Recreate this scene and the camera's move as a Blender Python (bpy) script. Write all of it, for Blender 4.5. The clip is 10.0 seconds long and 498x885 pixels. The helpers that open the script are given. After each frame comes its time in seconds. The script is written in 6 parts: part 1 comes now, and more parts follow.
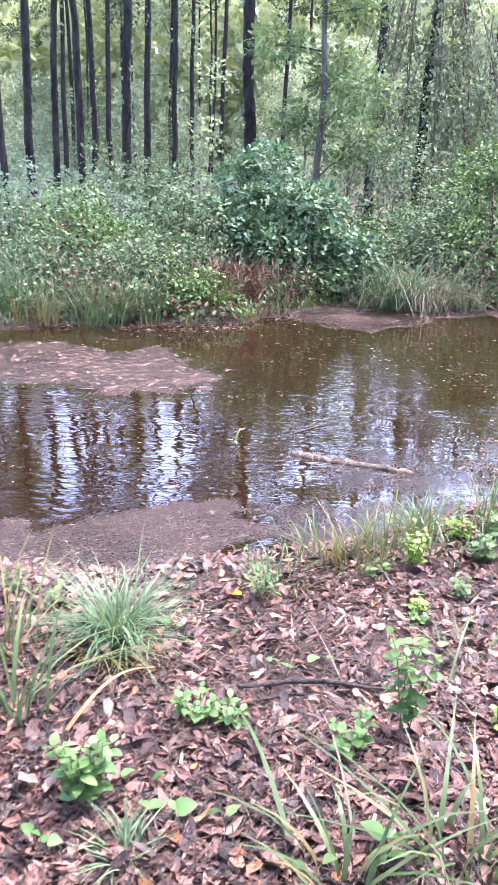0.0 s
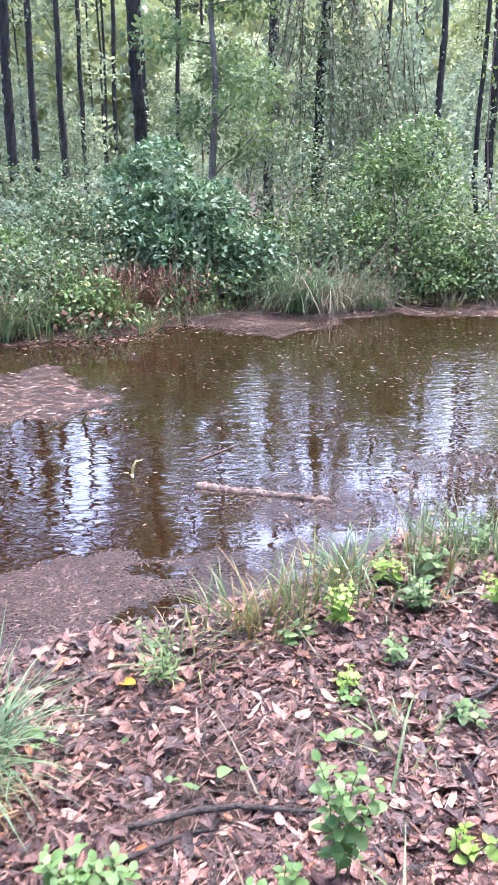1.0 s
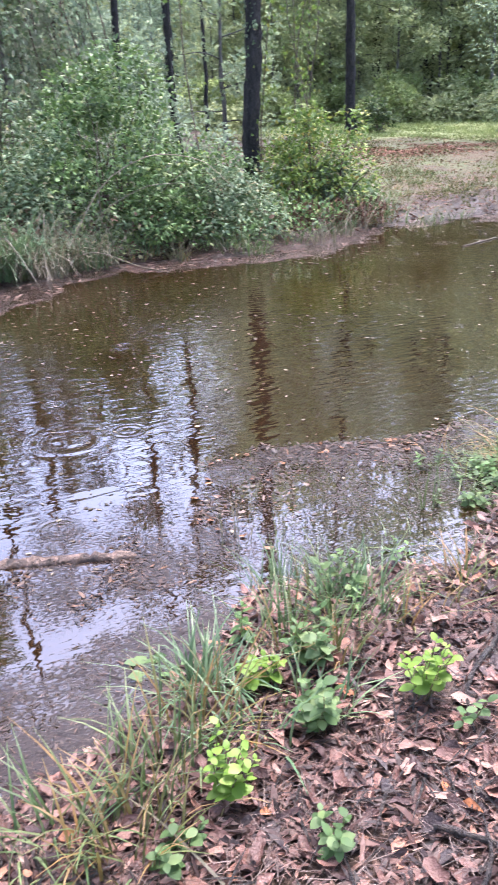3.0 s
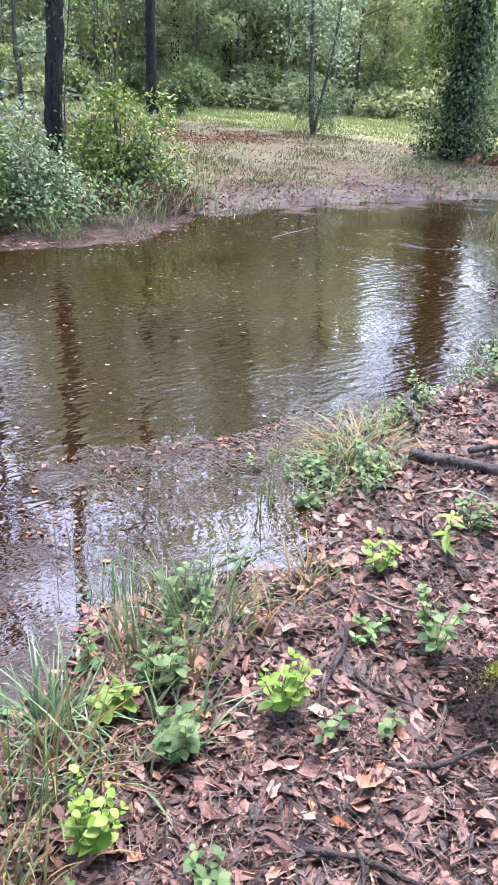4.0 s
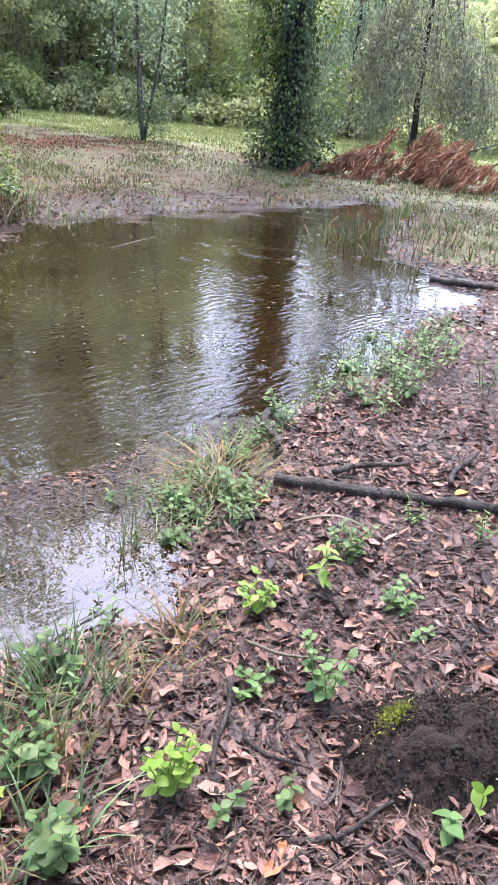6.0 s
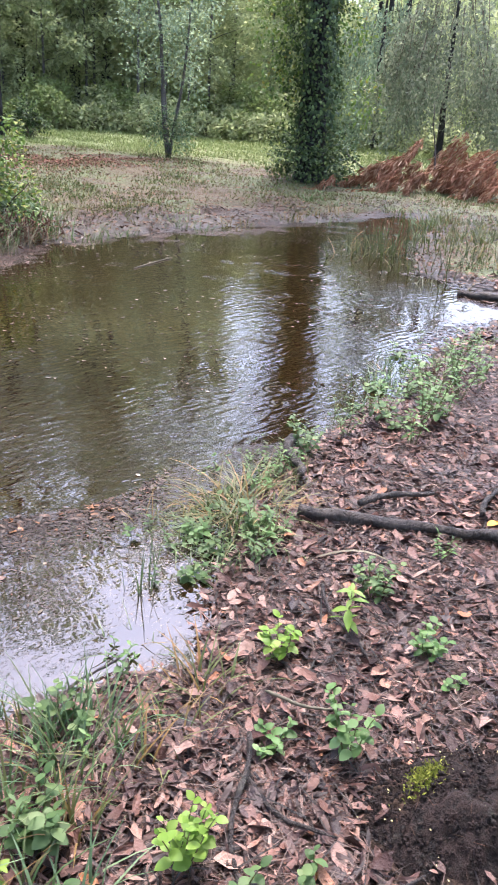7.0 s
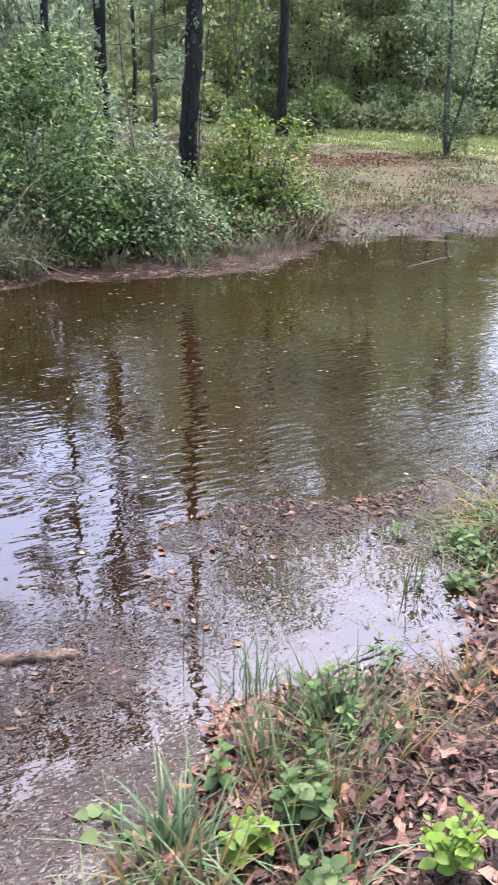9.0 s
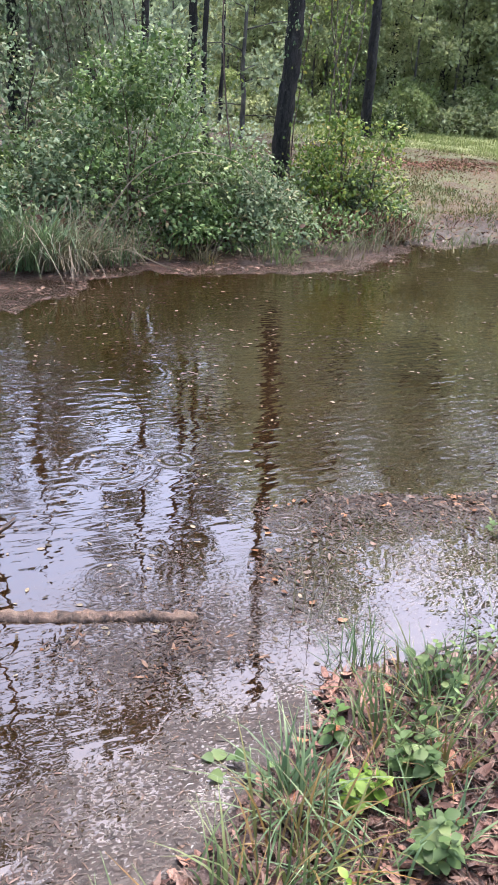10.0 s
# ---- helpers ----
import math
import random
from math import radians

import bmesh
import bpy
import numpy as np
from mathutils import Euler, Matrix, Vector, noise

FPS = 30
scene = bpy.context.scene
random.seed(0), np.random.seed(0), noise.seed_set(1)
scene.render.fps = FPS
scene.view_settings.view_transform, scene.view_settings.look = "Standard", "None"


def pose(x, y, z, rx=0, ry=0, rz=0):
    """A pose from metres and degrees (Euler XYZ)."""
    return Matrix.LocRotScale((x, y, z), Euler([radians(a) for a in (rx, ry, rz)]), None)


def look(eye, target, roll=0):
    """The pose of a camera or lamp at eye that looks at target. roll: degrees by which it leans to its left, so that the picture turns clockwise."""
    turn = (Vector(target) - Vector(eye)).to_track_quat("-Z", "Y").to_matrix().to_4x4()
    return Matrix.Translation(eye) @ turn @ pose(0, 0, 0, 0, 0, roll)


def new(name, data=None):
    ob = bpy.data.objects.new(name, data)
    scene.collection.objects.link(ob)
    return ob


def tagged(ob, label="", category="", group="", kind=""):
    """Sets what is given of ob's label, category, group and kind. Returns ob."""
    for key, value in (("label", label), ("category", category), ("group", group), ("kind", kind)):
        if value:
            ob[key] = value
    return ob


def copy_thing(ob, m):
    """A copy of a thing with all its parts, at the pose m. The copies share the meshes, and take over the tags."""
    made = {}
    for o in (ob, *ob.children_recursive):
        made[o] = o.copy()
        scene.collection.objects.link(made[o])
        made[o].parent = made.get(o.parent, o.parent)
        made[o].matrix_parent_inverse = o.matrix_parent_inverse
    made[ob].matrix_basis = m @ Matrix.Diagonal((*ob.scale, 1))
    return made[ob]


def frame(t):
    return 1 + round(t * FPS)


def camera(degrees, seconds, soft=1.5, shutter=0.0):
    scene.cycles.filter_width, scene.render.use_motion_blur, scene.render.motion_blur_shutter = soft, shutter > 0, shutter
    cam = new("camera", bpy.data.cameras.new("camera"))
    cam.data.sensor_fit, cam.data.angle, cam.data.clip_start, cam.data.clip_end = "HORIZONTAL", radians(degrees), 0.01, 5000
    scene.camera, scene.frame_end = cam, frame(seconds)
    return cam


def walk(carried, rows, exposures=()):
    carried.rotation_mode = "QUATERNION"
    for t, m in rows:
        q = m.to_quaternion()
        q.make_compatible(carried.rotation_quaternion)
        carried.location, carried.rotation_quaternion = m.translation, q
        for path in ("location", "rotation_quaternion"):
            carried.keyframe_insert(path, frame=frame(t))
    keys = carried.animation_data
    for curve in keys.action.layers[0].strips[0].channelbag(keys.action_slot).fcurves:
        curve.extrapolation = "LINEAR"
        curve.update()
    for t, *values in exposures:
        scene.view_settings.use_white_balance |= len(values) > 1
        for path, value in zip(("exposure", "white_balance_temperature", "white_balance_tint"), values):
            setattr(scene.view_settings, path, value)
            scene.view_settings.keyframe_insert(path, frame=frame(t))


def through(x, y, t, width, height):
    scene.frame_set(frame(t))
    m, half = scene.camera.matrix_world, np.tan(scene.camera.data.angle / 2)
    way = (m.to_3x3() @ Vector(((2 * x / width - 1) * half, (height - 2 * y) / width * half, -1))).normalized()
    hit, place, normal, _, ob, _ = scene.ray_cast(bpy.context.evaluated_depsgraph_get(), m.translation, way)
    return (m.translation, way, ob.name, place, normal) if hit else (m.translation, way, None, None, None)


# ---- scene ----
cam = camera(34.4, 10.0, shutter=0.2)
PATH = [
    (0, (-0.008, -1.977, 1.503), (-0.176, -0.096, 0.844), 1.1),
    (0.5, (0.032, -1.682, 1.455), (-0.04, 0.204, 0.796), -0.4),
    (1, (0.049, -1.455, 1.479), (0.085, 0.433, 0.821), -0.4),
    (1.5, (-0.102, -1.139, 1.441), (0.115, 0.731, 0.765), 1.3),
    (2, (-0.166, -0.905, 1.442), (0.262, 0.89, 0.67), 0.6),
    (2.5, (-0.059, -0.565, 1.412), (0.478, 1.196, 0.63), -2.3),
    (3, (-0.036, -0.397, 1.424), (0.661, 1.303, 0.633), -2.0),
    (3.2, (-0.065, -0.357, 1.43), (0.773, 1.271, 0.624), -0.9),
    (4.3, (-0.081, -0.174, 1.466), (1.065, 1.241, 0.639), 3.2),
    (4.5, (0.015, -0.118, 1.464), (1.192, 1.272, 0.639), 2.9),
    (5, (0.129, -0.056, 1.459), (1.44, 1.214, 0.642), 4.2),
    (5.5, (0.053, -0.051, 1.472), (1.419, 1.163, 0.66), 4.7),
    (5.7, (0.0, -0.049, 1.473), (1.393, 1.142, 0.672), 5.2),
    (6.8, (0.093, 0.001, 1.501), (1.472, 1.225, 0.726), 3.5),
    (7, (0.116, 0.022, 1.506), (1.471, 1.274, 0.734), 3.4),
    (7.5, (0.116, 0.062, 1.503), (1.338, 1.441, 0.724), 2.4),
    (8, (0.109, 0.078, 1.5), (1.212, 1.549, 0.713), 2.1),
    (8.5, (0.088, 0.082, 1.497), (1.134, 1.593, 0.709), 2.3),
    (9, (-0.002, 0.079, 1.501), (0.879, 1.686, 0.701), 1.9),
    (9.5, (-0.148, 0.027, 1.519), (0.633, 1.683, 0.712), 2.3),
    (10, (-0.243, 0.011, 1.519), (0.508, 1.679, 0.71), 3.7),
]
EXPOSURE = [(0, 3.5, 5860, 28), (2.5, 3.08, 5960, 26), (5, 2.96, 6040, 23), (7, 2.68, 6190, 21), (8.5, 2.65, 6290, 22), (10, 2.63, 6430, 21)]
walk(cam, [(t, look(eye, target, roll)) for t, eye, target, roll in PATH], EXPOSURE)

# ---- sky, sun, exposure ----
world = bpy.data.worlds.new("sky")
scene.world = world
world.use_nodes = True
wn = world.node_tree
sky = wn.nodes.new("ShaderNodeTexSky")
sky.sky_type = "NISHITA"
sky.sun_disc = False
sky.sun_elevation = radians(69)
sky.sun_rotation = radians(48)
sky.air_density, sky.dust_density, sky.ozone_density = 1.0, 3.6, 1.2
soften = wn.nodes.new("ShaderNodeMix")
soften.data_type = "RGBA"
grey = wn.nodes.new("ShaderNodeRGBToBW")
soften.inputs[0].default_value = 0.05
wn.links.new(sky.outputs[0], grey.inputs[0])
wn.links.new(sky.outputs[0], soften.inputs[6])
wn.links.new(grey.outputs[0], soften.inputs[7])
wn.links.new(soften.outputs[2], wn.nodes["Background"].inputs[0])
wn.nodes["Background"].inputs[1].default_value = 0.15

sun_data = bpy.data.lights.new("sun", "SUN")
sun_data.energy, sun_data.angle, sun_data.color = 1.0, radians(36), (1.0, 0.94, 0.83)
sun = new("sun", sun_data)
sun.matrix_world = look((9.59, 8.63, 33.6), (0, 0, 0))


# ---- node helpers and materials ----
def material(name, rough=0.6, spec=0.5):
    mat = bpy.data.materials.new(name)
    mat.use_nodes = True
    tree = mat.node_tree
    bsdf = tree.nodes["Principled BSDF"]
    bsdf.inputs["Roughness"].default_value = rough
    bsdf.inputs["Specular IOR Level"].default_value = spec
    return mat, tree, bsdf


def ramp(tree, source, stops):
    node = tree.nodes.new("ShaderNodeValToRGB")
    while len(node.color_ramp.elements) < len(stops):
        node.color_ramp.elements.new(0.5)
    for e, (at, colour) in zip(node.color_ramp.elements, stops):
        e.position = at
        e.color = (*colour, 1) if len(colour) == 3 else colour
    tree.links.new(source, node.inputs[0])
    return node.outputs[0]


def noise_tex(tree, scale, detail=4, rough=0.6, stretch=None, coords="Object"):
    tc = tree.nodes.new("ShaderNodeTexCoord")
    tex = tree.nodes.new("ShaderNodeTexNoise")
    tex.inputs["Scale"].default_value = scale
    tex.inputs["Detail"].default_value = detail
    tex.inputs["Roughness"].default_value = rough
    out = tc.outputs[coords]
    if stretch:
        mp = tree.nodes.new("ShaderNodeMapping")
        mp.inputs["Scale"].default_value = stretch
        tree.links.new(out, mp.inputs[0])
        out = mp.outputs[0]
    tree.links.new(out, tex.inputs["Vector"])
    return tex.outputs[0]


def maths(tree, op, a, b=None, c=None):
    node = tree.nodes.new("ShaderNodeMath")
    node.operation = op
    for i, v in enumerate((a, b, c)):
        if v is None:
            continue
        if isinstance(v, (int, float)):
            node.inputs[i].default_value = v
        else:
            tree.links.new(v, node.inputs[i])
    return node.outputs[0]


def mix(tree, fac, a, b, mode="MIX"):
    node = tree.nodes.new("ShaderNodeMix")
    node.data_type = "RGBA"
    node.blend_type = mode
    for i, v in ((0, fac), (6, a), (7, b)):
        if isinstance(v, (int, float)):
            node.inputs[i].default_value = v
        elif isinstance(v, tuple):
            node.inputs[i].default_value = (*v, 1)
        else:
            tree.links.new(v, node.inputs[i])
    return node.outputs[2]


def bump(tree, bsdf, height, strength=0.4, distance=0.02):
    node = tree.nodes.new("ShaderNodeBump")
    node.inputs["Strength"].default_value = strength
    node.inputs["Distance"].default_value = distance
    tree.links.new(height, node.inputs["Height"])
    tree.links.new(node.outputs[0], bsdf.inputs["Normal"])


def island_random(tree):
    """A number of its own for each leaf, whether it is an object or an island of a larger mesh."""
    geo = tree.nodes.new("ShaderNodeNewGeometry")
    info = tree.nodes.new("ShaderNodeObjectInfo")
    return maths(tree, "FRACT", maths(tree, "ADD", geo.outputs["Random Per Island"], info.outputs["Random"]))


def leaf_material(name, stops, rough=0.55, through=0.25, spec=0.3, patch=0.35, glow=(0.12, 0.2, 0.05), wrinkle=0.0):
    mat, tree, bsdf = material(name, rough, spec)
    col = ramp(tree, island_random(tree), stops)
    mottled = ramp(tree, noise_tex(tree, 2.2, 3, coords="Object"), [(0.3, (1 - patch,) * 3), (0.7, (1 + patch * 0.4,) * 3)])
    col = mix(tree, 1.0, col, mottled, "MULTIPLY")
    tree.links.new(col, bsdf.inputs["Base Color"])
    if wrinkle:
        bump(tree, bsdf, noise_tex(tree, 130, 3, 0.6), wrinkle, 0.006)
    if through:
        tl = tree.nodes.new("ShaderNodeBsdfTranslucent")
        tree.links.new(mix(tree, 0.5, col, glow), tl.inputs[0])
        ms = tree.nodes.new("ShaderNodeMixShader")
        ms.inputs[0].default_value = through
        tree.links.new(bsdf.outputs[0], ms.inputs[1])
        tree.links.new(tl.outputs[0], ms.inputs[2])
        tree.links.new(ms.outputs[0], tree.nodes["Material Output"].inputs[0])
    return mat


def bark_material(name, dark, light, scale=9.0, rough=0.75, wet=0.4):
    mat, tree, bsdf = material(name, rough, wet)
    n = noise_tex(tree, scale, 6, 0.7, (1, 1, 0.22))
    fine = noise_tex(tree, scale * 6, 4, 0.7, (1, 1, 0.3))
    col = ramp(tree, maths(tree, "MULTIPLY_ADD", fine, 0.3, maths(tree, "MULTIPLY", n, 0.7)), [(0.4, dark), (0.62, light)])
    lichen = ramp(tree, noise_tex(tree, 13.0, 6, 0.75), [(0.56, (0, 0, 0)), (0.66, (1, 1, 1))])
    col = mix(tree, maths(tree, "MULTIPLY", lichen, 0.2), col, (0.15, 0.16, 0.13))
    tree.links.new(col, bsdf.inputs["Base Color"])
    bump(tree, bsdf, maths(tree, "ADD", n, maths(tree, "MULTIPLY", fine, 0.4)), 0.9, 0.03)
    return mat


M_BARK = bark_material("wet_dark_bark", (0.0025, 0.0022, 0.0022), (0.04, 0.037, 0.035), 17, 0.8, 0.25)
M_BARK_GREY = bark_material("grey_bark", (0.03, 0.028, 0.026), (0.14, 0.13, 0.115))
M_TWIG = bark_material("twig_bark", (0.03, 0.022, 0.016), (0.13, 0.09, 0.065), 30)
M_LOG = bark_material("weathered_wood", (0.014, 0.009, 0.007), (0.2, 0.135, 0.1), 13, 0.5)
M_BRANCH = bark_material("wet_branch_bark", (0.012, 0.010, 0.009), (0.072, 0.058, 0.049), 26, 0.5)
M_STEM = leaf_material("green_stem", [(0, (0.10, 0.14, 0.04)), (1, (0.16, 0.12, 0.06))], 0.5, 0)

M_THICKET = leaf_material("thicket_leaves", [(0, (0.036, 0.072, 0.02)), (0.5, (0.105, 0.19, 0.055)), (0.85, (0.205, 0.32, 0.105)), (1, (0.345, 0.4, 0.15))], 0.5, 0.2)
M_DULL = leaf_material("dull_grey_green_leaves", [(0, (0.048, 0.08, 0.038)), (0.5, (0.14, 0.208, 0.105)), (0.85, (0.235, 0.315, 0.175)), (1, (0.31, 0.26, 0.13))], 0.6, 0.2, 0.25)
M_HERO = leaf_material("vine_leaves", [(0, (0.032, 0.072, 0.036)), (0.5, (0.105, 0.2, 0.098)), (0.85, (0.23, 0.35, 0.2)), (1, (0.33, 0.44, 0.25))], 0.36, 0.22)
M_YELLOW = leaf_material("yellowing_leaves", [(0, (0.05, 0.095, 0.018)), (0.5, (0.135, 0.23, 0.042)), (0.9, (0.27, 0.345, 0.062)), (1, (0.38, 0.27, 0.065))], 0.5, 0.3)
# understory green carries haze in its colour, paler than the leaves themselves
M_UNDER = leaf_material("hazed_understory_leaves", [(0, (0.088, 0.13, 0.086)), (0.6, (0.212, 0.29, 0.2)), (1, (0.36, 0.435, 0.3))], 0.65, 0.56, 0.2, glow=(0.24, 0.32, 0.17))
M_LUSH = leaf_material("lush_green_leaves", [(0, (0.07, 0.115, 0.05)), (0.6, (0.17, 0.255, 0.115)), (1, (0.3, 0.4, 0.18))], 0.5, 0.45, 0.25, glow=(0.18, 0.27, 0.08))
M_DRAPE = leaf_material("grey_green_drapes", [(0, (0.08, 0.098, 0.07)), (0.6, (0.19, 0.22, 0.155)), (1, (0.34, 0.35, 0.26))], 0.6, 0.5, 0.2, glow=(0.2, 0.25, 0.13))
# next two greens are paled well past real foliage to imitate haze
M_FAR = leaf_material("hazed_far_leaves", [(0, (0.14, 0.19, 0.115)), (0.6, (0.305, 0.385, 0.24)), (1, (0.46, 0.52, 0.33))], 0.7, 0.55, 0.2, 0.4, (0.3, 0.38, 0.18))
M_MISTY = leaf_material("hazed_woodland_leaves", [(0, (0.21, 0.25, 0.13)), (0.6, (0.4, 0.46, 0.25)), (1, (0.55, 0.59, 0.33))], 0.7, 0.55, 0.2, 0.35, (0.42, 0.48, 0.2))
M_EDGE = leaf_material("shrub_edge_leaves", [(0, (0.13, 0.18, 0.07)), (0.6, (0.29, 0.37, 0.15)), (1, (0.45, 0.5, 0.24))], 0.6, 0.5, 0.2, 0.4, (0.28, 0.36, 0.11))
M_PINE = leaf_material("pine_needles", [(0, (0.036, 0.066, 0.033)), (1, (0.084, 0.120, 0.066))], 0.5, 0.2)
M_IVY = leaf_material("ivy_leaves", [(0, (0.026, 0.046, 0.018)), (0.6, (0.062, 0.104, 0.036)), (0.9, (0.13, 0.19, 0.062)), (1, (0.26, 0.32, 0.1))], 0.55, 0.15, 0.25)
M_RUST = leaf_material("dead_pine_needles", [(0, (0.17, 0.062, 0.036)), (0.6, (0.33, 0.15, 0.085)), (1, (0.52, 0.36, 0.24))], 0.7, 0.1, 0.2)
M_NEEDLES_RED = leaf_material("red_brown_fallen_leaves", [(0, (0.06, 0.022, 0.012)), (0.6, (0.15, 0.06, 0.036)), (1, (0.26, 0.14, 0.09))], 0.7, 0.0, 0.2)
M_BRIGHT = leaf_material("lime_green_leaves", [(0, (0.131, 0.246, 0.029)), (0.6, (0.197, 0.344, 0.049)), (1, (0.279, 0.410, 0.082))], 0.45, 0.35, patch=0.35)
M_GREEN = leaf_material("fresh_green_leaves", [(0, (0.078, 0.162, 0.041)), (0.6, (0.124, 0.240, 0.072)), (1, (0.194, 0.310, 0.113))], 0.48, 0.3, patch=0.35)
M_WEED = leaf_material("weed_leaves", [(0, (0.056, 0.11, 0.036)), (0.6, (0.098, 0.18, 0.06)), (1, (0.18, 0.26, 0.095))], 0.52, 0.3, patch=0.4)
M_GRASS = leaf_material("sedge_blades", [(0, (0.057, 0.107, 0.041)), (0.6, (0.115, 0.172, 0.070)), (0.9, (0.180, 0.230, 0.098)), (1, (0.246, 0.164, 0.066))], 0.42, 0.25)
M_GRASS_BLUE = leaf_material("blue_green_blades", [(0, (0.069, 0.136, 0.066)), (0.7, (0.136, 0.225, 0.114)), (1, (0.214, 0.292, 0.149))], 0.42, 0.25)
M_GRASS_DRY = leaf_material("tan_and_orange_blades", [(0, (0.131, 0.123, 0.049)), (0.4, (0.098, 0.139, 0.049)), (0.75, (0.230, 0.131, 0.041)), (1, (0.279, 0.197, 0.098))], 0.5, 0.2)
M_REED = leaf_material("dark_olive_reeds", [(0, (0.03, 0.038, 0.016)), (0.6, (0.07, 0.085, 0.036)), (0.9, (0.13, 0.135, 0.06)), (1, (0.2, 0.15, 0.075))], 0.55, 0.2)
M_STRAW = leaf_material("straw_blades", [(0, (0.11, 0.1, 0.065)), (0.5, (0.19, 0.165, 0.115)), (1, (0.29, 0.24, 0.18))], 0.55, 0.2)
M_TURF = leaf_material("turf_blades", [(0, (0.045, 0.056, 0.022)), (0.45, (0.09, 0.108, 0.042)), (0.75, (0.15, 0.155, 0.068)), (1, (0.17, 0.115, 0.06))], 0.75, 0.25, 0.1)
M_LAWN = leaf_material("lawn_blades", [(0, (0.15, 0.185, 0.07)), (0.6, (0.25, 0.29, 0.115)), (1, (0.37, 0.4, 0.185))], 0.7, 0.3, 0.1)
M_LITTER = leaf_material("wet_fallen_leaves", [(0, (0.02, 0.010, 0.009)), (0.35, (0.075, 0.034, 0.026)), (0.6, (0.165, 0.080, 0.059)), (0.82, (0.265, 0.135, 0.098)), (0.95, (0.35, 0.215, 0.165)), (1, (0.36, 0.13, 0.042))], 0.42, 0.0, 0.45, 0.5, wrinkle=0.8)
M_BITS = leaf_material("rotting_leaf_bits", [(0, (0.004, 0.003, 0.0025)), (0.5, (0.02, 0.0135, 0.011)), (0.85, (0.055, 0.037, 0.03)), (1, (0.15, 0.09, 0.058))], 0.4, 0.0, 0.35)
M_DRY = leaf_material("dry_fallen_leaves", [(0, (0.05, 0.027, 0.017)), (0.6, (0.13, 0.07, 0.042)), (1, (0.25, 0.16, 0.11))], 0.75, 0.0, 0.2)
M_DRY_STEM = leaf_material("red_brown_dead_stems", [(0, (0.07, 0.035, 0.022)), (0.6, (0.17, 0.09, 0.058)), (1, (0.30, 0.20, 0.13))], 0.7, 0.0, 0.2)
M_DRIFT = leaf_material("sodden_brown_leaves", [(0, (0.008, 0.005, 0.004)), (0.5, (0.034, 0.02, 0.0145)), (0.9, (0.075, 0.045, 0.031)), (1, (0.17, 0.075, 0.03))], 0.5, 0.0, 0.3)
M_AFLOAT = leaf_material("orange_brown_floating_leaves", [(0, (0.05, 0.022, 0.012)), (0.5, (0.13, 0.055, 0.022)), (1, (0.26, 0.11, 0.035))], 0.45, 0.0, 0.4)
M_FLOAT = leaf_material("floating_leaves", [(0, (0.03, 0.023, 0.014)), (0.6, (0.085, 0.07, 0.046)), (1, (0.22, 0.19, 0.13))], 0.5, 0.0, 0.3)
M_CRUMBS = leaf_material("shredded_brown_litter", [(0, (0.01, 0.005, 0.004)), (0.47, (0.048, 0.023, 0.018)), (0.76, (0.13, 0.067, 0.05)), (0.93, (0.225, 0.132, 0.1)), (1, (0.36, 0.245, 0.19))], 0.5, 0.0, 0.3, 0.5)
M_SILT = leaf_material("silty_leaf_bits", [(0, (0.024, 0.015, 0.012)), (0.6, (0.085, 0.056, 0.045)), (0.9, (0.16, 0.11, 0.088)), (1, (0.25, 0.18, 0.14))], 0.5, 0.0, 0.3)
M_SHOAL = leaf_material("red_brown_leaf_bits", [(0, (0.022, 0.014, 0.011)), (0.55, (0.1, 0.064, 0.05)), (0.9, (0.18, 0.12, 0.092)), (1, (0.3, 0.21, 0.16))], 0.6, 0.0, 0.2)
M_NEEDLE = leaf_material("fallen_needles", [(0, (0.040, 0.019, 0.014)), (0.6, (0.096, 0.056, 0.042)), (1, (0.169, 0.118, 0.096))], 0.4, 0.0)
M_ORANGE = leaf_material("orange_leaf", [(0, (0.55, 0.22, 0.01)), (1, (0.62, 0.30, 0.02))], 0.35, 0.0)
M_MOSS = leaf_material("yellow_green_moss", [(0, (0.14, 0.17, 0.02)), (1, (0.30, 0.32, 0.05))], 0.8, 0.1)
M_WHITE = leaf_material("pale_fungus_petal", [(0, (0.42, 0.38, 0.16)), (1, (0.5, 0.46, 0.24))], 0.5, 0.1)


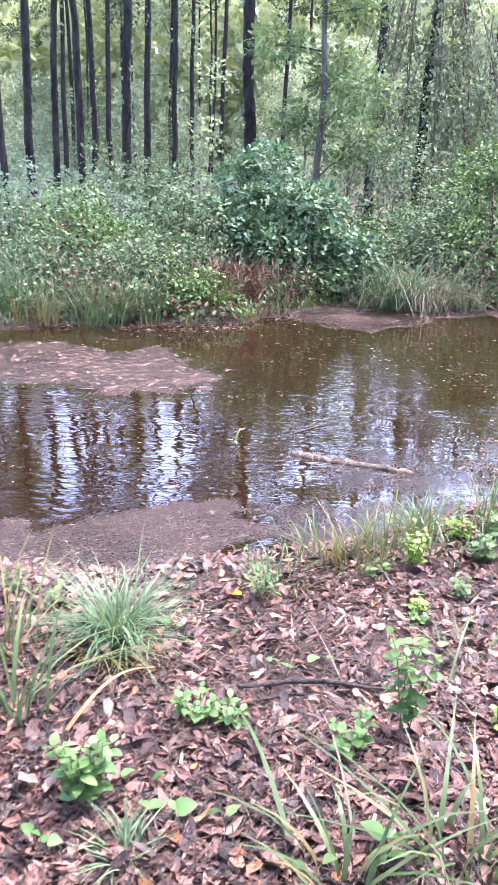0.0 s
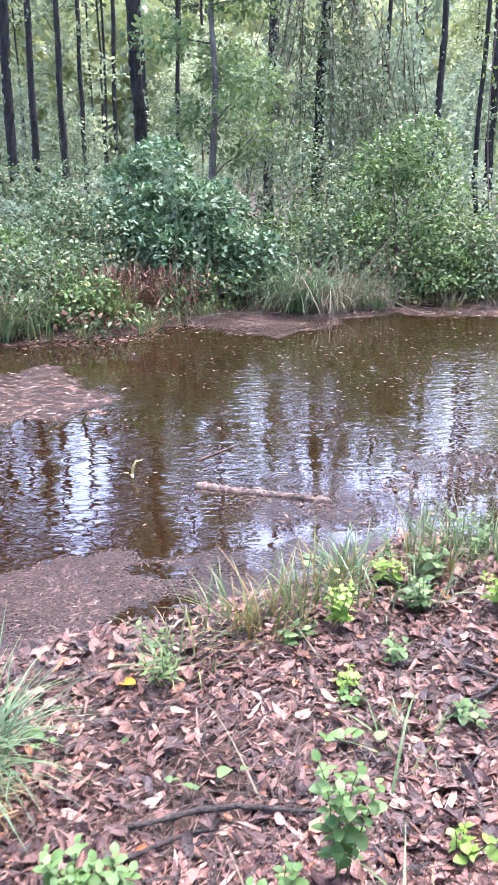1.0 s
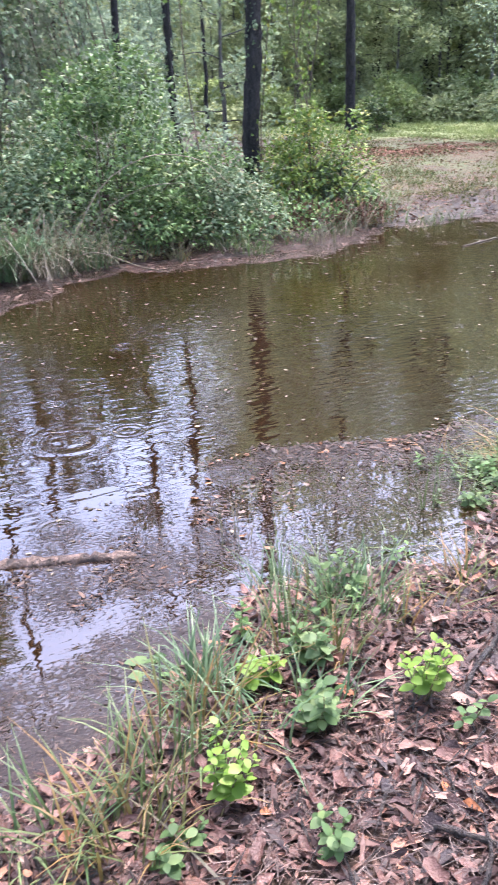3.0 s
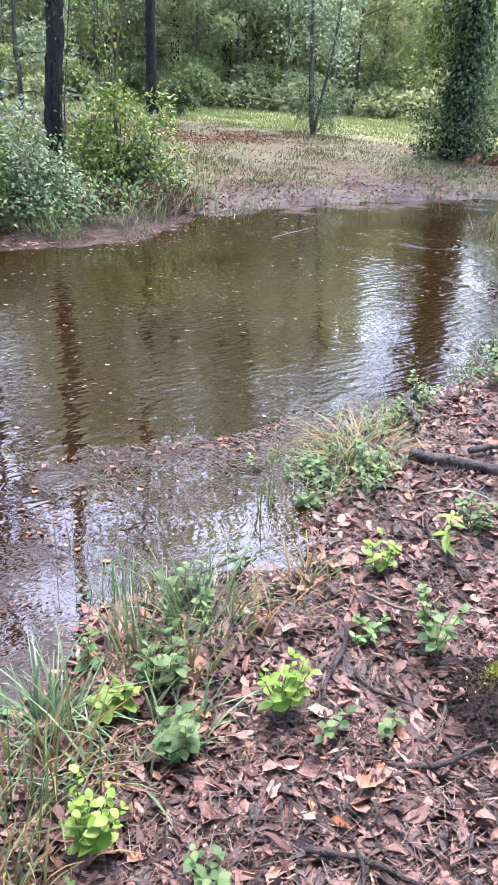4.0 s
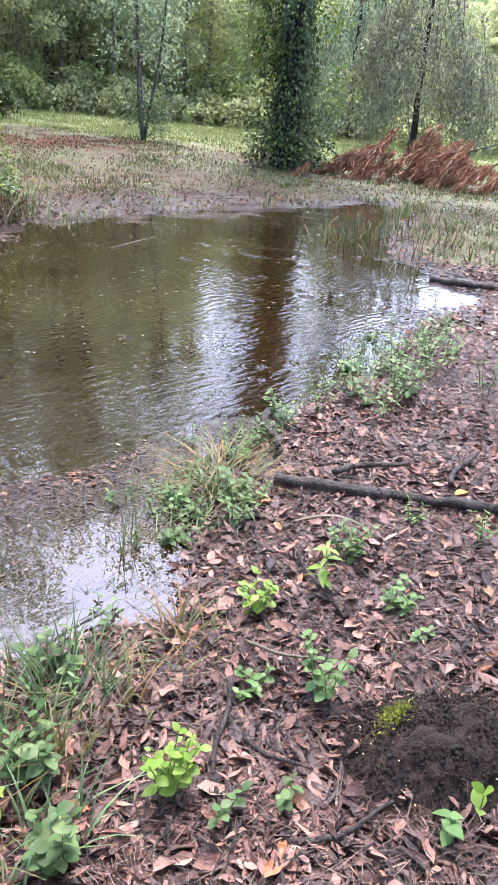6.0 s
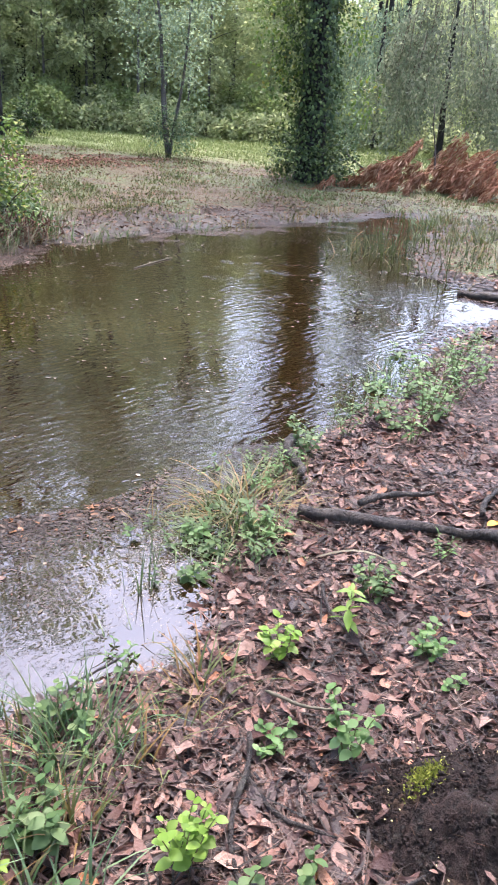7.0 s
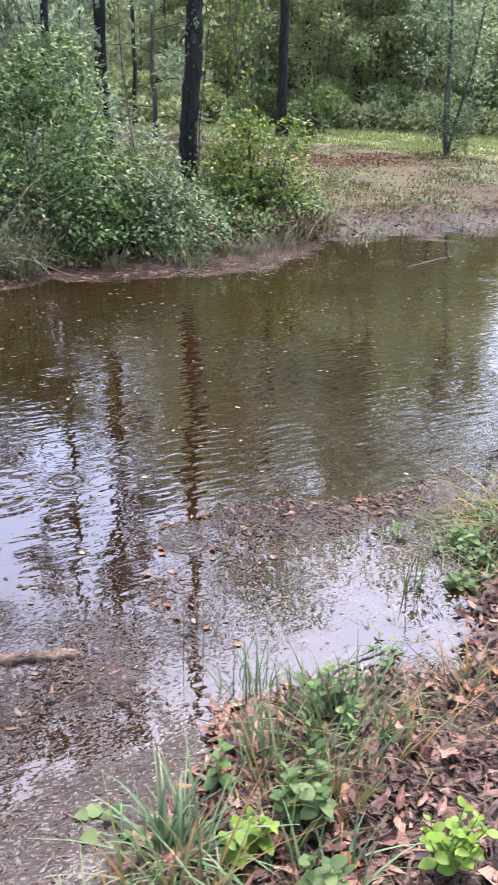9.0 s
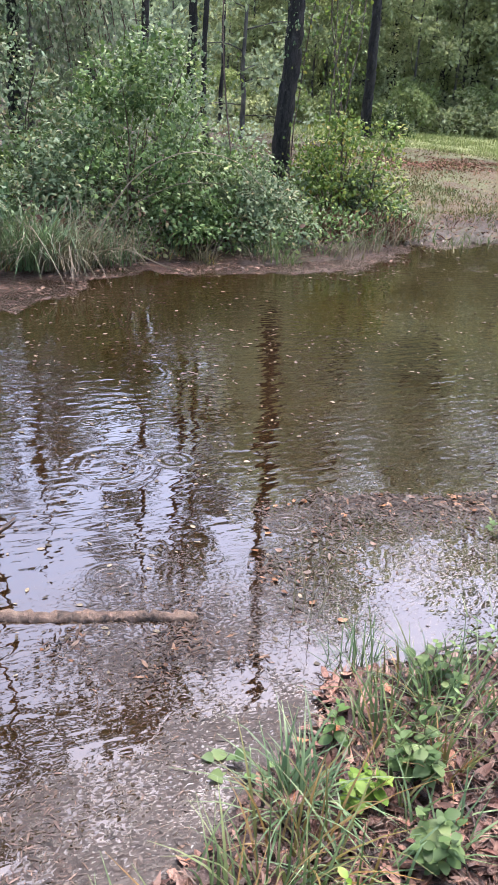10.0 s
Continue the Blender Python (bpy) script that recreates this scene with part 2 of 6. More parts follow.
def ground_material():
    mat, tree, bsdf = material("forest_floor", 0.6, 0.2)
    big = noise_tex(tree, 1.6, 6, 0.6)
    fine = noise_tex(tree, 45, 6, 0.7)
    floor_col = ramp(tree, fine, [(0.3, (0.012, 0.008, 0.006)), (0.5, (0.042, 0.027, 0.019)), (0.72, (0.115, 0.076, 0.054))])
    mud_col = ramp(tree, maths(tree, "MULTIPLY_ADD", noise_tex(tree, 9, 5, 0.7), 0.6, maths(tree, "MULTIPLY", fine, 0.4)), [(0.36, (0.006, 0.005, 0.004)), (0.5, (0.036, 0.028, 0.024)), (0.66, (0.12, 0.10, 0.086))])
    grass_col = ramp(tree, noise_tex(tree, 14, 6, 0.75), [(0.34, (0.03, 0.032, 0.016)), (0.5, (0.075, 0.092, 0.036)), (0.68, (0.14, 0.165, 0.066))])
    mud = tree.nodes.new("ShaderNodeAttribute")
    mud.attribute_name = "mud"
    grass = tree.nodes.new("ShaderNodeAttribute")
    grass.attribute_name = "grass"
    wobble = maths(tree, "MULTIPLY", maths(tree, "SUBTRACT", big, 0.5), 1.1)
    g = maths(tree, "ADD", grass.outputs["Fac"], wobble)
    g = ramp(tree, g, [(0.35, (0, 0, 0)), (0.65, (1, 1, 1))])
    m = maths(tree, "ADD", mud.outputs["Fac"], maths(tree, "MULTIPLY", wobble, 0.5))
    m = ramp(tree, m, [(0.3, (0, 0, 0)), (0.6, (1, 1, 1))])
    lawn = tree.nodes.new("ShaderNodeAttribute")
    lawn.attribute_name = "lawn"
    grass_col = mix(tree, lawn.outputs["Fac"], grass_col, ramp(tree, noise_tex(tree, 5, 5, 0.7), [(0.35, (0.14, 0.17, 0.065)), (0.65, (0.23, 0.26, 0.105))]))
    worn = ramp(tree, noise_tex(tree, 0.55, 5, 0.65), [(0.46, (0, 0, 0)), (0.6, (1, 1, 1))])
    bare = maths(tree, "MULTIPLY", worn, maths(tree, "SUBTRACT", 0.75, maths(tree, "MULTIPLY", lawn.outputs["Fac"], 0.7)))
    rusty = ramp(tree, fine, [(0.32, (0.022, 0.013, 0.008)), (0.5, (0.075, 0.045, 0.027)), (0.68, (0.15, 0.10, 0.066))])
    grass_col = mix(tree, bare, grass_col, rusty)
    col = mix(tree, g, floor_col, grass_col)
    col = mix(tree, m, col, mud_col)
    tree.links.new(col, bsdf.inputs["Base Color"])
    tree.links.new(ramp(tree, fine, [(0.35, (0.5,) * 3), (0.7, (0.8,) * 3)]), bsdf.inputs["Roughness"])
    tree.links.new(maths(tree, "MULTIPLY", m, 0.3), bsdf.inputs["Coat Weight"])
    bsdf.inputs["Coat Roughness"].default_value = 0.3
    bump(tree, bsdf, fine, 0.9, 0.02)
    return mat


def water_material():
    mat, tree, bsdf = material("tea_brown_pond_water", 0.02, 0.5)
    silt = noise_tex(tree, 0.9, 3)
    clear = ramp(tree, silt, [(0.3, (0.011, 0.0053, 0.0016)), (0.7, (0.018, 0.009, 0.0031))])
    scum = tree.nodes.new("ShaderNodeAttribute")
    scum.attribute_name = "scum"
    grain = noise_tex(tree, 95, 4, 0.7, (0.75, 1.25, 1))
    cover = maths(tree, "SUBTRACT", maths(tree, "MULTIPLY_ADD", scum.outputs["Fac"], 0.42, grain), 0.8)
    speck = ramp(tree, cover, [(0.0, (0, 0, 0)), (0.025, (1, 1, 1))])
    dirt = ramp(tree, noise_tex(tree, 120, 4, 0.75, (0.5, 1.4, 1)), [(0.32, (0.004, 0.003, 0.0025)), (0.5, (0.015, 0.0105, 0.009)), (0.7, (0.055, 0.038, 0.033))])
    tree.links.new(mix(tree, speck, clear, dirt), bsdf.inputs["Base Color"])
    tree.links.new(maths(tree, "MULTIPLY_ADD", speck, 0.3, 0.012), bsdf.inputs["Roughness"])
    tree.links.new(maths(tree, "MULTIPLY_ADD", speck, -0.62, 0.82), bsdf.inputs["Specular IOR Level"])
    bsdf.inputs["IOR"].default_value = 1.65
    ripple = noise_tex(tree, 15, 1.0, 0.4, (0.55, 1.5, 1))
    chop = noise_tex(tree, 24, 2, 0.5, (0.45, 1.5, 1))
    gusts = ramp(tree, noise_tex(tree, 0.7, 2), [(0.4, (0.22,) * 3), (0.58, (1.25,) * 3)])
    gusts = maths(tree, "MULTIPLY", gusts, maths(tree, "MAXIMUM", maths(tree, "MULTIPLY_ADD", scum.outputs["Fac"], -1.4, 1.0), 0.1))
    crumbs = noise_tex(tree, 70, 3, 0.6)
    swell = noise_tex(tree, 2.2, 2, 0.5)
    # drizzle rings: bands round scattered centres, wide and small
    tc = tree.nodes.new("ShaderNodeTexCoord")
    rings = None
    for spread, pitch, widest, weight in ((0.75, 130.0, 0.3, 0.4), (2.6, 90.0, 0.2, 0.42)):
        vor = tree.nodes.new("ShaderNodeTexVoronoi")
        vor.inputs["Scale"].default_value = spread
        tree.links.new(tc.outputs["Object"], vor.inputs["Vector"])
        d = vor.outputs["Distance"]
        wave = maths(tree, "SINE", maths(tree, "MULTIPLY", d, pitch))
        span = tree.nodes.new("ShaderNodeSeparateColor")
        tree.links.new(vor.outputs["Color"], span.inputs[0])
        reach = maths(tree, "MULTIPLY", span.outputs[0], widest)
        near = maths(tree, "SUBTRACT", 1.0, maths(tree, "MINIMUM", 1.0, maths(tree, "MULTIPLY", maths(tree, "ABSOLUTE", maths(tree, "SUBTRACT", d, reach)), 9.0)))
        one = maths(tree, "MULTIPLY", maths(tree, "MULTIPLY", wave, near), weight)
        rings = one if rings is None else maths(tree, "ADD", rings, one)
    total = maths(tree, "ADD", maths(tree, "ADD", maths(tree, "MULTIPLY", maths(tree, "MULTIPLY", ripple, gusts), 1.0), maths(tree, "MULTIPLY", swell, 0.9)), rings)
    total = maths(tree, "ADD", total, maths(tree, "MULTIPLY", maths(tree, "MULTIPLY", chop, gusts), 0.16))
    total = maths(tree, "ADD", total, maths(tree, "MULTIPLY", maths(tree, "MULTIPLY", speck, crumbs), 0.7))
    bump(tree, bsdf, total, 0.17, 0.02)
    return mat


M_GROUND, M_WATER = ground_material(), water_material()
M_SOIL = bark_material("black_soil", (0.006, 0.004, 0.0035), (0.045, 0.028, 0.023), 34, 0.85, 0.3)

# ---- mesh helpers ----
rng = np.random.default_rng(7)


def mesh_np(name, verts, faces, mat=None, smooth=True):
    verts, faces = np.asarray(verts, np.float32), np.asarray(faces, np.int32)
    me = bpy.data.meshes.new(name)
    n, k = faces.shape
    me.vertices.add(len(verts))
    me.vertices.foreach_set("co", verts.ravel())
    me.loops.add(n * k)
    me.loops.foreach_set("vertex_index", faces.ravel())
    me.polygons.add(n)
    me.polygons.foreach_set("loop_start", np.arange(0, n * k, k, dtype=np.int32))
    me.polygons.foreach_set("loop_total", np.full(n, k, np.int32))
    me.polygons.foreach_set("use_smooth", np.full(n, smooth))
    if mat:
        me.materials.append(mat)
    me.update(calc_edges=True)
    me.validate()
    return me


def thing(name, at=(0, 0, 0), turn=0.0, label="", category="", group="", kind=""):
    ob = new(name)
    ob.empty_display_size = 0.1
    ob.matrix_world = pose(*at, 0, 0, turn)
    return tagged(ob, label, category, group, kind)


def part(name, data, parent, label="", at=None, kind=""):
    ob = new(name, data)
    ob.parent = parent
    if at is not None:
        ob.matrix_basis = at
    return tagged(ob, label, kind=kind)


def unit(v):
    return v / np.maximum(np.linalg.norm(v, axis=-1, keepdims=True), 1e-9)


def joined(pieces):
    """One vertex and face array out of several."""
    vs, fs, base = [], [], 0
    for v, f in pieces:
        vs.append(v)
        fs.append(np.asarray(f) + base)
        base += len(v)
    return np.concatenate(vs), np.concatenate(fs)


def scattered(template, pos, along, up, size, wide=1.0):
    """Copies of a leaf template (its length along +y, its face +z) at places, with the directions of length and face."""
    tv, tf = template
    a = unit(along)
    side = unit(np.cross(a, up))
    nrm = np.cross(side, a)
    size = np.broadcast_to(np.asarray(size, float), (len(pos),))[:, None, None]
    wide = np.broadcast_to(np.asarray(wide, float), (len(pos),))[:, None, None]
    v = pos[:, None] + size * (tv[None, :, :1] * wide * side[:, None] + tv[None, :, 1:2] * a[:, None] + tv[None, :, 2:] * nrm[:, None])
    f = tf[None] + (np.arange(len(pos)) * len(tv))[:, None, None]
    return v.reshape(-1, 3), f.reshape(-1, tf.shape[1])


def leaf_shape(stations, bend=0.15, fold=0.25, curl=0.0):
    """A leaf with a midrib: stations are (along, half width)."""
    v, f = [], []
    for y, w in stations:
        z = -bend * y * y
        v += [(-w, y, z + fold * w + curl * w * w * 4), (0, y, z), (w, y, z + fold * w - curl * w)]
    for i in range(len(stations) - 1):
        a, b = 3 * i, 3 * i + 3
        for p in (0, 1):
            f += [(a + p, a + p + 1, b + p + 1), (a + p, b + p + 1, b + p)]
    v, f = np.array(v, float), np.array(f)
    keep = [t for t in f if len({tuple(np.round(v[i], 6)) for i in t}) == 3]
    return v, np.array(keep)


DIAMOND = (np.array([(0, 0, 0), (-0.3, 0.5, 0.07), (0.3, 0.5, 0.07), (0, 1, -0.05)], float), np.array([(0, 2, 3), (0, 3, 1)]))
OVAL = (np.array([(0, 0, 0), (-0.28, 0.32, 0.05), (0.28, 0.32, 0.05), (-0.22, 0.72, 0.02), (0.22, 0.72, 0.02), (0, 1, -0.12)], float), np.array([(0, 2, 1), (1, 2, 4), (1, 4, 3), (3, 4, 5)]))
BROAD = leaf_shape([(0, 0.02), (0.12, 0.2), (0.36, 0.36), (0.66, 0.33), (0.88, 0.17), (1, 0.0)], 0.32, 0.1)
HEART = leaf_shape([(0, 0.18), (0.06, 0.36), (0.3, 0.46), (0.6, 0.34), (0.85, 0.14), (1, 0.0)], 0.25, 0.15)
LANCE = leaf_shape([(0, 0.02), (0.2, 0.13), (0.5, 0.18), (0.8, 0.1), (1, 0.0)], 0.3, 0.25)
LOBED = (np.array([(0, 0, 0), (-0.42, 0.3, 0.05), (-0.16, 0.5, 0.0), (-0.25, 0.85, 0.03), (0, 1.05, -0.08), (0.25, 0.85, 0.03), (0.16, 0.5, 0.0), (0.42, 0.3, 0.05), (0, 0.5, -0.04)], float),
         np.array([(0, 8, 1), (1, 8, 2), (2, 8, 3), (3, 8, 4), (4, 8, 5), (5, 8, 6), (6, 8, 7), (7, 8, 0)]))


def crumpled(seed):
    """A curled fallen leaf with an uneven rim."""
    q = np.random.default_rng(seed)
    s = np.array([0.0, 0.14, 0.42, 0.78, 1.0])
    w = np.array([0.05, 0.2, 0.27, 0.22, 0.0]) * q.uniform(0.75, 1.25, 5)
    bend, fold, twist = q.uniform(-0.35, 0.5), q.uniform(-0.2, 0.9), q.normal() * 0.35
    v = []
    for k in range(5):
        side = 0.05 * np.sin(3 * s[k] + seed)
        for g in (-1, 0, 1):
            lift = fold * abs(g) * w[k] + twist * g * w[k] * s[k] + abs(g) * q.normal() * 0.03
            v.append((side + g * w[k] * q.uniform(0.8, 1.15), s[k], lift - bend * (s[k] - 0.4) ** 2))
    v, f = np.array(v[:13]), []
    for k in range(3):
        a, b = 3 * k, 3 * k + 3
        f += [(a, a + 1, b + 1), (a, b + 1, b), (a + 1, a + 2, b + 2), (a + 1, b + 2, b + 1)]
    f += [(9, 10, 12), (10, 11, 12)]
    return v, np.array(f[2:])


FLAT_LEAF = leaf_shape([(0, 0.0), (0.3, 0.2), (0.7, 0.2), (1, 0.0)], 0.04, 0.05)
FALLEN = [crumpled(900 + k) for k in range(7)]


def tube(points, radii, sides=7, rough=0.0, seed=0):
    """A round tapering limb along points."""
    p = np.asarray(points, float)
    r = np.broadcast_to(np.asarray(radii, float), (len(p),))
    t = unit(np.gradient(p, axis=0))
    ref = np.where(np.abs(t[:, 2:3]) > 0.9, np.array([[1.0, 0, 0]]), np.array([[0, 0, 1.0]]))
    u = unit(np.cross(t, ref))
    for i in range(1, len(u)):
        u[i] = unit(u[i - 1] - t[i] * (u[i - 1] @ t[i]))
    w = np.cross(t, u)
    ang = np.linspace(0, 2 * np.pi, sides, endpoint=False)
    k = 1 + rough * np.random.default_rng(seed).normal(size=(len(p), sides))
    v = p[:, None] + (r[:, None] * k)[..., None] * (np.cos(ang)[None, :, None] * u[:, None] + np.sin(ang)[None, :, None] * w[:, None])
    v = np.concatenate([v.reshape(-1, 3), p[:1], p[-1:]])
    f, n = [], len(p) * sides
    for i in range(len(p) - 1):
        for j in range(sides):
            a, b = i * sides + j, i * sides + (j + 1) % sides
            f += [(a, b, b + sides), (a, b + sides, a + sides)]
    for j in range(sides):
        f += [(n, (j + 1) % sides, j), (n + 1, n - sides + j, n - sides + (j + 1) % sides)]
    return v, np.array(f)


def wander(start, direction, length, steps, r, sway=0.15, sag=0.0):
    """Points of a limb that wanders as it grows."""
    p, d = [np.array(start, float)], unit(np.array(direction, float))
    for _ in range(steps):
        d = unit(d + r.normal(size=3) * sway + np.array([0, 0, -sag]))
        p.append(p[-1] + d * length / steps)
    return np.array(p)


def blades(n, r, height, spread, width, lean=0.6, base=0.05, segs=4):
    """A tuft of n arching blades round the origin."""
    ang = r.uniform(0, 2 * np.pi, n)
    out = np.stack([np.cos(ang), np.sin(ang), 0 * ang], 1)
    side = np.stack([-np.sin(ang), np.cos(ang), 0 * ang], 1)
    h = height * r.uniform(0.45, 1.0, n)
    reach = spread * r.uniform(0.15, 1.0, n)
    droop = lean * r.uniform(0.1, 1.0, n)
    root = out * (base * r.uniform(0, 1, n))[:, None] + side * (base * r.normal(size=n) * 0.6)[:, None]
    w = width * r.uniform(0.6, 1.2, n)
    vs = []
    for s in np.linspace(0, 1, segs + 1):
        c = root + out * (reach * s ** 1.6)[:, None]
        c[:, 2] += h * (s - droop * 0.55 * s ** 3)
        half = (w * (1 - s ** 2) * 0.5 + 0.0004)[:, None] * side
        vs += [c - half, c + half]
    v = np.stack(vs, 1)
    k = v.shape[1]
    f = []
    for i in range(segs):
        a = 2 * i
        f += [(a, a + 1, a + 3), (a, a + 3, a + 2)]
    f = np.array(f)[None] + (np.arange(n) * k)[:, None, None]
    return v.reshape(-1, 3), f.reshape(-1, 3)


LATTICE = rng.uniform(-1, 1, (64, 64))


def value_noise(x, y, scale, octaves=4):
    """Smooth noise from a lattice, about -1 to 1."""
    total, amp = 0, 1.0
    for _ in range(octaves):
        u, w = x * scale + 100, y * scale + 100
        i, j = np.floor(u).astype(int), np.floor(w).astype(int)
        a, b = u - i, w - j
        a, b = a * a * (3 - 2 * a), b * b * (3 - 2 * b)
        g = lambda di, dj: LATTICE[(i + di) % 64, (j + dj) % 64]
        total = total + amp * ((g(0, 0) * (1 - a) + g(1, 0) * a) * (1 - b) + (g(0, 1) * (1 - a) + g(1, 1) * a) * b)
        scale, amp = scale * 2.03, amp * 0.5
    return total


def step(x, lo, hi):
    s = np.clip((x - lo) / (hi - lo), 0, 1)
    return s * s * (3 - 2 * s)


# ---- the lie of the land: pond outline, in order round it ----
SHORE = np.array([(-9, -0.6), (-3, 0.35), (-1.5, 0.6), (-0.8, 0.75), (-0.35, 0.86), (-0.05, 1.02), (0.3, 1.15), (0.55, 1.3), (0.75, 1.52), (1.1, 1.5), (1.42, 1.4), (1.6, 1.52), (1.85, 1.75), (2.4, 2.1), (2.8, 2.25),
                  (4.0, 2.4), (4.9, 2.8), (6.5, 3.0), (7.2, 3.4), (7.35, 4.5), (8.9, 5.6), (10.6, 6.4), (11.6, 7.0), (11.3, 7.5), (9.7, 7.6), (8, 7.7), (6.2, 7.8), (4.95, 7.7), (4, 7.1), (2.9, 6.9), (2.1, 7.05), (1, 7.0),
                  (0.45, 6.75), (-0.1, 6.7), (-0.9, 5.65), (-2, 5.45), (-3.1, 5.35), (-9, 5.2)])


def shore_distance(x, y):
    """Metres to the shoreline, negative over the pond."""
    best, inside = np.full(x.shape, 1e9), np.zeros(x.shape, bool)
    for (ax, ay), (bx, by) in zip(SHORE, np.roll(SHORE, -1, 0)):
        ex, ey = bx - ax, by - ay
        k = np.clip(((x - ax) * ex + (y - ay) * ey) / (ex * ex + ey * ey), 0, 1)
        best = np.minimum(best, (x - ax - k * ex) ** 2 + (y - ay - k * ey) ** 2)
        inside ^= ((ay > y) != (by > y)) & (x < ex * (y - ay) / (ey if ey else 1e-9) + ax)
    return np.where(inside, -1, 1) * np.sqrt(best)


def blob(x, y, cx, cy, rx, ry, turn=0.0):
    c, s = np.cos(radians(turn)), np.sin(radians(turn))
    u, w = (x - cx) * c + (y - cy) * s, -(x - cx) * s + (y - cy) * c
    return 1 - np.sqrt((u / rx) ** 2 + (w / ry) ** 2)


# outer edge of the drift that lies against the near bank, and inner edge of the one under the far bank
DRIFT_EDGE = np.array([(-9, 0.6), (-2.2, 1.0), (-1.4, 1.16), (-1.2, 1.07), (-0.9, 1.27), (-0.6, 1.45), (-0.3, 1.48), (0.1, 1.5), (0.45, 1.62), (0.66, 1.85), (0.78, 2.3), (0.95, 2.58), (1.25, 2.6), (1.55, 2.5), (1.75, 2.42), (2.0, 2.4), (2.3, 2.5), (2.6, 2.54), (2.85, 2.4), (3.2, 2.2), (4.0, 2.2)])
FAR_EDGE = np.array([(-9, 4.9), (-3, 4.95), (-2.5, 5.3), (-1.2, 5.55), (-0.6, 6.2), (-0.15, 5.95), (0.05, 5.7), (0.48, 5.6), (0.95, 5.95), (1.2, 6.35), (1.7, 6.6), (2.1, 6.42), (2.85, 6.38), (3.1, 6.25), (3.6, 6.5), (4.3, 6.8), (5.2, 7.6), (9, 8.5)])


def mats(x, y):
    """How thickly needles and leaf bits cover the water, 0 to 1."""
    rag = value_noise(x, y, 2.2, 4)
    fine = value_noise(x, y, 7.0, 3)
    inward = np.interp(x, DRIFT_EDGE[:, 0], DRIFT_EDGE[:, 1]) + 0.06 * rag + 0.05 * fine - y
    thick = 0.9 - 0.22 * step(x, -0.35, 0.3) - 0.22 * np.exp(-((x - 0.72) / 0.22) ** 2) * step(y, 1.5, 1.9) + step(x, 0.6, 0.9) * (0.12 - 0.2 * step(inward, 0.1, 0.45) - 0.16 * step(inward, 0.45, 0.9)) - 0.3 * blob(x, y, -0.25, 0.98, 0.22, 0.1, 30).clip(0, 0.5) * 6
    mid = np.exp(-((x - 0.35) / 0.5) ** 2)
    near = step(inward, -0.03 - 0.2 * np.exp(-((x - 0.75) / 0.25) ** 2), 0.06 + 0.25 * np.exp(-((x - 0.75) / 0.25) ** 2)) * (thick - 0.06 * mid + (0.18 + 0.3 * mid) * rag + 0.22 * mid * fine)
    for cx, cy, rx, ry in ((0.6, 1.84, 0.13, 0.12), (0.17, 1.85, 0.14, 0.1), (0.4, 1.62, 0.16, 0.09), (0.1, 1.58, 0.13, 0.08), (1.33, 1.6, 0.15, 0.08), (-0.25, 1.3, 0.12, 0.06)):
        near = near * (1 - 0.8 * step(blob(x, y, cx, cy, rx, ry, -20) + 0.25 * rag + 0.25 * fine, -0.1, 0.35))
    pool = step(inward, -1.3, -0.2) * step(x, -0.5, 0.2) * (1 - step(x, 0.9, 1.15)) * (0.34 + 0.5 * rag)
    left_far = step(blob(x, y, -2.55, 3.95, 1.95, 0.8, -2) + 0.24 * rag + 0.12 * fine, -0.03, 0.2) * (0.86 + 0.12 * rag)
    under_bank = step(y - np.interp(x, FAR_EDGE[:, 0], FAR_EDGE[:, 1]) - 0.16 * rag - 0.1 * fine, -0.05, 0.2) * (0.84 + 0.16 * rag)
    between = 0.55 * step(blob(x, y, -2.0, 5.0, 2.2, 0.6) + 0.4 * rag, 0.1, 0.5)
    marsh = 0.6 * step(blob(x, y, 6.2, 3.15, 1.5, 0.42, 14) + 0.3 * rag, 0.0, 0.4) + 0.5 * step(blob(x, y, 7.4, 6.9, 2.4, 0.55, 5) + 0.4 * rag, 0.0, 0.4)
    far_corner = step(x, 4.5, 5.5) * step(y + 0.35 * rag + 0.15 * fine, 7.0, 7.7) * 0.85
    return np.clip(np.maximum.reduce([near, pool, left_far, under_bank, between, marsh, far_corner]), 0, 1)


def height(x, y):
    x, y = np.asarray(x, float), np.asarray(y, float)
    far = step(y - 0.15 * x, 4.0, 6.5)
    d = shore_distance(x, y) + 0.06 * value_noise(x, y, 2.5, 3) + far * 0.16 * value_noise(x, y, 0.9, 2)
    out = 0.055 * (1 - np.exp(-np.maximum(d, 0) / 0.25)) + 0.035 * step(d, 0.3, 2.0) + far * 0.2 * step(d, 0.3, 7.0)
    out = out + np.where(d > 0, 0.014 * value_noise(x, y, 3.0, 4), 0) + far * (0.06 * value_noise(x, y, 0.25, 3) * step(d, 1, 6) + 0.03 * value_noise(x, y, 1.6, 3) * step(d, 0.5, 2.0) * (1 - step(d, 12, 25)))
    wet = -0.02 - 0.14 * np.maximum(-d, 0)
    wet = np.maximum(wet, -0.5)
    h = np.where(d > 0, out + far * 0.035 * value_noise(x, y, 4.0, 3) * step(d, 0.02, 0.3) * (1 - step(d, 1.2, 3.0)), wet)
    mound = np.clip(blob(x, y, 1.5, 0.53, 0.31, 0.23, -35), 0, 1)
    return h + 0.07 * step(mound, 0, 0.8)


def h_at(x, y):
    return float(height(np.array([x]), np.array([y]))[0])


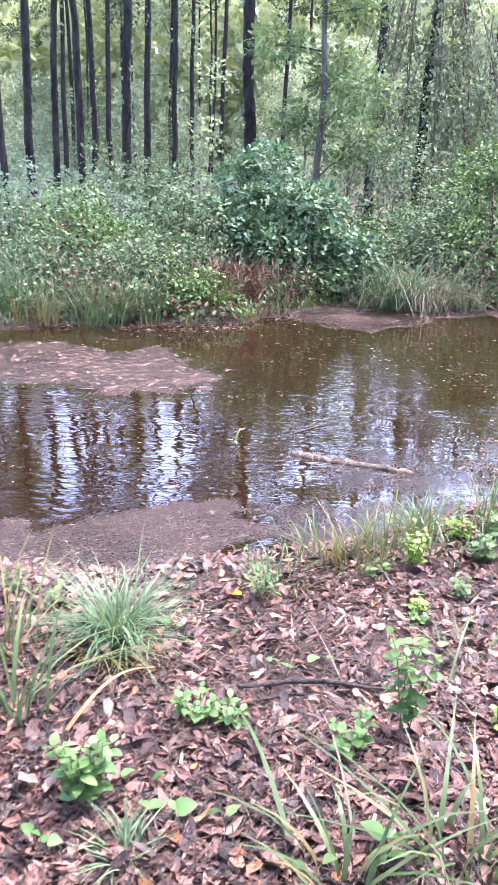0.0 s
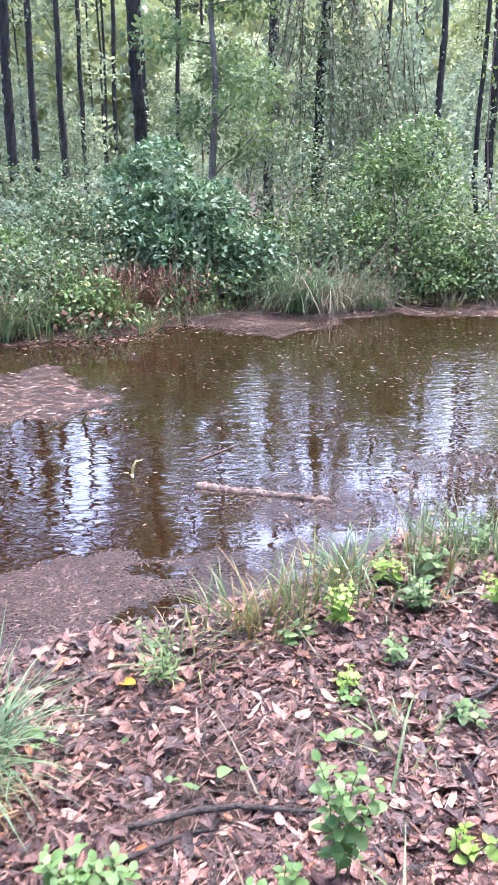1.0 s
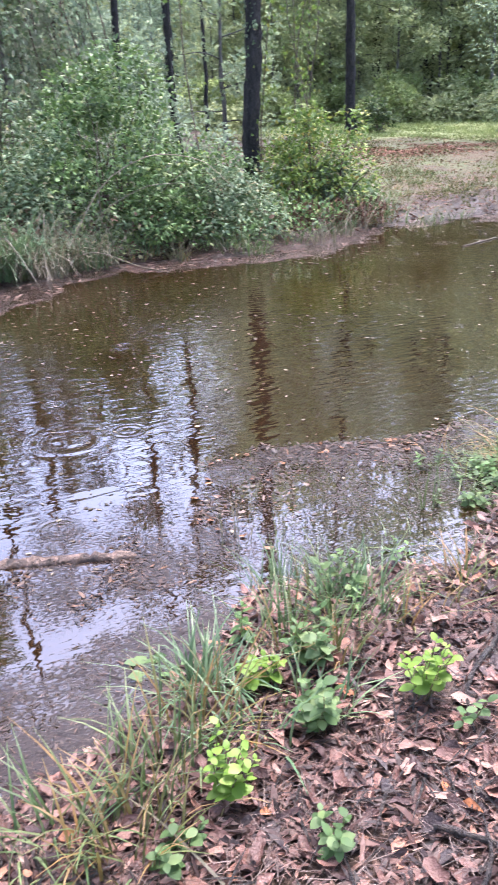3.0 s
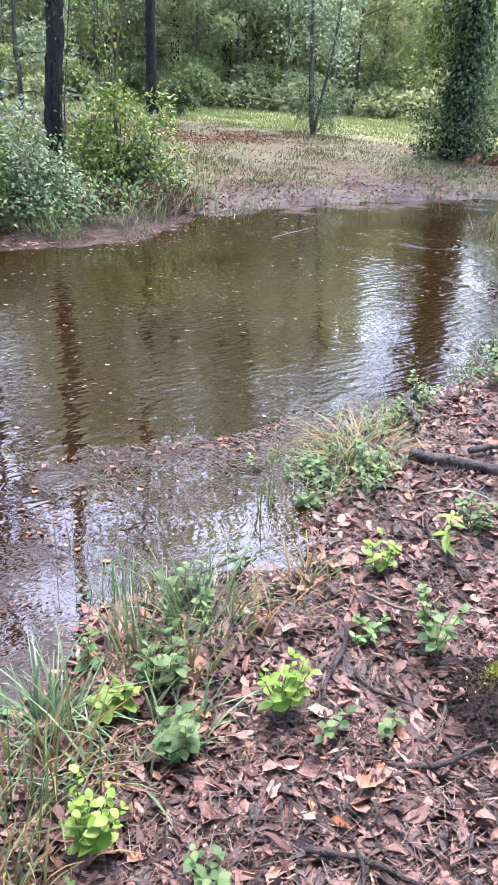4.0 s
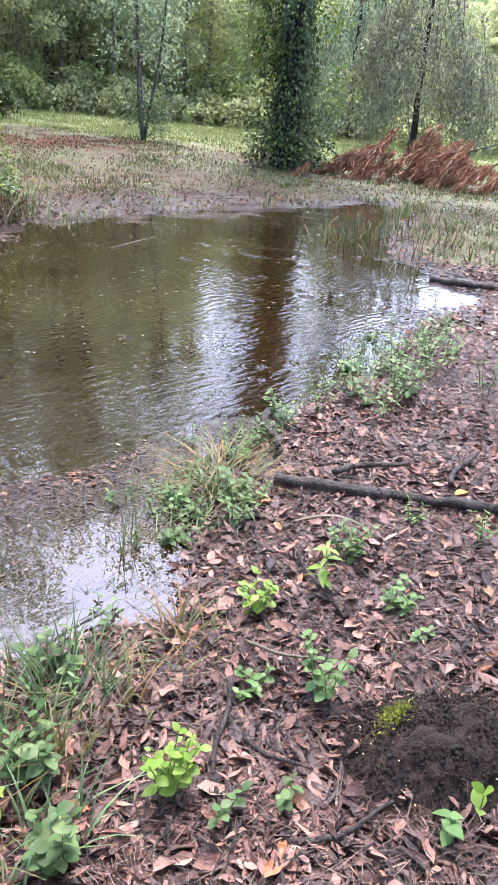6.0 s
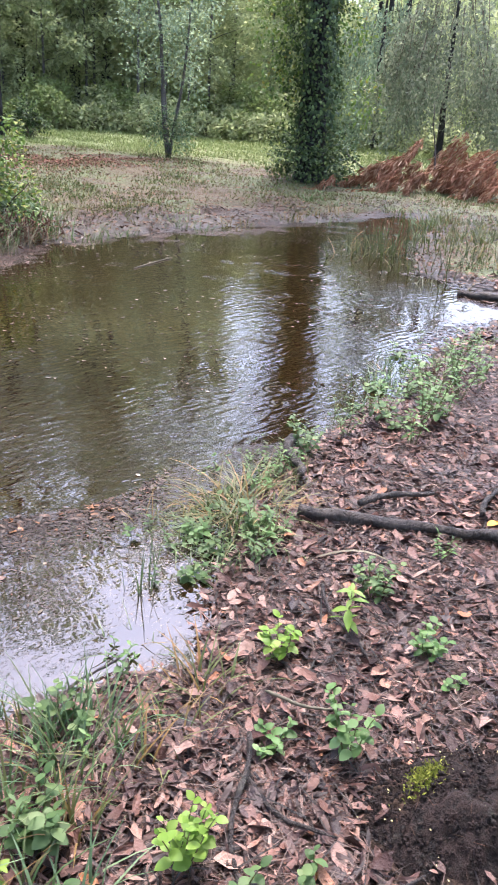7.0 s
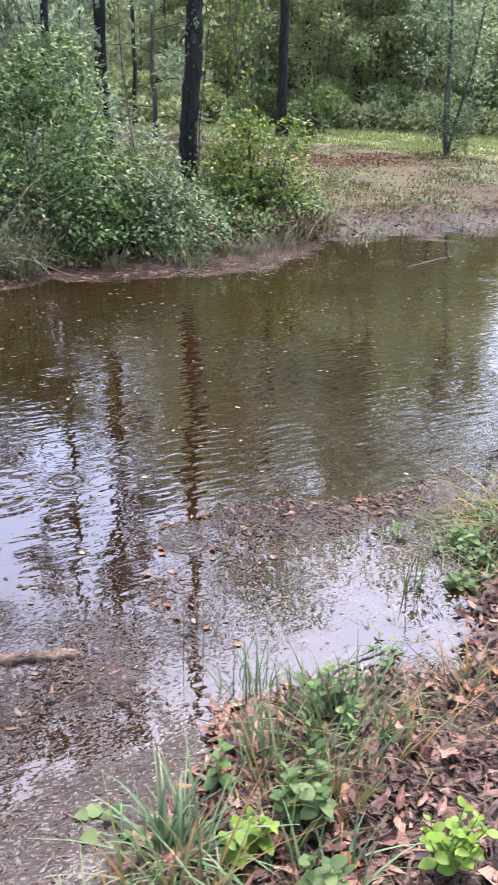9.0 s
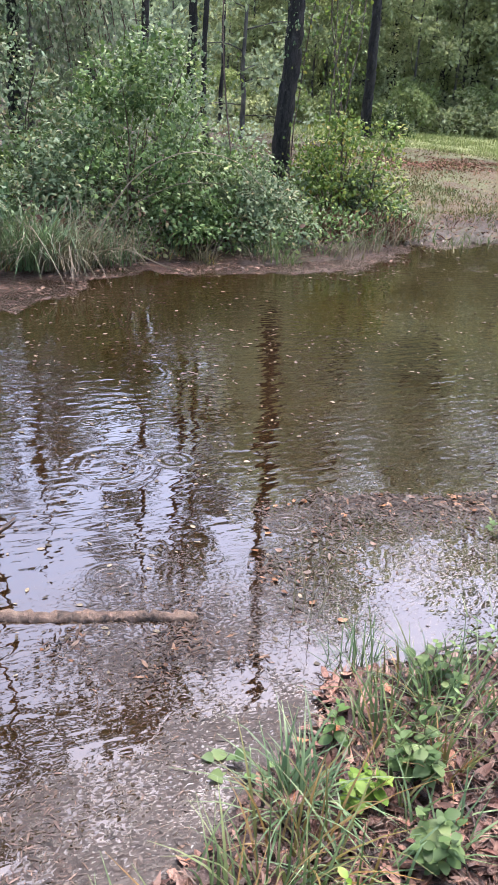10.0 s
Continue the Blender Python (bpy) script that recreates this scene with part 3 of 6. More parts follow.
# ---- ground and water ----
def graded(lo, hi, fine_lo, fine_hi, fine, mid_lo, mid_hi, mid):
    core = np.arange(fine_lo, fine_hi, fine)
    right, left = np.arange(fine_hi, mid_hi, mid), np.arange(fine_lo - mid, mid_lo, -mid)[::-1]
    far_r = mid_hi + (hi - mid_hi) * np.linspace(0, 1, 26) ** 2.4
    far_l = (mid_lo - (mid_lo - lo) * np.linspace(0, 1, 26) ** 2.4)[::-1]
    return np.unique(np.round(np.concatenate([far_l, left, core, right, far_r]), 4))


def build_ground():
    gx = graded(-400, 400, -2.6, 4.4, 0.035, -10, 17, 0.14)
    gy = graded(-400, 400, -1.4, 3.4, 0.035, -4, 12, 0.14)
    X, Y = np.meshgrid(gx, gy)
    Z = height(X.ravel(), Y.ravel())
    n, m = X.shape
    idx = np.arange(n * m).reshape(n, m)
    f = np.stack([idx[:-1, :-1], idx[:-1, 1:], idx[1:, 1:], idx[1:, :-1]], -1).reshape(-1, 4)
    me = mesh_np("ground", np.stack([X.ravel(), Y.ravel(), Z], 1), f, M_GROUND)
    x, y = X.ravel(), Y.ravel()
    d = shore_distance(x, y)
    reach = 0.62 * x + 0.78 * y
    open_field = step(reach + 0.35 * (x - 0.87 * y), 18, 22) * step(x * 0.9 - y * 0.42, -1.5, 1.5)
    marsh = step(d, 0.0, 0.6) * step(x - 0.9 * y, 1.5, 3.0) * step(x, 6.5, 7.3) * step(y, 2.2, 3.4)
    verge = 0.6 * step(d, 0.5, 1.6) * step(reach, 8.5, 10.5) * step(x - 0.3 * y, 1.5, 3.5)
    mud = np.clip(1 - np.abs(d - 0.1) / 1.4, 0, 1) * step(y, 3, 5) * step(x, 4.2, 5.2) * (1 - marsh) + step(-d, -0.12, 0.05)
    for key, val in (("grass", np.maximum.reduce([open_field, verge, 0.75 * marsh])), ("mud", np.clip(mud, 0, 1)), ("lawn", open_field)):
        at = me.attributes.new(key, "FLOAT", "POINT")
        at.data.foreach_set("value", val.astype(np.float32))
    tagged(new("ground", me), "leaf-strewn muddy forest floor opening into a grassy clearing", "ground", kind="structure")


build_ground()
wx, wy = graded(-9.5, 13.5, -1.8, 3.4, 0.04, -5.2, 8.2, 0.09), graded(-1.5, 8.4, 0.3, 3.0, 0.04, -0.5, 7.9, 0.07)
WX, WY = np.meshgrid(wx, wy)
wi = np.arange(WX.size).reshape(WX.shape)
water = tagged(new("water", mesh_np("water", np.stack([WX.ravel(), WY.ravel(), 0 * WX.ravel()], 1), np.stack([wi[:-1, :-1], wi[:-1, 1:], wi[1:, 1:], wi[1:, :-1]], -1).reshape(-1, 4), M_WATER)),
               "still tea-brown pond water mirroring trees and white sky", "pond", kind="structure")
film = np.maximum(mats(WX.ravel(), WY.ravel()), 0.45 * step(shore_distance(WX.ravel(), WY.ravel()), -0.35, 0.0))
water.data.attributes.new("scum", "FLOAT", "POINT").data.foreach_set("value", film.astype(np.float32))


# ---- kinds of plants ----
def lobe_leaves(lobes, n, size, template, r, drop=0.2, shell=0.55):
    """Leaves over a cloud of round lobes (x, y, z, radius, flat)."""
    L = np.array(lobes, float)
    w = L[:, 3] ** 2 * L[:, 4]
    pick = r.choice(len(L), n, p=w / w.sum())
    u = unit(r.normal(size=(n, 3)) + np.array([0, 0, 0.25]))
    rad = L[pick, 3] * (shell + (1.08 - shell) * r.uniform(0, 1, n) ** 0.5)
    pos = L[pick, :3] + u * rad[:, None] * np.stack([np.ones(n), np.ones(n), L[pick, 4]], 1)
    along = u + r.normal(size=(n, 3)) * 0.7 + np.array([0, 0, -drop])
    up = np.array([0, 0, 1.0]) + 0.5 * u + r.normal(size=(n, 3)) * 0.45
    keep = pos[:, 2] > 0.02
    return scattered(template, pos[keep], along[keep], up[keep], size * r.uniform(0.55, 1.2, n)[keep])


def bush(name, at, spread, tall, n, size, mat, template, label, seed, lobes=14, deep=0.8, group="thicket on the bank"):
    """A bush: bare stems inside, foliage in uneven lobes."""
    r = np.random.default_rng(seed)
    ls, stems = [], []
    for i in range(lobes):
        a, q = r.uniform(0, 2 * np.pi), np.sqrt(r.uniform(0, 1))
        top = tall * (1 - 0.55 * q * q) * r.uniform(0.55, 1.0)
        rad = r.uniform(0.2, 0.36) * min(spread, tall)
        c = (q * spread * np.cos(a) * 0.8, q * spread * deep * np.sin(a) * 0.8, max(top - rad * 0.7, rad * 0.5))
        ls.append((*c, rad, r.uniform(0.6, 0.95)))
        start = np.array([c[0] * 0.25, c[1] * 0.25, 0])
        pts = wander(start, np.array(c) - start, np.linalg.norm(np.array(c) - start), 6, r, 0.12)
        stems.append(tube(pts, np.linspace(0.014, 0.004, 7), 5))
    ob = thing(name, (*at, h_at(*at) - 0.03), label=label, category="bush", group=group)
    part("foliage", mesh_np("foliage", *lobe_leaves(ls, int(n * 0.85), size, template, r), mat, False), ob)
    if seed < 300:
        for one in stems:
            part("stem", mesh_np("stem", *one, M_TWIG), ob)
    else:
        part("stemwork", mesh_np("stemwork", *joined(stems), M_TWIG), ob, kind="stuff")
    return ob


def trunk_mesh(tall, base, r, lean=(0, 0), sides=12, sway=0.02, top=0.25, flare=0.35, fine=False):
    s = np.linspace(0, 1, 18)
    z = np.concatenate([[-0.3], tall * s ** 1.3])
    x = np.cumsum(r.normal(size=19) * sway) + lean[0] * z
    y = np.cumsum(r.normal(size=19) * sway) + lean[1] * z
    x, y = x - x[0], y - y[0]
    rad = base * (1 - (1 - top) * np.clip(z / tall, 0, 1)) * (1 + flare * np.exp(-np.maximum(z, 0) / 0.25))
    pts = np.stack([x, y, z], 1)
    seed = int(r.integers(1e6))
    if not fine:
        return pts, tube(pts, rad, sides, 0.04, seed)
    # furrowed bark on the trunks that stand near
    zz = np.concatenate([np.arange(-0.3, 4.6, 0.07), np.linspace(4.7, tall, 14)])
    line = np.stack([np.interp(zz, z, x), np.interp(zz, z, y), zz], 1)
    return pts, tube(line, np.interp(zz, z, rad), 18, 0.075, seed)


def tree(name, at, tall, base, crown_from, crown_wide, n, size, label, seed, leaf=M_FAR, bark=M_BARK, lean=(0, 0), limbs=9, template=DIAMOND, group="", lobe=0.34, flat=0.75, near=False):
    r = np.random.default_rng(seed)
    ob = thing(name, (*at, h_at(*at) - 0.02), label=label, category="tree", group=group)
    pts, tr = trunk_mesh(tall, base, r, lean, sway=0.012 + 0.0008 * tall, fine=near)
    ls, arms = [], []
    for i in range(limbs):
        z = crown_from + (tall - crown_from) * (i + r.uniform(0, 0.8)) / limbs
        c = np.array([np.interp(z, pts[:, 2], pts[:, 0]), np.interp(z, pts[:, 2], pts[:, 1]), z])
        k = (z - crown_from) / max(tall - crown_from, 0.1)
        reach = crown_wide * (1.05 - 0.6 * k) * r.uniform(0.55, 1.0)
        a = i * 2.4 + r.uniform(-0.5, 0.5)
        d = np.array([np.cos(a), np.sin(a), r.uniform(0.15, 0.7)])
        arm = wander(c, d, reach, 6, r, 0.14, 0.03)
        arms.append(tube(arm, np.linspace(max(base * 0.28, 0.008), 0.006, 7), 5))
        ls.append((*arm[-1], crown_wide * lobe * r.uniform(0.7, 1.2), flat))
        ls.append((*arm[3], crown_wide * lobe * 0.8 * r.uniform(0.6, 1.1), flat))
    TRUNK_LINE[ob.name] = pts
    part("trunk", mesh_np("trunk", *tr, bark), ob)
    if near:
        for arm in arms:
            part("limb", mesh_np("limb", *arm, bark), ob)
    else:
        part("branchwork", mesh_np("branchwork", *joined(arms), bark), ob, kind="stuff")
    part("crown", mesh_np("crown", *lobe_leaves(ls, n, size, template, r, shell=0.2), leaf, False), ob)
    return ob


TRUNK_LINE = {}


def vine_on(ob, tall, radius, n, mat, seed, size=0.075):
    """Vine leaves clinging to a trunk."""
    r = np.random.default_rng(seed)
    z, a = tall * r.uniform(0, 1, n), r.uniform(0, 2 * np.pi, n)
    keep = value_noise(a * 0.8, z * 0.9, 1.0, 3) > -0.25
    z, a = z[keep], a[keep]
    n = len(z)
    out = np.stack([np.cos(a), np.sin(a), 0 * a], 1)
    line = TRUNK_LINE[ob.name]
    pos = out * (radius * r.uniform(0.95, 1.5, n))[:, None] + np.stack([np.interp(z, line[:, 2], line[:, 0]), np.interp(z, line[:, 2], line[:, 1]), z], 1)
    part("vine", mesh_np("vine", *scattered(OVAL, pos, out * 0.5 + np.array([0, 0, -0.8]) + r.normal(size=(n, 3)) * 0.5, out + r.normal(size=(n, 3)) * 0.5, size * r.uniform(0.5, 1.2, n)), mat, False), ob, kind="stuff")


def spin(x, y, turn, scale, dz=0.0):
    return pose(x, y, h_at(x, y) - 0.02 + dz, 0, 0, turn) @ Matrix.Diagonal((scale, scale, scale, 1))


# ---- the wood across the pond: named trunks ----
PINES = [(-5.12, 12.13, 0.088, 0.01), (-4.09, 10.36, 0.060, 0.03), (-3.99, 11.45, 0.076, -0.03), (-4.6, 14.39, 0.072, 0.02), (-3.79, 13.57, 0.104, 0.01), (-4.1, 16.58, 0.096, 0.0),
         (-3.15, 14.73, 0.068, 0.02), (-3.87, 21.71, 0.080, 0.01), (-1.3, 10.95, 0.116, 0.0), (0.69, 14.01, 0.104, 0.03), (-4.42, 9.18, 0.056, 0.0), (3.69, 13.96, 0.080, 0.01), (6.16, 18.45, 0.120, -0.02),
         (3.49, 10.04, 0.040, -0.05)]
for i, (x, y, rad, lean) in enumerate(PINES):
    pine = tree("pine_tree", (x, y), 15 + 3 * math.sin(i * 2.1), rad * 0.85, 9.5, 2.0, 1700, 0.2, "slim pine with dark wet bark and a high thin crown" if rad < 0.12 else "stout pine with dark wet furrowed bark", 100 + i, M_PINE, M_BARK, (lean, 0), 12, group="pines across the pond", lobe=0.3, near=True)
    if rad > 0.1:
        vine_on(pine, 6.0, rad * 1.1, 500, M_UNDER, 160 + i, 0.1)
    elif i % 2:
        vine_on(pine, 5.0, rad, 160, M_UNDER, 160 + i)
pine = tree("pine_tree", (4.05, 9.2), 16, 0.105, 9.0, 2.4, 2200, 0.18, "dark wet pine trunk rising out of the bank thicket", 131, M_PINE, M_BARK, (0.008, 0), 12, group="pines across the pond", lobe=0.3, near=True)
vine_on(pine, 4.2, 0.112, 1300, M_DULL, 190, 0.042)
tree("oak_tree", (12.85, 22.1), 16, 0.15, 3.8, 5.2, 15000, 0.15, "dark-trunked tree at the edge of the clearing", 132, M_UNDER, M_BARK, (-0.01, 0), 12, group="trees in the clearing", near=True)

r = np.random.default_rng(11)
far_pine = tree("pine_tree", (-8.0, 24.0), 17, 0.07, 8.0, 2.3, 2200, 0.26, "slim dark pine deep in the wood", 140, M_PINE, M_BARK, (0.01, 0), 12, group="pines deep in the wood", lobe=0.3)
count = 0
while count < 42:
    x, y = r.uniform(-22, 20), r.uniform(16, 44)
    if (x > -1 and r.uniform() < 0.65) or 0.11 < math.atan2(x, y) < 0.27 or x > 1.5 + (y - 8) * 0.32 or abs(math.atan2(x, y + 2) + 0.2) < 0.015:
        continue
    copy_thing(far_pine, spin(x, y, r.uniform(0, 360), r.uniform(0.7, 1.25)))
    count += 1

for deg, dist, k in ((20.5, 29, 1.0), (13.0, 31, 1.1)):
    copy_thing(far_pine, spin(dist * math.sin(radians(deg)), dist * math.cos(radians(deg)), 40 * deg, k))

# ---- understory of the wood ----
UNDER = [tree("young_tree", (-0.25, 10.2), 6.2, 0.055, 0.8, 1.15, 7500, 0.09, "leafy young broadleaf tree behind the thicket", 150, M_LUSH, M_BARK_GREY, (0.02, 0), 12, OVAL, "understory of the wood", near=True),
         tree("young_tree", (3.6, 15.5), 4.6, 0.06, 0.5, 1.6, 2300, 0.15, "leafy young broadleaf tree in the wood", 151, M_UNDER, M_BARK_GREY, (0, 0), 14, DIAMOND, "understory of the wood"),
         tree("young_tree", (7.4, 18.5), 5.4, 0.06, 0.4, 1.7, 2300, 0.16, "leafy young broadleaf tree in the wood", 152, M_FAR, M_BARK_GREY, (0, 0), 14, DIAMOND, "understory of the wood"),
         tree("young_tree", (1.6, 12.0), 3.4, 0.045, 0.3, 1.2, 2800, 0.085, "slender young tree hung with dull vine leaves", 153, M_DULL, M_BARK_GREY, (0, 0), 14, DIAMOND, "understory of the wood")]
count = 0
while count < 70:
    x, y = r.uniform(-20, 20), r.uniform(12, 40)
    if x > 2.0 + (y - 8) * 0.34:
        continue
    left = x < -1 and y < 20
    k = r.uniform(0.35, 0.6) if left else r.uniform(0.4, 0.8) if y < 22 else r.uniform(0.6, 1.1)
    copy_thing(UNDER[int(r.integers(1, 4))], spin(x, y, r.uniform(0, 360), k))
    count += 1

# ---- the bank thicket ----
BUSHES = [((-0.62, 7.7), 1.0, 1.74, 10000, 0.075, M_HERO, LOBED, "mounded bush smothered in glossy vine leaves"),
          ((0.1, 7.5), 0.7, 1.1, 4500, 0.07, M_HERO, LOBED, "low mound of glossy vine leaves"),
          ((2.1, 8.25), 1.15, 1.95, 9000, 0.06, M_THICKET, OVAL, "dense dark green bush on the muddy bank"),
          ((1.15, 8.0), 0.8, 1.35, 5000, 0.055, M_DULL, OVAL, "tangled dull green bush on the bank"),
          ((3.0, 7.75), 0.8, 0.95, 6500, 0.05, M_DULL, OVAL, "low tangled bush overhanging the water"),
          ((2.3, 7.5), 0.6, 0.75, 4500, 0.05, M_THICKET, OVAL, "low dark bush overhanging the water"),
          ((4.62, 8.42), 0.78, 1.55, 4600, 0.06, M_YELLOW, OVAL, "yellow-green vine-leaved bush on the point"),
          ((4.8, 8.35), 0.5, 0.75, 2400, 0.06, M_DULL, OVAL, "low fading bush at the end of the bank"),
          ((3.4, 8.75), 0.7, 0.62, 3500, 0.055, M_DULL, OVAL, "tangled bush round a pine trunk"),
          ((-1.6, 7.3), 0.9, 1.25, 5500, 0.055, M_DULL, OVAL, "tangled grey-green bush on the bank"),
          ((-2.7, 7.2), 1.0, 1.3, 5500, 0.055, M_THICKET, OVAL, "tangled green bush on the bank"),
          ((-3.8, 7.1), 1.0, 1.25, 5000, 0.055, M_DULL, OVAL, "tangled grey-green bush on the bank"),
          ((-2.1, 6.3), 0.8, 0.75, 4500, 0.05, M_DULL, OVAL, "low weedy bush by the water"),
          ((-1.35, 6.3), 0.55, 0.6, 3000, 0.05, M_THICKET, OVAL, "low weedy bush by the water"),
          ((-3.2, 6.3), 0.8, 0.75, 4000, 0.05, M_DULL, OVAL, "low weedy bush by the water"),
          ((-4.4, 6.4), 0.9, 0.9, 3500, 0.055, M_DULL, OVAL, "low weedy bush by the water"),
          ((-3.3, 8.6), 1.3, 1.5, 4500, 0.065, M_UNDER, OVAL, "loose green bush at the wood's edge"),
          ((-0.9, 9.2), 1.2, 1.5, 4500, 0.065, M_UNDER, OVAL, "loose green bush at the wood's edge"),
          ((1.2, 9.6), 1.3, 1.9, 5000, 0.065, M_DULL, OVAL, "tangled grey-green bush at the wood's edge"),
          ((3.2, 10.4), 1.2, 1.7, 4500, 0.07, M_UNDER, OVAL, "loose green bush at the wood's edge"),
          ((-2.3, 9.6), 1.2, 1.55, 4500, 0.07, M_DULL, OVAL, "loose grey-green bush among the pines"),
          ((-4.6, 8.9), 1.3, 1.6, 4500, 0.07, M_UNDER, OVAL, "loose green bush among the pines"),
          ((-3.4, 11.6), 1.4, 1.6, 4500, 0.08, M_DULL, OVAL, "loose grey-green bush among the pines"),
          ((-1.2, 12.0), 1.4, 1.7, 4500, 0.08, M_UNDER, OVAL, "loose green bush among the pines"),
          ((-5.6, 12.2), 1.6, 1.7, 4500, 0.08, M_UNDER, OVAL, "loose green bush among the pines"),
          ((13.5, 21.7), 0.75, 1.25, 2800, 0.09, M_IVY, OVAL, "dark round bush at the foot of a tree")]
for i, (at, spread, tall, n, size, mat, tmpl, label) in enumerate(BUSHES):
    bush("bush", at, spread, tall, n, size, mat, tmpl, label, 200 + i, 26 if mat is M_YELLOW else 18)


def undergrowth():
    r = np.random.default_rng(260)
    n = 60000
    x, y = r.uniform(-5.5, 5.6, n), r.uniform(5.5, 10.5, n)
    d = shore_distance(x, y)
    low = 0.28 + 0.3 * value_noise(x, y, 1.1, 3) + 0.25 * step(d, 0.4, 1.6)
    keep = (d > 0.12) & (d < 3.2) & (x < 5.2 + 0.1 * (y - 8)) & (low > 0.05)
    x, y, low = x[keep], y[keep], low[keep]
    n = len(x)
    pos = np.stack([x, y, height(x, y) + low * r.uniform(0, 1, n) ** 0.8], 1)
    args = (pos, r.normal(size=(n, 3)) + np.array([0, -0.3, 0.2]), r.normal(size=(n, 3)) * 0.5 + np.array([0, 0, 1.0]), 0.055 * r.uniform(0.5, 1.3, n))
    kinds = value_noise(x, y, 0.9, 2) + r.normal(size=n) * 0.3
    for name, k, mat, label in (("undergrowth", kinds > 0.1, M_THICKET, "low green undergrowth filling the bank thicket"), ("undergrowth", (kinds <= 0.1) & (kinds > -0.6), M_DULL, "low grey-green undergrowth filling the bank thicket"), ("dead_undergrowth", kinds <= -0.6, M_DRY, "dead brown undergrowth in the bank thicket")):
        tagged(new(name, mesh_np(name, *scattered(OVAL, *(q[k] for q in args)), mat, False)), label, "undergrowth", kind="stuff")
    n = 5200
    a = r.uniform(0, 1, n) < 0.6
    x = np.where(a, r.normal(-0.95, 0.35, n), r.normal(4.45, 0.4, n))
    y = np.where(a, r.normal(6.62, 0.2, n), r.normal(7.78, 0.12, n))
    pos = np.stack([x, y, height(x, y) + np.where(a, 0.42, 0.25) * r.uniform(0, 1, n) ** 1.5], 1)[shore_distance(x, y) > 0.03]
    n = len(pos)
    tagged(new("dead_stems", mesh_np("dead_stems", *scattered(DIAMOND, pos, r.normal(size=(n, 3)) * 0.6 + np.array([0, -0.1, 0.5]), r.normal(size=(n, 3)) + np.array([0, -0.8, 0]), 0.11 * r.uniform(0.4, 1.3, n), r.uniform(0.15, 0.4, n)), M_DRY_STEM, False)), "red-brown dead stems in the hollow under the thicket", "dead stems", kind="stuff")
    # bare brown twigs in the hollow under the vine bush
    for k in range(40):
        p = (r.uniform(-1.4, -0.1), r.uniform(6.7, 7.2), 0.08)
        ob = thing("dead_twig", p, label="thin bare red-brown twig under the thicket", category="twig", group="dead twigs under the thicket")
        part("stem", mesh_np("stem", *tube(wander((0, 0, 0), (r.normal() * 0.6, r.normal() * 0.4, 1), r.uniform(0.3, 0.8), 6, r, 0.2, 0.05), np.linspace(0.006, 0.002, 7), 5), M_TWIG), ob)


undergrowth()

def draped_tree(at, tall, wide, strands, n, size, mat, label, seed, low=0.6):
    """A dead or slender tree hung all round with long curtains of vine."""
    r = np.random.default_rng(seed)
    ob = thing("vine_draped_tree", (*at, h_at(*at) - 0.02), label=label, category="tree", group="vine-hung trees")
    pts, tr = trunk_mesh(tall, 0.07 + 0.006 * tall, r, (0.01, 0))
    part("trunk", mesh_np("trunk", *tr, M_BARK), ob)
    cords, pos = [], []
    for k in range(strands):
        a, q = r.uniform(0, 2 * np.pi), r.uniform(0.15, 1.0)
        top = tall * (1.02 - 0.55 * q * q) * r.uniform(0.7, 1.0)
        foot = max(low + r.uniform(-0.4, 1.4) - 0.6 * q, 0.1)
        line = wander((q * wide * 0.8 * math.cos(a), q * wide * 0.8 * math.sin(a), top), (0.25 * math.cos(a), 0.25 * math.sin(a), -1), max(top - foot, 0.5), 12, r, 0.06, 0.05)
        cords.append(tube(line, np.linspace(0.012, 0.004, 13), 4))
        m = n // strands
        u = r.uniform(0, 12, m)
        c = np.stack([np.interp(u, np.arange(13), line[:, i]) for i in range(3)], 1)
        pos.append(c + r.normal(size=(m, 3)) * np.array([1, 1, 1.2]) * (0.06 + 0.018 * wide * (u[:, None] % 4)))
    pos = np.concatenate(pos)
    pos = pos[pos[:, 2] > 0.05]
    m = len(pos)
    part("cordage", mesh_np("cordage", *joined(cords), M_TWIG), ob, kind="stuff")
    part("vine_curtain", mesh_np("vine_curtain", *scattered(OVAL, pos, r.normal(size=(m, 3)) * 0.5 + np.array([0, 0, -1.0]), r.normal(size=(m, 3)) + np.array([0, -0.4, 0.3]), size * r.uniform(0.5, 1.25, m)), mat, False), ob, kind="stuff")


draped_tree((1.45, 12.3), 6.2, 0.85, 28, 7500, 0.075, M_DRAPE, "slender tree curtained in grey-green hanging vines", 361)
draped_tree((2.6, 13.2), 4.2, 1.1, 24, 5000, 0.08, M_UNDER, "slender tree hung with green vines, paled for haze", 362)
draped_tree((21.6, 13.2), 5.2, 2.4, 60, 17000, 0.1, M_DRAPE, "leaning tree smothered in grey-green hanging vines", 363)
draped_tree((24.5, 17.5), 5.4, 2.4, 50, 12000, 0.11, M_UNDER, "tall tree smothered in hanging vines, paled for haze", 364)


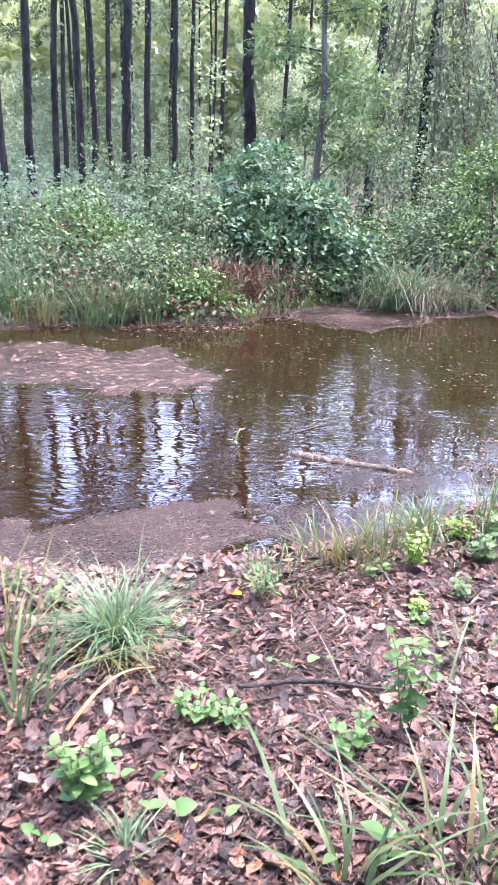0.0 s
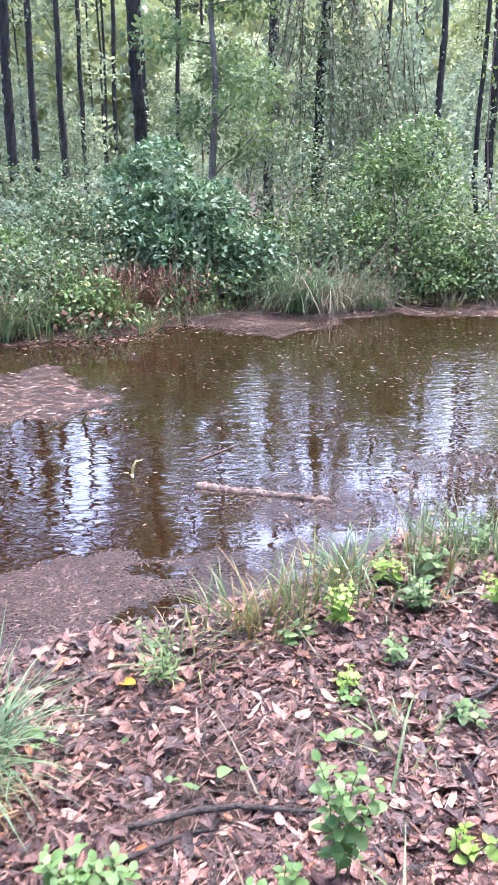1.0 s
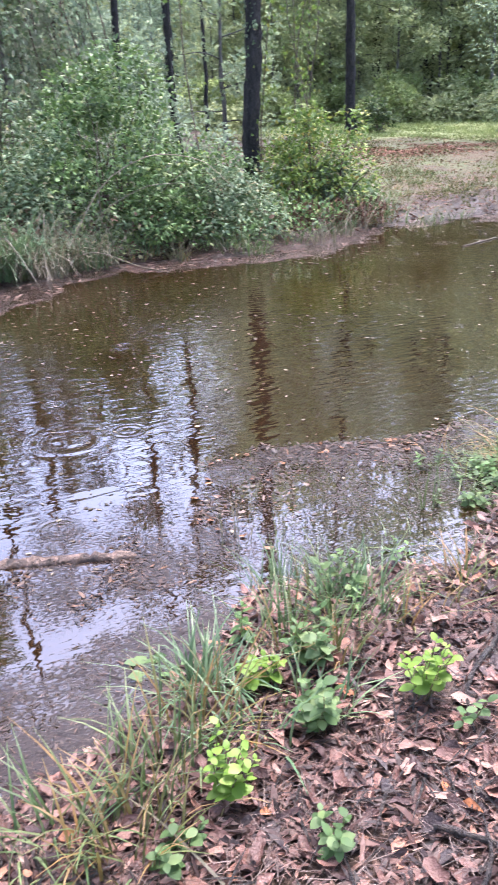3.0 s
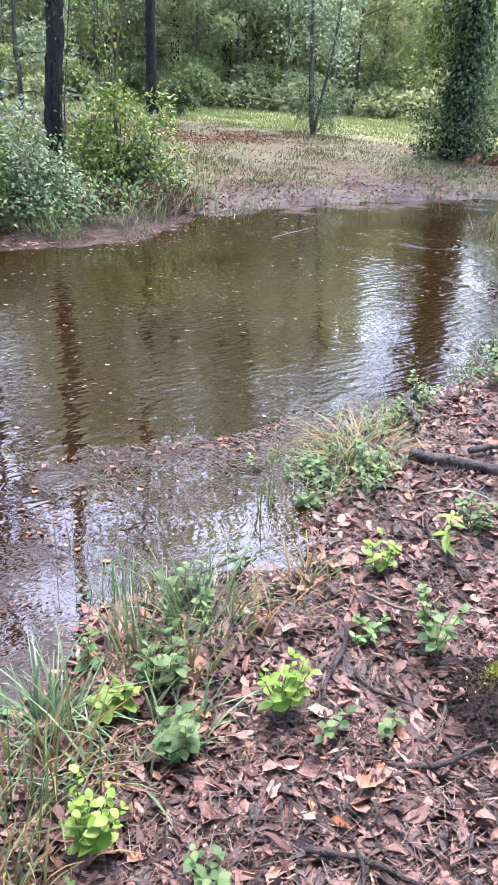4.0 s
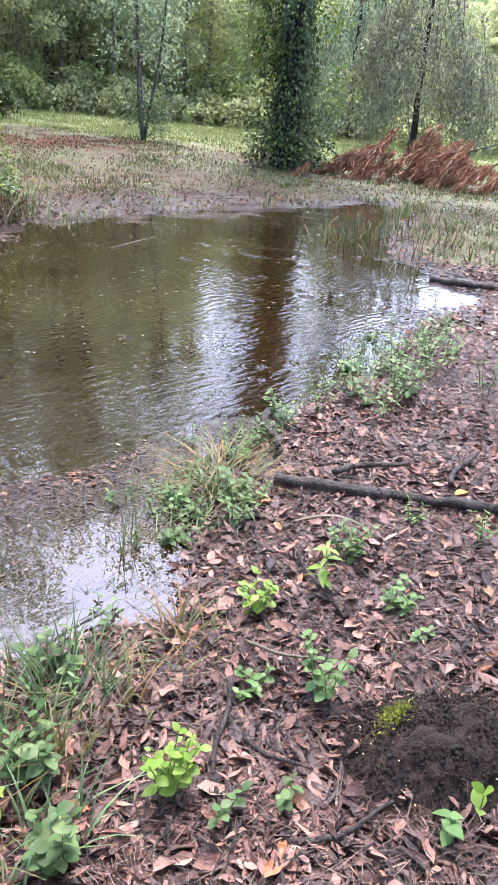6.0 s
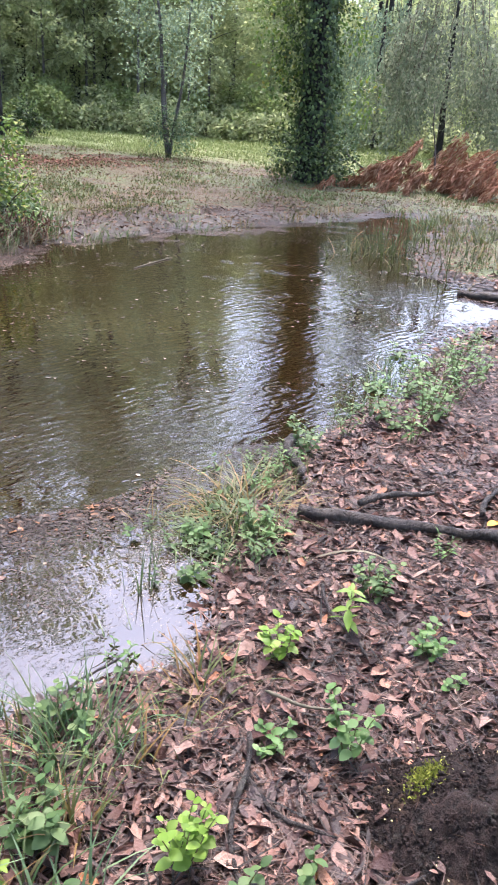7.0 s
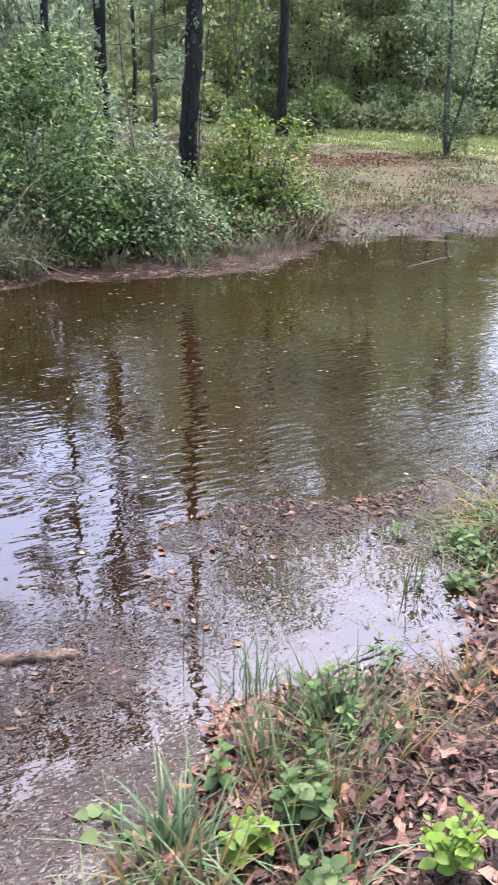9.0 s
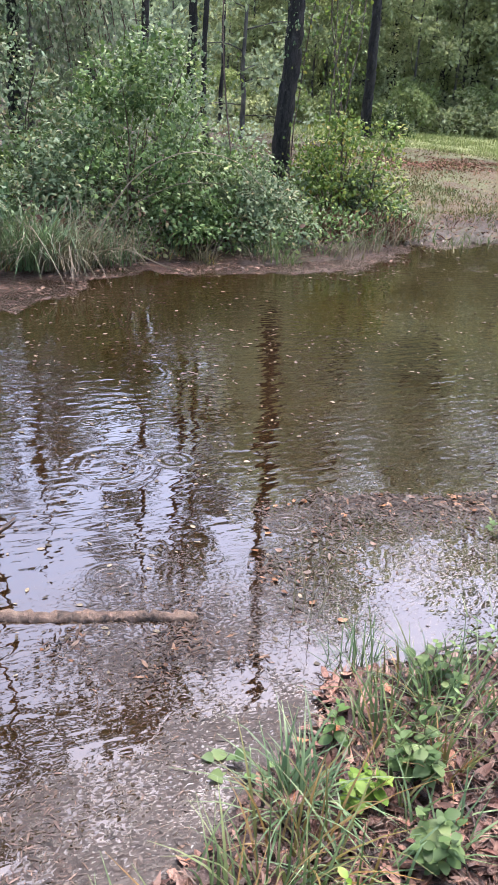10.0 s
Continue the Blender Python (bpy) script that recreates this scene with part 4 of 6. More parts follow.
# ---- the clearing: vine-covered tree, sapling, brush pile, woods behind ----
def hanging_vine(at, top, n, seed):
    r = np.random.default_rng(seed)
    ob = thing("hanging_vine", (*at, 0), label="strand of yellowing vine hanging from the trees", category="vine", group="hanging vines")
    pts = wander((0, 0, top), (r.normal() * 0.1, r.normal() * 0.1, -1), top - 0.3, 10, r, 0.09)
    part("strand", mesh_np("strand", *tube(pts, 0.008, 5), M_TWIG), ob)
    s = r.integers(0, 11, n)
    pos = pts[s] + (pts[np.minimum(s + 1, 10)] - pts[s]) * r.uniform(0, 1, n)[:, None] + r.normal(size=(n, 3)) * np.array([0.1, 0.1, 0.1])
    part("foliage", mesh_np("foliage", *scattered(OVAL, pos, r.normal(size=(n, 3)) * 0.6 + np.array([0, 0, -1.0]), r.normal(size=(n, 3)), 0.058 * r.uniform(0.4, 1.2, n)), M_YELLOW, False), ob)


for k, (x, y, top, n) in enumerate(((4.5, 9.0, 4.2, 260), (4.8, 9.1, 3.8, 230), (5.0, 9.3, 4.5, 200), (4.3, 8.95, 3.5, 150), (3.3, 9.2, 3.6, 120), (4.65, 9.4, 4.4, 200), (5.2, 9.8, 4.6, 160))):
    hanging_vine((x, y), top, n, 350 + k)


def ivy_tree(at):
    r = np.random.default_rng(301)
    ob = thing("vine_covered_tree", (*at, h_at(*at) - 0.02), label="tall tree trunk wrapped in dark ivy", category="tree", group="trees in the clearing")
    pts, tr = trunk_mesh(15, 0.27, r, (0.004, 0), sides=14)
    part("trunk", mesh_np("trunk", *tr, M_BARK), ob)
    n = 21000
    z = 9.5 * r.uniform(0, 1, n) ** 0.85
    a = r.uniform(0, 2 * np.pi, n)
    lump = 0.44 + 0.24 * value_noise(a * 1.3, z * 1.1, 1.0, 4) + 0.2 * np.exp(-z / 0.45) + 0.02 * z
    rad = np.maximum(lump, 0.28) * r.uniform(0.6, 1.15, n)
    out = np.stack([np.cos(a), np.sin(a), 0 * a], 1)
    pos = out * rad[:, None] + np.stack([np.interp(z, pts[:, 2], pts[:, 0]), np.interp(z, pts[:, 2], pts[:, 1]), z], 1)
    part("ivy", mesh_np("ivy", *scattered(OVAL, pos, out * 0.4 + np.array([0, 0, -1.0]) + r.normal(size=(n, 3)) * 0.4, out + r.normal(size=(n, 3)) * 0.4, 0.075 * r.uniform(0.6, 1.2, n), 1.3), M_IVY, False), ob)
    sprays = [(g * 0.69 + 0.2 * math.cos(3 * k), -g * 0.72 + 0.2 * math.sin(3 * k), 1.5 + 0.42 * k, 0.42, 1.1) for k in range(18) for g in ((-0.75,) if k % 3 else (-0.8, 0.75))]
    part("vine_spray", mesh_np("vine_spray", *lobe_leaves(sprays, 5200, 0.085, OVAL, r, shell=0.1), M_YELLOW, False), ob)
    foot = [(0.62 * math.cos(t), 0.62 * math.sin(t), 0.25 + 0.2 * (k % 3), 0.34, 1.2) for k, t in enumerate(np.linspace(0, 6, 11))]
    part("vine_skirt", mesh_np("vine_skirt", *lobe_leaves(foot, 3000, 0.07, OVAL, r, shell=0.2), M_IVY, False), ob)
    limbs = [tube(wander((0, 0, 6 + 0.8 * k), (math.cos(2.4 * k), math.sin(2.4 * k), 0.5), 3.0, 6, r, 0.15), np.linspace(0.07, 0.01, 7), 6) for k in range(8)]
    part("branchwork", mesh_np("branchwork", *joined(limbs), M_BARK), ob, kind="stuff")
    crown = [(2.2 * math.cos(2.4 * k), 2.2 * math.sin(2.4 * k), 7.6 + 0.8 * k, 1.3, 0.7) for k in range(8)]
    part("crown", mesh_np("crown", *lobe_leaves(crown, 4500, 0.14, DIAMOND, r, shell=0.2), M_UNDER, False), ob)


ivy_tree((12.84, 10.54))


def sapling(at):
    r = np.random.default_rng(302)
    ob = thing("sapling", (*at, h_at(*at) - 0.02), label="two-stemmed young tree standing alone in the clearing", category="tree", group="trees in the clearing")
    crown = []
    for k, (lx, ly) in enumerate(((-0.14, 0.05), (0.1, -0.05), (-0.02, 0.1))):
        pts = wander((0.06 * k - 0.06, 0.05 * k, -0.1), (lx, ly, 1), 5.2 - k * 0.7, 12, r, 0.055)
        part("trunk", mesh_np("trunk", *tube(pts, np.linspace(0.052 - 0.012 * k, 0.014, 13), 8, 0.05), M_BARK_GREY), ob)
        for q in range(5, 13):
            crown.append((*(pts[q] + r.normal(size=3) * np.array([0.5, 0.5, 0.2])), 0.55, 0.7))
    part("crown", mesh_np("crown", *lobe_leaves(crown, 4500, 0.085, OVAL, r, shell=0.1), M_UNDER, False), ob)
    basal_growth = [(0.35 * math.cos(t), 0.35 * math.sin(t), 0.4 + 0.2 * (t % 2), 0.3, 1.2) for t in np.linspace(0, 6, 8)]
    part("basal_growth", mesh_np("basal_growth", *lobe_leaves(basal_growth, 2000, 0.065, OVAL, r, shell=0.1), M_DULL, False), ob)


sapling((13.13, 15.08))


def brush_pile():
    r = np.random.default_rng(303)
    at = (14.2, 8.75)
    ob = thing("brush_pile", (*at, h_at(*at) - 0.02), label="heap of felled pine boughs with rust-red dead needles", category="brush pile")
    a, b = np.array([-0.55, 0.95]), np.array([1.0, -1.65])
    for k in range(56):
        q = r.uniform(0, 1)
        root = a * (1 - q) + b * q + r.normal(size=2) * 0.28
        hgt = 0.75 * (1 - abs(2 * q - 1.0)) + 0.25
        top = np.array([root[0] + r.normal() * 0.25, root[1] + r.normal() * 0.25, max(hgt * r.uniform(0.6, 1.1), 0.2)])
        pts = wander(top, np.array([-0.55 + r.normal() * 0.4, 0.55 + r.normal() * 0.4, -0.35]), r.uniform(0.6, 1.1), 6, r, 0.1, 0.1)
        pts[:, 2] = np.maximum(pts[:, 2], 0.03)
        n = 190
        s = r.integers(0, 7, n)
        part("bough", mesh_np("bough", *joined([tube(pts, np.linspace(0.014, 0.004, 7), 5), scattered(DIAMOND, pts[s] + r.normal(size=(n, 3)) * 0.03, np.array([-0.35, 0.35, -0.75]) + r.normal(size=(n, 3)) * 0.3, r.normal(size=(n, 3)), 0.17 * r.uniform(0.5, 1.2, n), 0.26)]), M_RUST, False), ob)
    for k in range(6):
        q = k / 5
        s = a * (1 - q) + b * q
        pts = wander((s[0], s[1], 0.25), (r.normal() * 0.4 + 0.3, r.normal() * 0.5 - 0.5, 0.5), 1.5, 6, r, 0.1, 0.09)
        part("branch", mesh_np("branch", *tube(pts, np.linspace(0.022, 0.006, 7), 6), M_BRANCH), ob)


brush_pile()

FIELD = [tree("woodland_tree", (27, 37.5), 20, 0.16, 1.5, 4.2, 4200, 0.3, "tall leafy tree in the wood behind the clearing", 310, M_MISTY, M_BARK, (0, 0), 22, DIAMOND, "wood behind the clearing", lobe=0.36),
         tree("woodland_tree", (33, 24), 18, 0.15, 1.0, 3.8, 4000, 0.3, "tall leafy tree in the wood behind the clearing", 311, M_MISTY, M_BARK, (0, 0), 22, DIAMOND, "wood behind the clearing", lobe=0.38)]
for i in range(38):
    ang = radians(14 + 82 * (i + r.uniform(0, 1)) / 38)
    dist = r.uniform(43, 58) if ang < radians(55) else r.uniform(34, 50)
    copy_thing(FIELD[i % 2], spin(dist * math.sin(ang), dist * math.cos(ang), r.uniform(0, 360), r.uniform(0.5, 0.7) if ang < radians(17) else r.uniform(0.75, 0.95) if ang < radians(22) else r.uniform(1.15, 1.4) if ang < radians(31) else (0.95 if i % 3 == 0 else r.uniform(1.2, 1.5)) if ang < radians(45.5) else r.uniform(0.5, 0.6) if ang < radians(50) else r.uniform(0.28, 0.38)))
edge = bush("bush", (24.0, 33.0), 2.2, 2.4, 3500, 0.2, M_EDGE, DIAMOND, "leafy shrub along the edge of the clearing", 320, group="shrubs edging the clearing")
edge_dull = bush("bush", (28.5, 28.0), 2.2, 2.4, 3500, 0.2, M_MISTY, DIAMOND, "leafy shrub along the edge of the clearing, paled for haze", 321, group="shrubs edging the clearing")
for i in range(34):
    ang = radians(20 + 72 * i / 33)
    dist = r.uniform(32.5, 35) if ang < radians(55) else r.uniform(28, 32)
    copy_thing((edge, edge_dull)[i % 2], spin(dist * math.sin(ang), dist * math.cos(ang), r.uniform(0, 360), r.uniform(0.7, 1.1)))

for i in range(4):
    ang = radians(23 + 2.2 * i)
    dist = r.uniform(44, 54)
    copy_thing(FIELD[i % 2], spin(dist * math.sin(ang), dist * math.cos(ang), r.uniform(0, 360), r.uniform(1.15, 1.35)))

slender = tree("woodland_tree", (30.0, 26.5), 8.5, 0.07, 0.9, 2.2, 3200, 0.22, "leafy slender tree at the wood's edge, paled for haze", 347, M_MISTY, M_BARK_GREY, (0.02, 0), 18, DIAMOND, "wood behind the clearing", lobe=0.3)
for i in range(44):
    ang = radians(17 + 74 * (i + r.uniform(0, 1)) / 44)
    dist = r.uniform(36, 43) if ang < radians(55) else r.uniform(31, 37)
    copy_thing(slender, spin(dist * math.sin(ang), dist * math.cos(ang), r.uniform(0, 360), r.uniform(0.6, 1.0) if ang < radians(49) else r.uniform(0.45, 0.6)))

ring = np.random.default_rng(345)
for i in range(22):
    ang = radians(20 + 32 * (i + ring.uniform(0, 1)) / 22)
    dist = ring.uniform(33.5, 36)
    copy_thing(slender, spin(dist * math.sin(ang), dist * math.cos(ang), ring.uniform(0, 360), ring.uniform(0.6, 0.95)))
stout = tree("woodland_tree", (38 * math.sin(radians(35)), 38 * math.cos(radians(35))), 19, 0.24, 9.0, 3.6, 2500, 0.3, "thick dark-trunked tree standing at the wood's edge", 346, M_UNDER, M_BARK, (0.005, 0), 10, DIAMOND, "wood behind the clearing", lobe=0.36)
for deg, dist, k in ((36.9, 39, 1.05), (31.5, 41, 0.8), (42.5, 42, 0.75), (54.7, 33, 0.55), (55.8, 34, 0.6), (25.5, 40, 0.7), (49.5, 36, 0.5)):
    copy_thing(stout, spin(dist * math.sin(radians(deg)), dist * math.cos(radians(deg)), 50 * deg, k))

# ---- wood all round, with unseen trees added behind the bank to shade it ----
shade = tree("canopy_tree", (1.8, -3.4), 13, 0.22, 5.5, 4.2, 4200, 0.2, "tall unseen broadleaf tree added to shade the bank", 340, M_UNDER, M_BARK, (0, 0), 16, DIAMOND, "trees behind the bank", lobe=0.36)
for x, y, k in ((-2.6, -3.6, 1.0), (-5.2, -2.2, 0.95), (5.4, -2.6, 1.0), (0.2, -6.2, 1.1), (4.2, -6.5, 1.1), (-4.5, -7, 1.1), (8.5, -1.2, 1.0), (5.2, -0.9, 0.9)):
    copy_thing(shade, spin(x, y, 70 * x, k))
# more unseen trees, added to close the rear and cut the skylight
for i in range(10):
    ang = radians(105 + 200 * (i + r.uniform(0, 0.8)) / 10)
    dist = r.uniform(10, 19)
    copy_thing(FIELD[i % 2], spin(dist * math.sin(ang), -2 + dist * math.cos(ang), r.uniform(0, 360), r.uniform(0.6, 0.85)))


def far_woods():
    """Leaf masses beyond the nearer trees, all round."""
    r = np.random.default_rng(330)
    n = 105000
    ang = np.where(r.uniform(0, 1, n) < 0.85, radians(-42) + radians(130) * r.uniform(0, 1, n), r.uniform(0, 2 * np.pi, n)) % (2 * np.pi)
    dist = r.uniform(56, 78, n)
    tall = 14 + 9 * np.exp(-((np.degrees(ang) - 38) / 6) ** 2) - 6 * step(np.degrees(ang), 44, 50) * (1 - step(np.degrees(ang), 85, 100)) + 2.5 * value_noise(ang * 9, dist * 0.1, 1.0, 3)
    z = tall * r.uniform(0, 1, n) ** 1.1
    pos = np.stack([dist * np.sin(ang), dist * np.cos(ang), z], 1)
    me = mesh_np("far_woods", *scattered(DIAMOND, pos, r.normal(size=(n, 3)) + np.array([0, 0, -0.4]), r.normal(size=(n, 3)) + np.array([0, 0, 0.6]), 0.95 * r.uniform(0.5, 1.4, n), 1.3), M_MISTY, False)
    tagged(new("far_woods", me), "green woods in the distance, paled for haze", "woods", kind="stuff")


far_woods()


# ---- small plants of the near bank ----
LEAF_MESH = {}


def leaf_mesh(template, mat, size):
    key = (id(template), mat.name, round(size, 3))
    if key not in LEAF_MESH:
        LEAF_MESH[key] = mesh_np("leaf", template[0] * size, template[1], mat)
    return LEAF_MESH[key]


def leaf_pose(pos, out, tilt, r):
    """A leaf that grows from pos towards out (a heading in radians), tilt degrees above the level."""
    return pose(*pos, 0, 0, math.degrees(out) - 90) @ pose(0, 0, 0, tilt, r.uniform(-25, 25), 0)


def weed(name, at, tall, stems, pairs, size, mat, template, label, seed, spread=0.25, tilt=15, category="plant", group="small plants on the bank", stalk=0.0022, whorl=2, lean=(0, 0)):
    """A small leafy plant: each stem carries its leaves in pairs or whorls up its length."""
    r = np.random.default_rng(seed)
    if name != "seedling":
        size, pairs, stems = size * (0.74 if at[0] < 2.4 else 0.56), pairs + 1, stems + (1 if stems > 2 else 0)
    ob = thing(name, (*at, h_at(*at) - 0.004), label=label, category=category, group=group)
    small, heap = at[0] > 2.4 or at[1] > 1.65, []
    for s in range(stems):
        a = 2 * math.pi * s / stems + r.uniform(-0.5, 0.5)
        k = spread * (r.uniform(0.3, 1.0) if stems > 1 else 0.3)
        hgt = tall * r.uniform(0.65, 1.0)
        pts = wander((0.01 * math.cos(a), 0.01 * math.sin(a), 0), (k * math.cos(a) + lean[0], k * math.sin(a) + lean[1], 1), hgt, 6, r, 0.07)
        st = part("stem", mesh_np("stem", *tube(pts, np.linspace(stalk, stalk * 0.5, 7), 5), M_STEM), ob)
        for p in range(pairs):
            q = 0.22 + 0.78 * (p + 1) / pairs if pairs > 1 else 1.0
            i = q * 6
            c = pts[min(int(i), 5)] + (pts[min(int(i), 5) + 1] - pts[min(int(i), 5)]) * (i - min(int(i), 5))
            for w in range(whorl):
                out = p * 1.57 + w * 2 * math.pi / whorl + r.uniform(-0.4, 0.4)
                grow = (0.7 + 0.45 * math.sin(math.pi * min(q, 0.9))) * r.uniform(0.5, 1.15)
                m = leaf_pose(c, out, tilt + 35 * (q - 0.5) + r.uniform(-28, 22), r) @ Matrix.Diagonal((grow, grow, grow, 1))
                if small:
                    m3 = np.array(m)
                    heap.append((template[0] * size @ m3[:3, :3].T + m3[:3, 3], template[1]))
                else:
                    part("leaf", leaf_mesh(template, mat, size), st, at=m)
    if heap:
        part("foliage", mesh_np("foliage", *joined(heap), mat), ob)
    return ob


def tuft(at, n, tall, spread, width, mat, label, seed, lean=0.6, base=0.05, group="grass tufts", name="grass_tuft", dz=0.0):
    ob = thing(name, (*at, max(h_at(*at), -0.02) - 0.01 + dz), label=label, category="grass", group=group)
    v, f = blades(n, np.random.default_rng(seed), tall, spread, width, lean, base)
    if 600 <= seed < 700 or seed >= 4700:
        part("blade_tuft", mesh_np("blade_tuft", v, f, mat), ob, kind="stuff")
        return ob
    for one in v.reshape(n, -1, 3):
        part("blade", mesh_np("blade", one, f[:8], mat), ob)
    return ob


weed("leafy_weed", (-0.5, -0.53), 0.24, 8, 5, 0.05, M_GREEN, BROAD, "bright green leafy weed with rounded leaves among fallen leaves", 401, 0.3)
weed("leafy_weed", (-0.3, -0.19), 0.1, 4, 3, 0.045, M_GREEN, BROAD, "low green leafy weed among fallen leaves", 402, 0.6)
weed("leafy_weed", (-0.22, -0.2), 0.1, 3, 3, 0.045, M_GREEN, BROAD, "low green leafy weed among fallen leaves", 403, 0.6)
weed("tall_weed", (0.255, -0.2), 0.33, 3, 9, 0.047, M_GREEN, BROAD, "upright weed with paired pale green leaves", 404, 0.12, 10)
weed("leafy_weed", (0.12, -0.28), 0.13, 4, 3, 0.045, M_GREEN, BROAD, "low green leafy weed among fallen leaves", 405, 0.5)
weed("leafy_weed", (0.375, 0.79), 0.2, 5, 5, 0.042, M_BRIGHT, BROAD, "lime-green leafy weed at the foot of a grass tuft", 406, 0.25)
weed("leafy_weed", (0.925, 0.88), 0.17, 9, 3, 0.042, M_BRIGHT, BROAD, "rounded clump of lime-green leaves", 407, 0.45, 25)
weed("leafy_weed", (1.42, 0.84), 0.2, 4, 4, 0.045, M_GREEN, BROAD, "upright pale green leafy weed", 408, 0.2)
weed("leafy_weed", (1.6, 1.23), 0.15, 6, 3, 0.045, M_BRIGHT, BROAD, "bright green leafy weed near the water", 409, 0.5)
weed("leafy_weed", (1.325, 1.0), 0.09, 3, 3, 0.04, M_GREEN, BROAD, "small green weed among fallen leaves", 410, 0.6)
weed("leafy_weed", (0.953, 0.757), 0.1, 2, 2, 0.042, M_WEED, BROAD, "dark green weed with pointed leaves", 411, 0.4)
weed("leafy_weed", (1.09, 0.68), 0.09, 2, 2, 0.042, M_WEED, BROAD, "dark green weed with pointed leaves", 412, 0.4)
weed("leafy_weed", (1.8, 1.16), 0.22, 1, 3, 0.085, M_BRIGHT, LANCE, "single-stalked weed with long pale green leaves", 413, 0.15, 5, whorl=3)
weed("leafy_weed", (2.05, 1.22), 0.15, 8, 4, 0.04, M_WEED, BROAD, "bushy green weed beside a fallen branch", 414, 0.6)
weed("leafy_weed", (1.9, 0.92), 0.12, 5, 3, 0.045, M_GREEN, BROAD, "bright green leafy weed on the bank", 415, 0.5)
weed("leafy_weed", (1.84, 0.8), 0.06, 2, 2, 0.04, M_GREEN, BROAD, "small green seedling among fallen leaves", 416, 0.5)
weed("leafy_weed", (2.5, 0.95), 0.14, 4, 3, 0.055, M_GREEN, LANCE, "green weed with pointed leaves below a fallen branch", 417, 0.5)
weed("leafy_weed", (2.42, 1.2), 0.12, 3, 3, 0.055, M_GREEN, LANCE, "green weed with pointed leaves below a fallen branch", 418, 0.5)
weed("leafy_weed", (1.28, 0.39), 0.07, 2, 1, 0.06, M_GREEN, HEART, "seedling with round leaves", 419, 0.3, 5)
weed("leafy_weed", (1.33, 0.36), 0.12, 1, 1, 0.075, M_BRIGHT, BROAD, "seedling with one upright bright leaf", 420, 0.1, 55)
weed("leafy_weed", (0.6, 1.12), 0.12, 5, 3, 0.05, M_BRIGHT, BROAD, "yellow-green leafy weed at the bank's edge", 421, 0.4)
weed("leafy_weed", (0.52, 0.6), 0.1, 3, 3, 0.042, M_WEED, BROAD, "green leafy weed on the bank", 422, 0.6)
weed("leafy_weed", (0.23, 0.7), 0.1, 3, 3, 0.042, M_WEED, BROAD, "green leafy weed by a grass tuft", 423, 0.6)
weed("leafy_weed", (0.66, 0.92), 0.15, 5, 4, 0.055, M_WEED, BROAD, "dark green weed with pointed leaves", 424, 0.5)
weed("leafy_weed", (0.76, 1.15), 0.16, 5, 4, 0.055, M_WEED, BROAD, "dark green weed with pointed leaves", 425, 0.5)
weed("leafy_weed", (0.37, 0.49), 0.07, 3, 2, 0.04, M_BRIGHT, BROAD, "small bright green seedling", 426, 0.5)
weed("leafy_weed", (0.52, -0.15), 0.1, 3, 2, 0.042, M_BRIGHT, BROAD, "small bright green weed", 427, 0.5)
weed("leafy_weed", (0.36, 0.43), 0.05, 3, 2, 0.04, M_GREEN, BROAD, "small green seedling among fallen leaves", 428, 0.5)
weed("leafy_weed", (0.66, 0.31), 0.08, 4, 2, 0.045, M_WEED, BROAD, "small green weed on the bank", 429, 0.6)
for k, (x, y, n, s) in enumerate([(-0.268, 0.236, 1, 0.06), (-0.32, -0.55, 2, 0.07), (-0.385, -0.46, 2, 0.07), (-0.08, 0.09, 2, 0.05), (0.03, 0.12, 2, 0.06), (0.2, -0.6, 3, 0.08), (-0.19, -0.56, 2, 0.06), (0.29, 0.24, 2, 0.07),
                                  (0.38, 0.24, 2, 0.075), (0.36, 1.36, 3, 0.065), (0.42, 1.3, 2, 0.06), (-0.46, 0.25, 3, 0.05), (0.02, -0.66, 2, 0.06), (-0.56, -0.66, 2, 0.055)]):
    weed("seedling", (x, y), 0.06, n, 1, s * 0.75, M_GREEN if k % 3 else M_WEED, HEART, "low seedling with heart-shaped leaves among fallen leaves", 440 + k, 0.7, 5, group="seedlings on the bank", whorl=1 + k % 2)
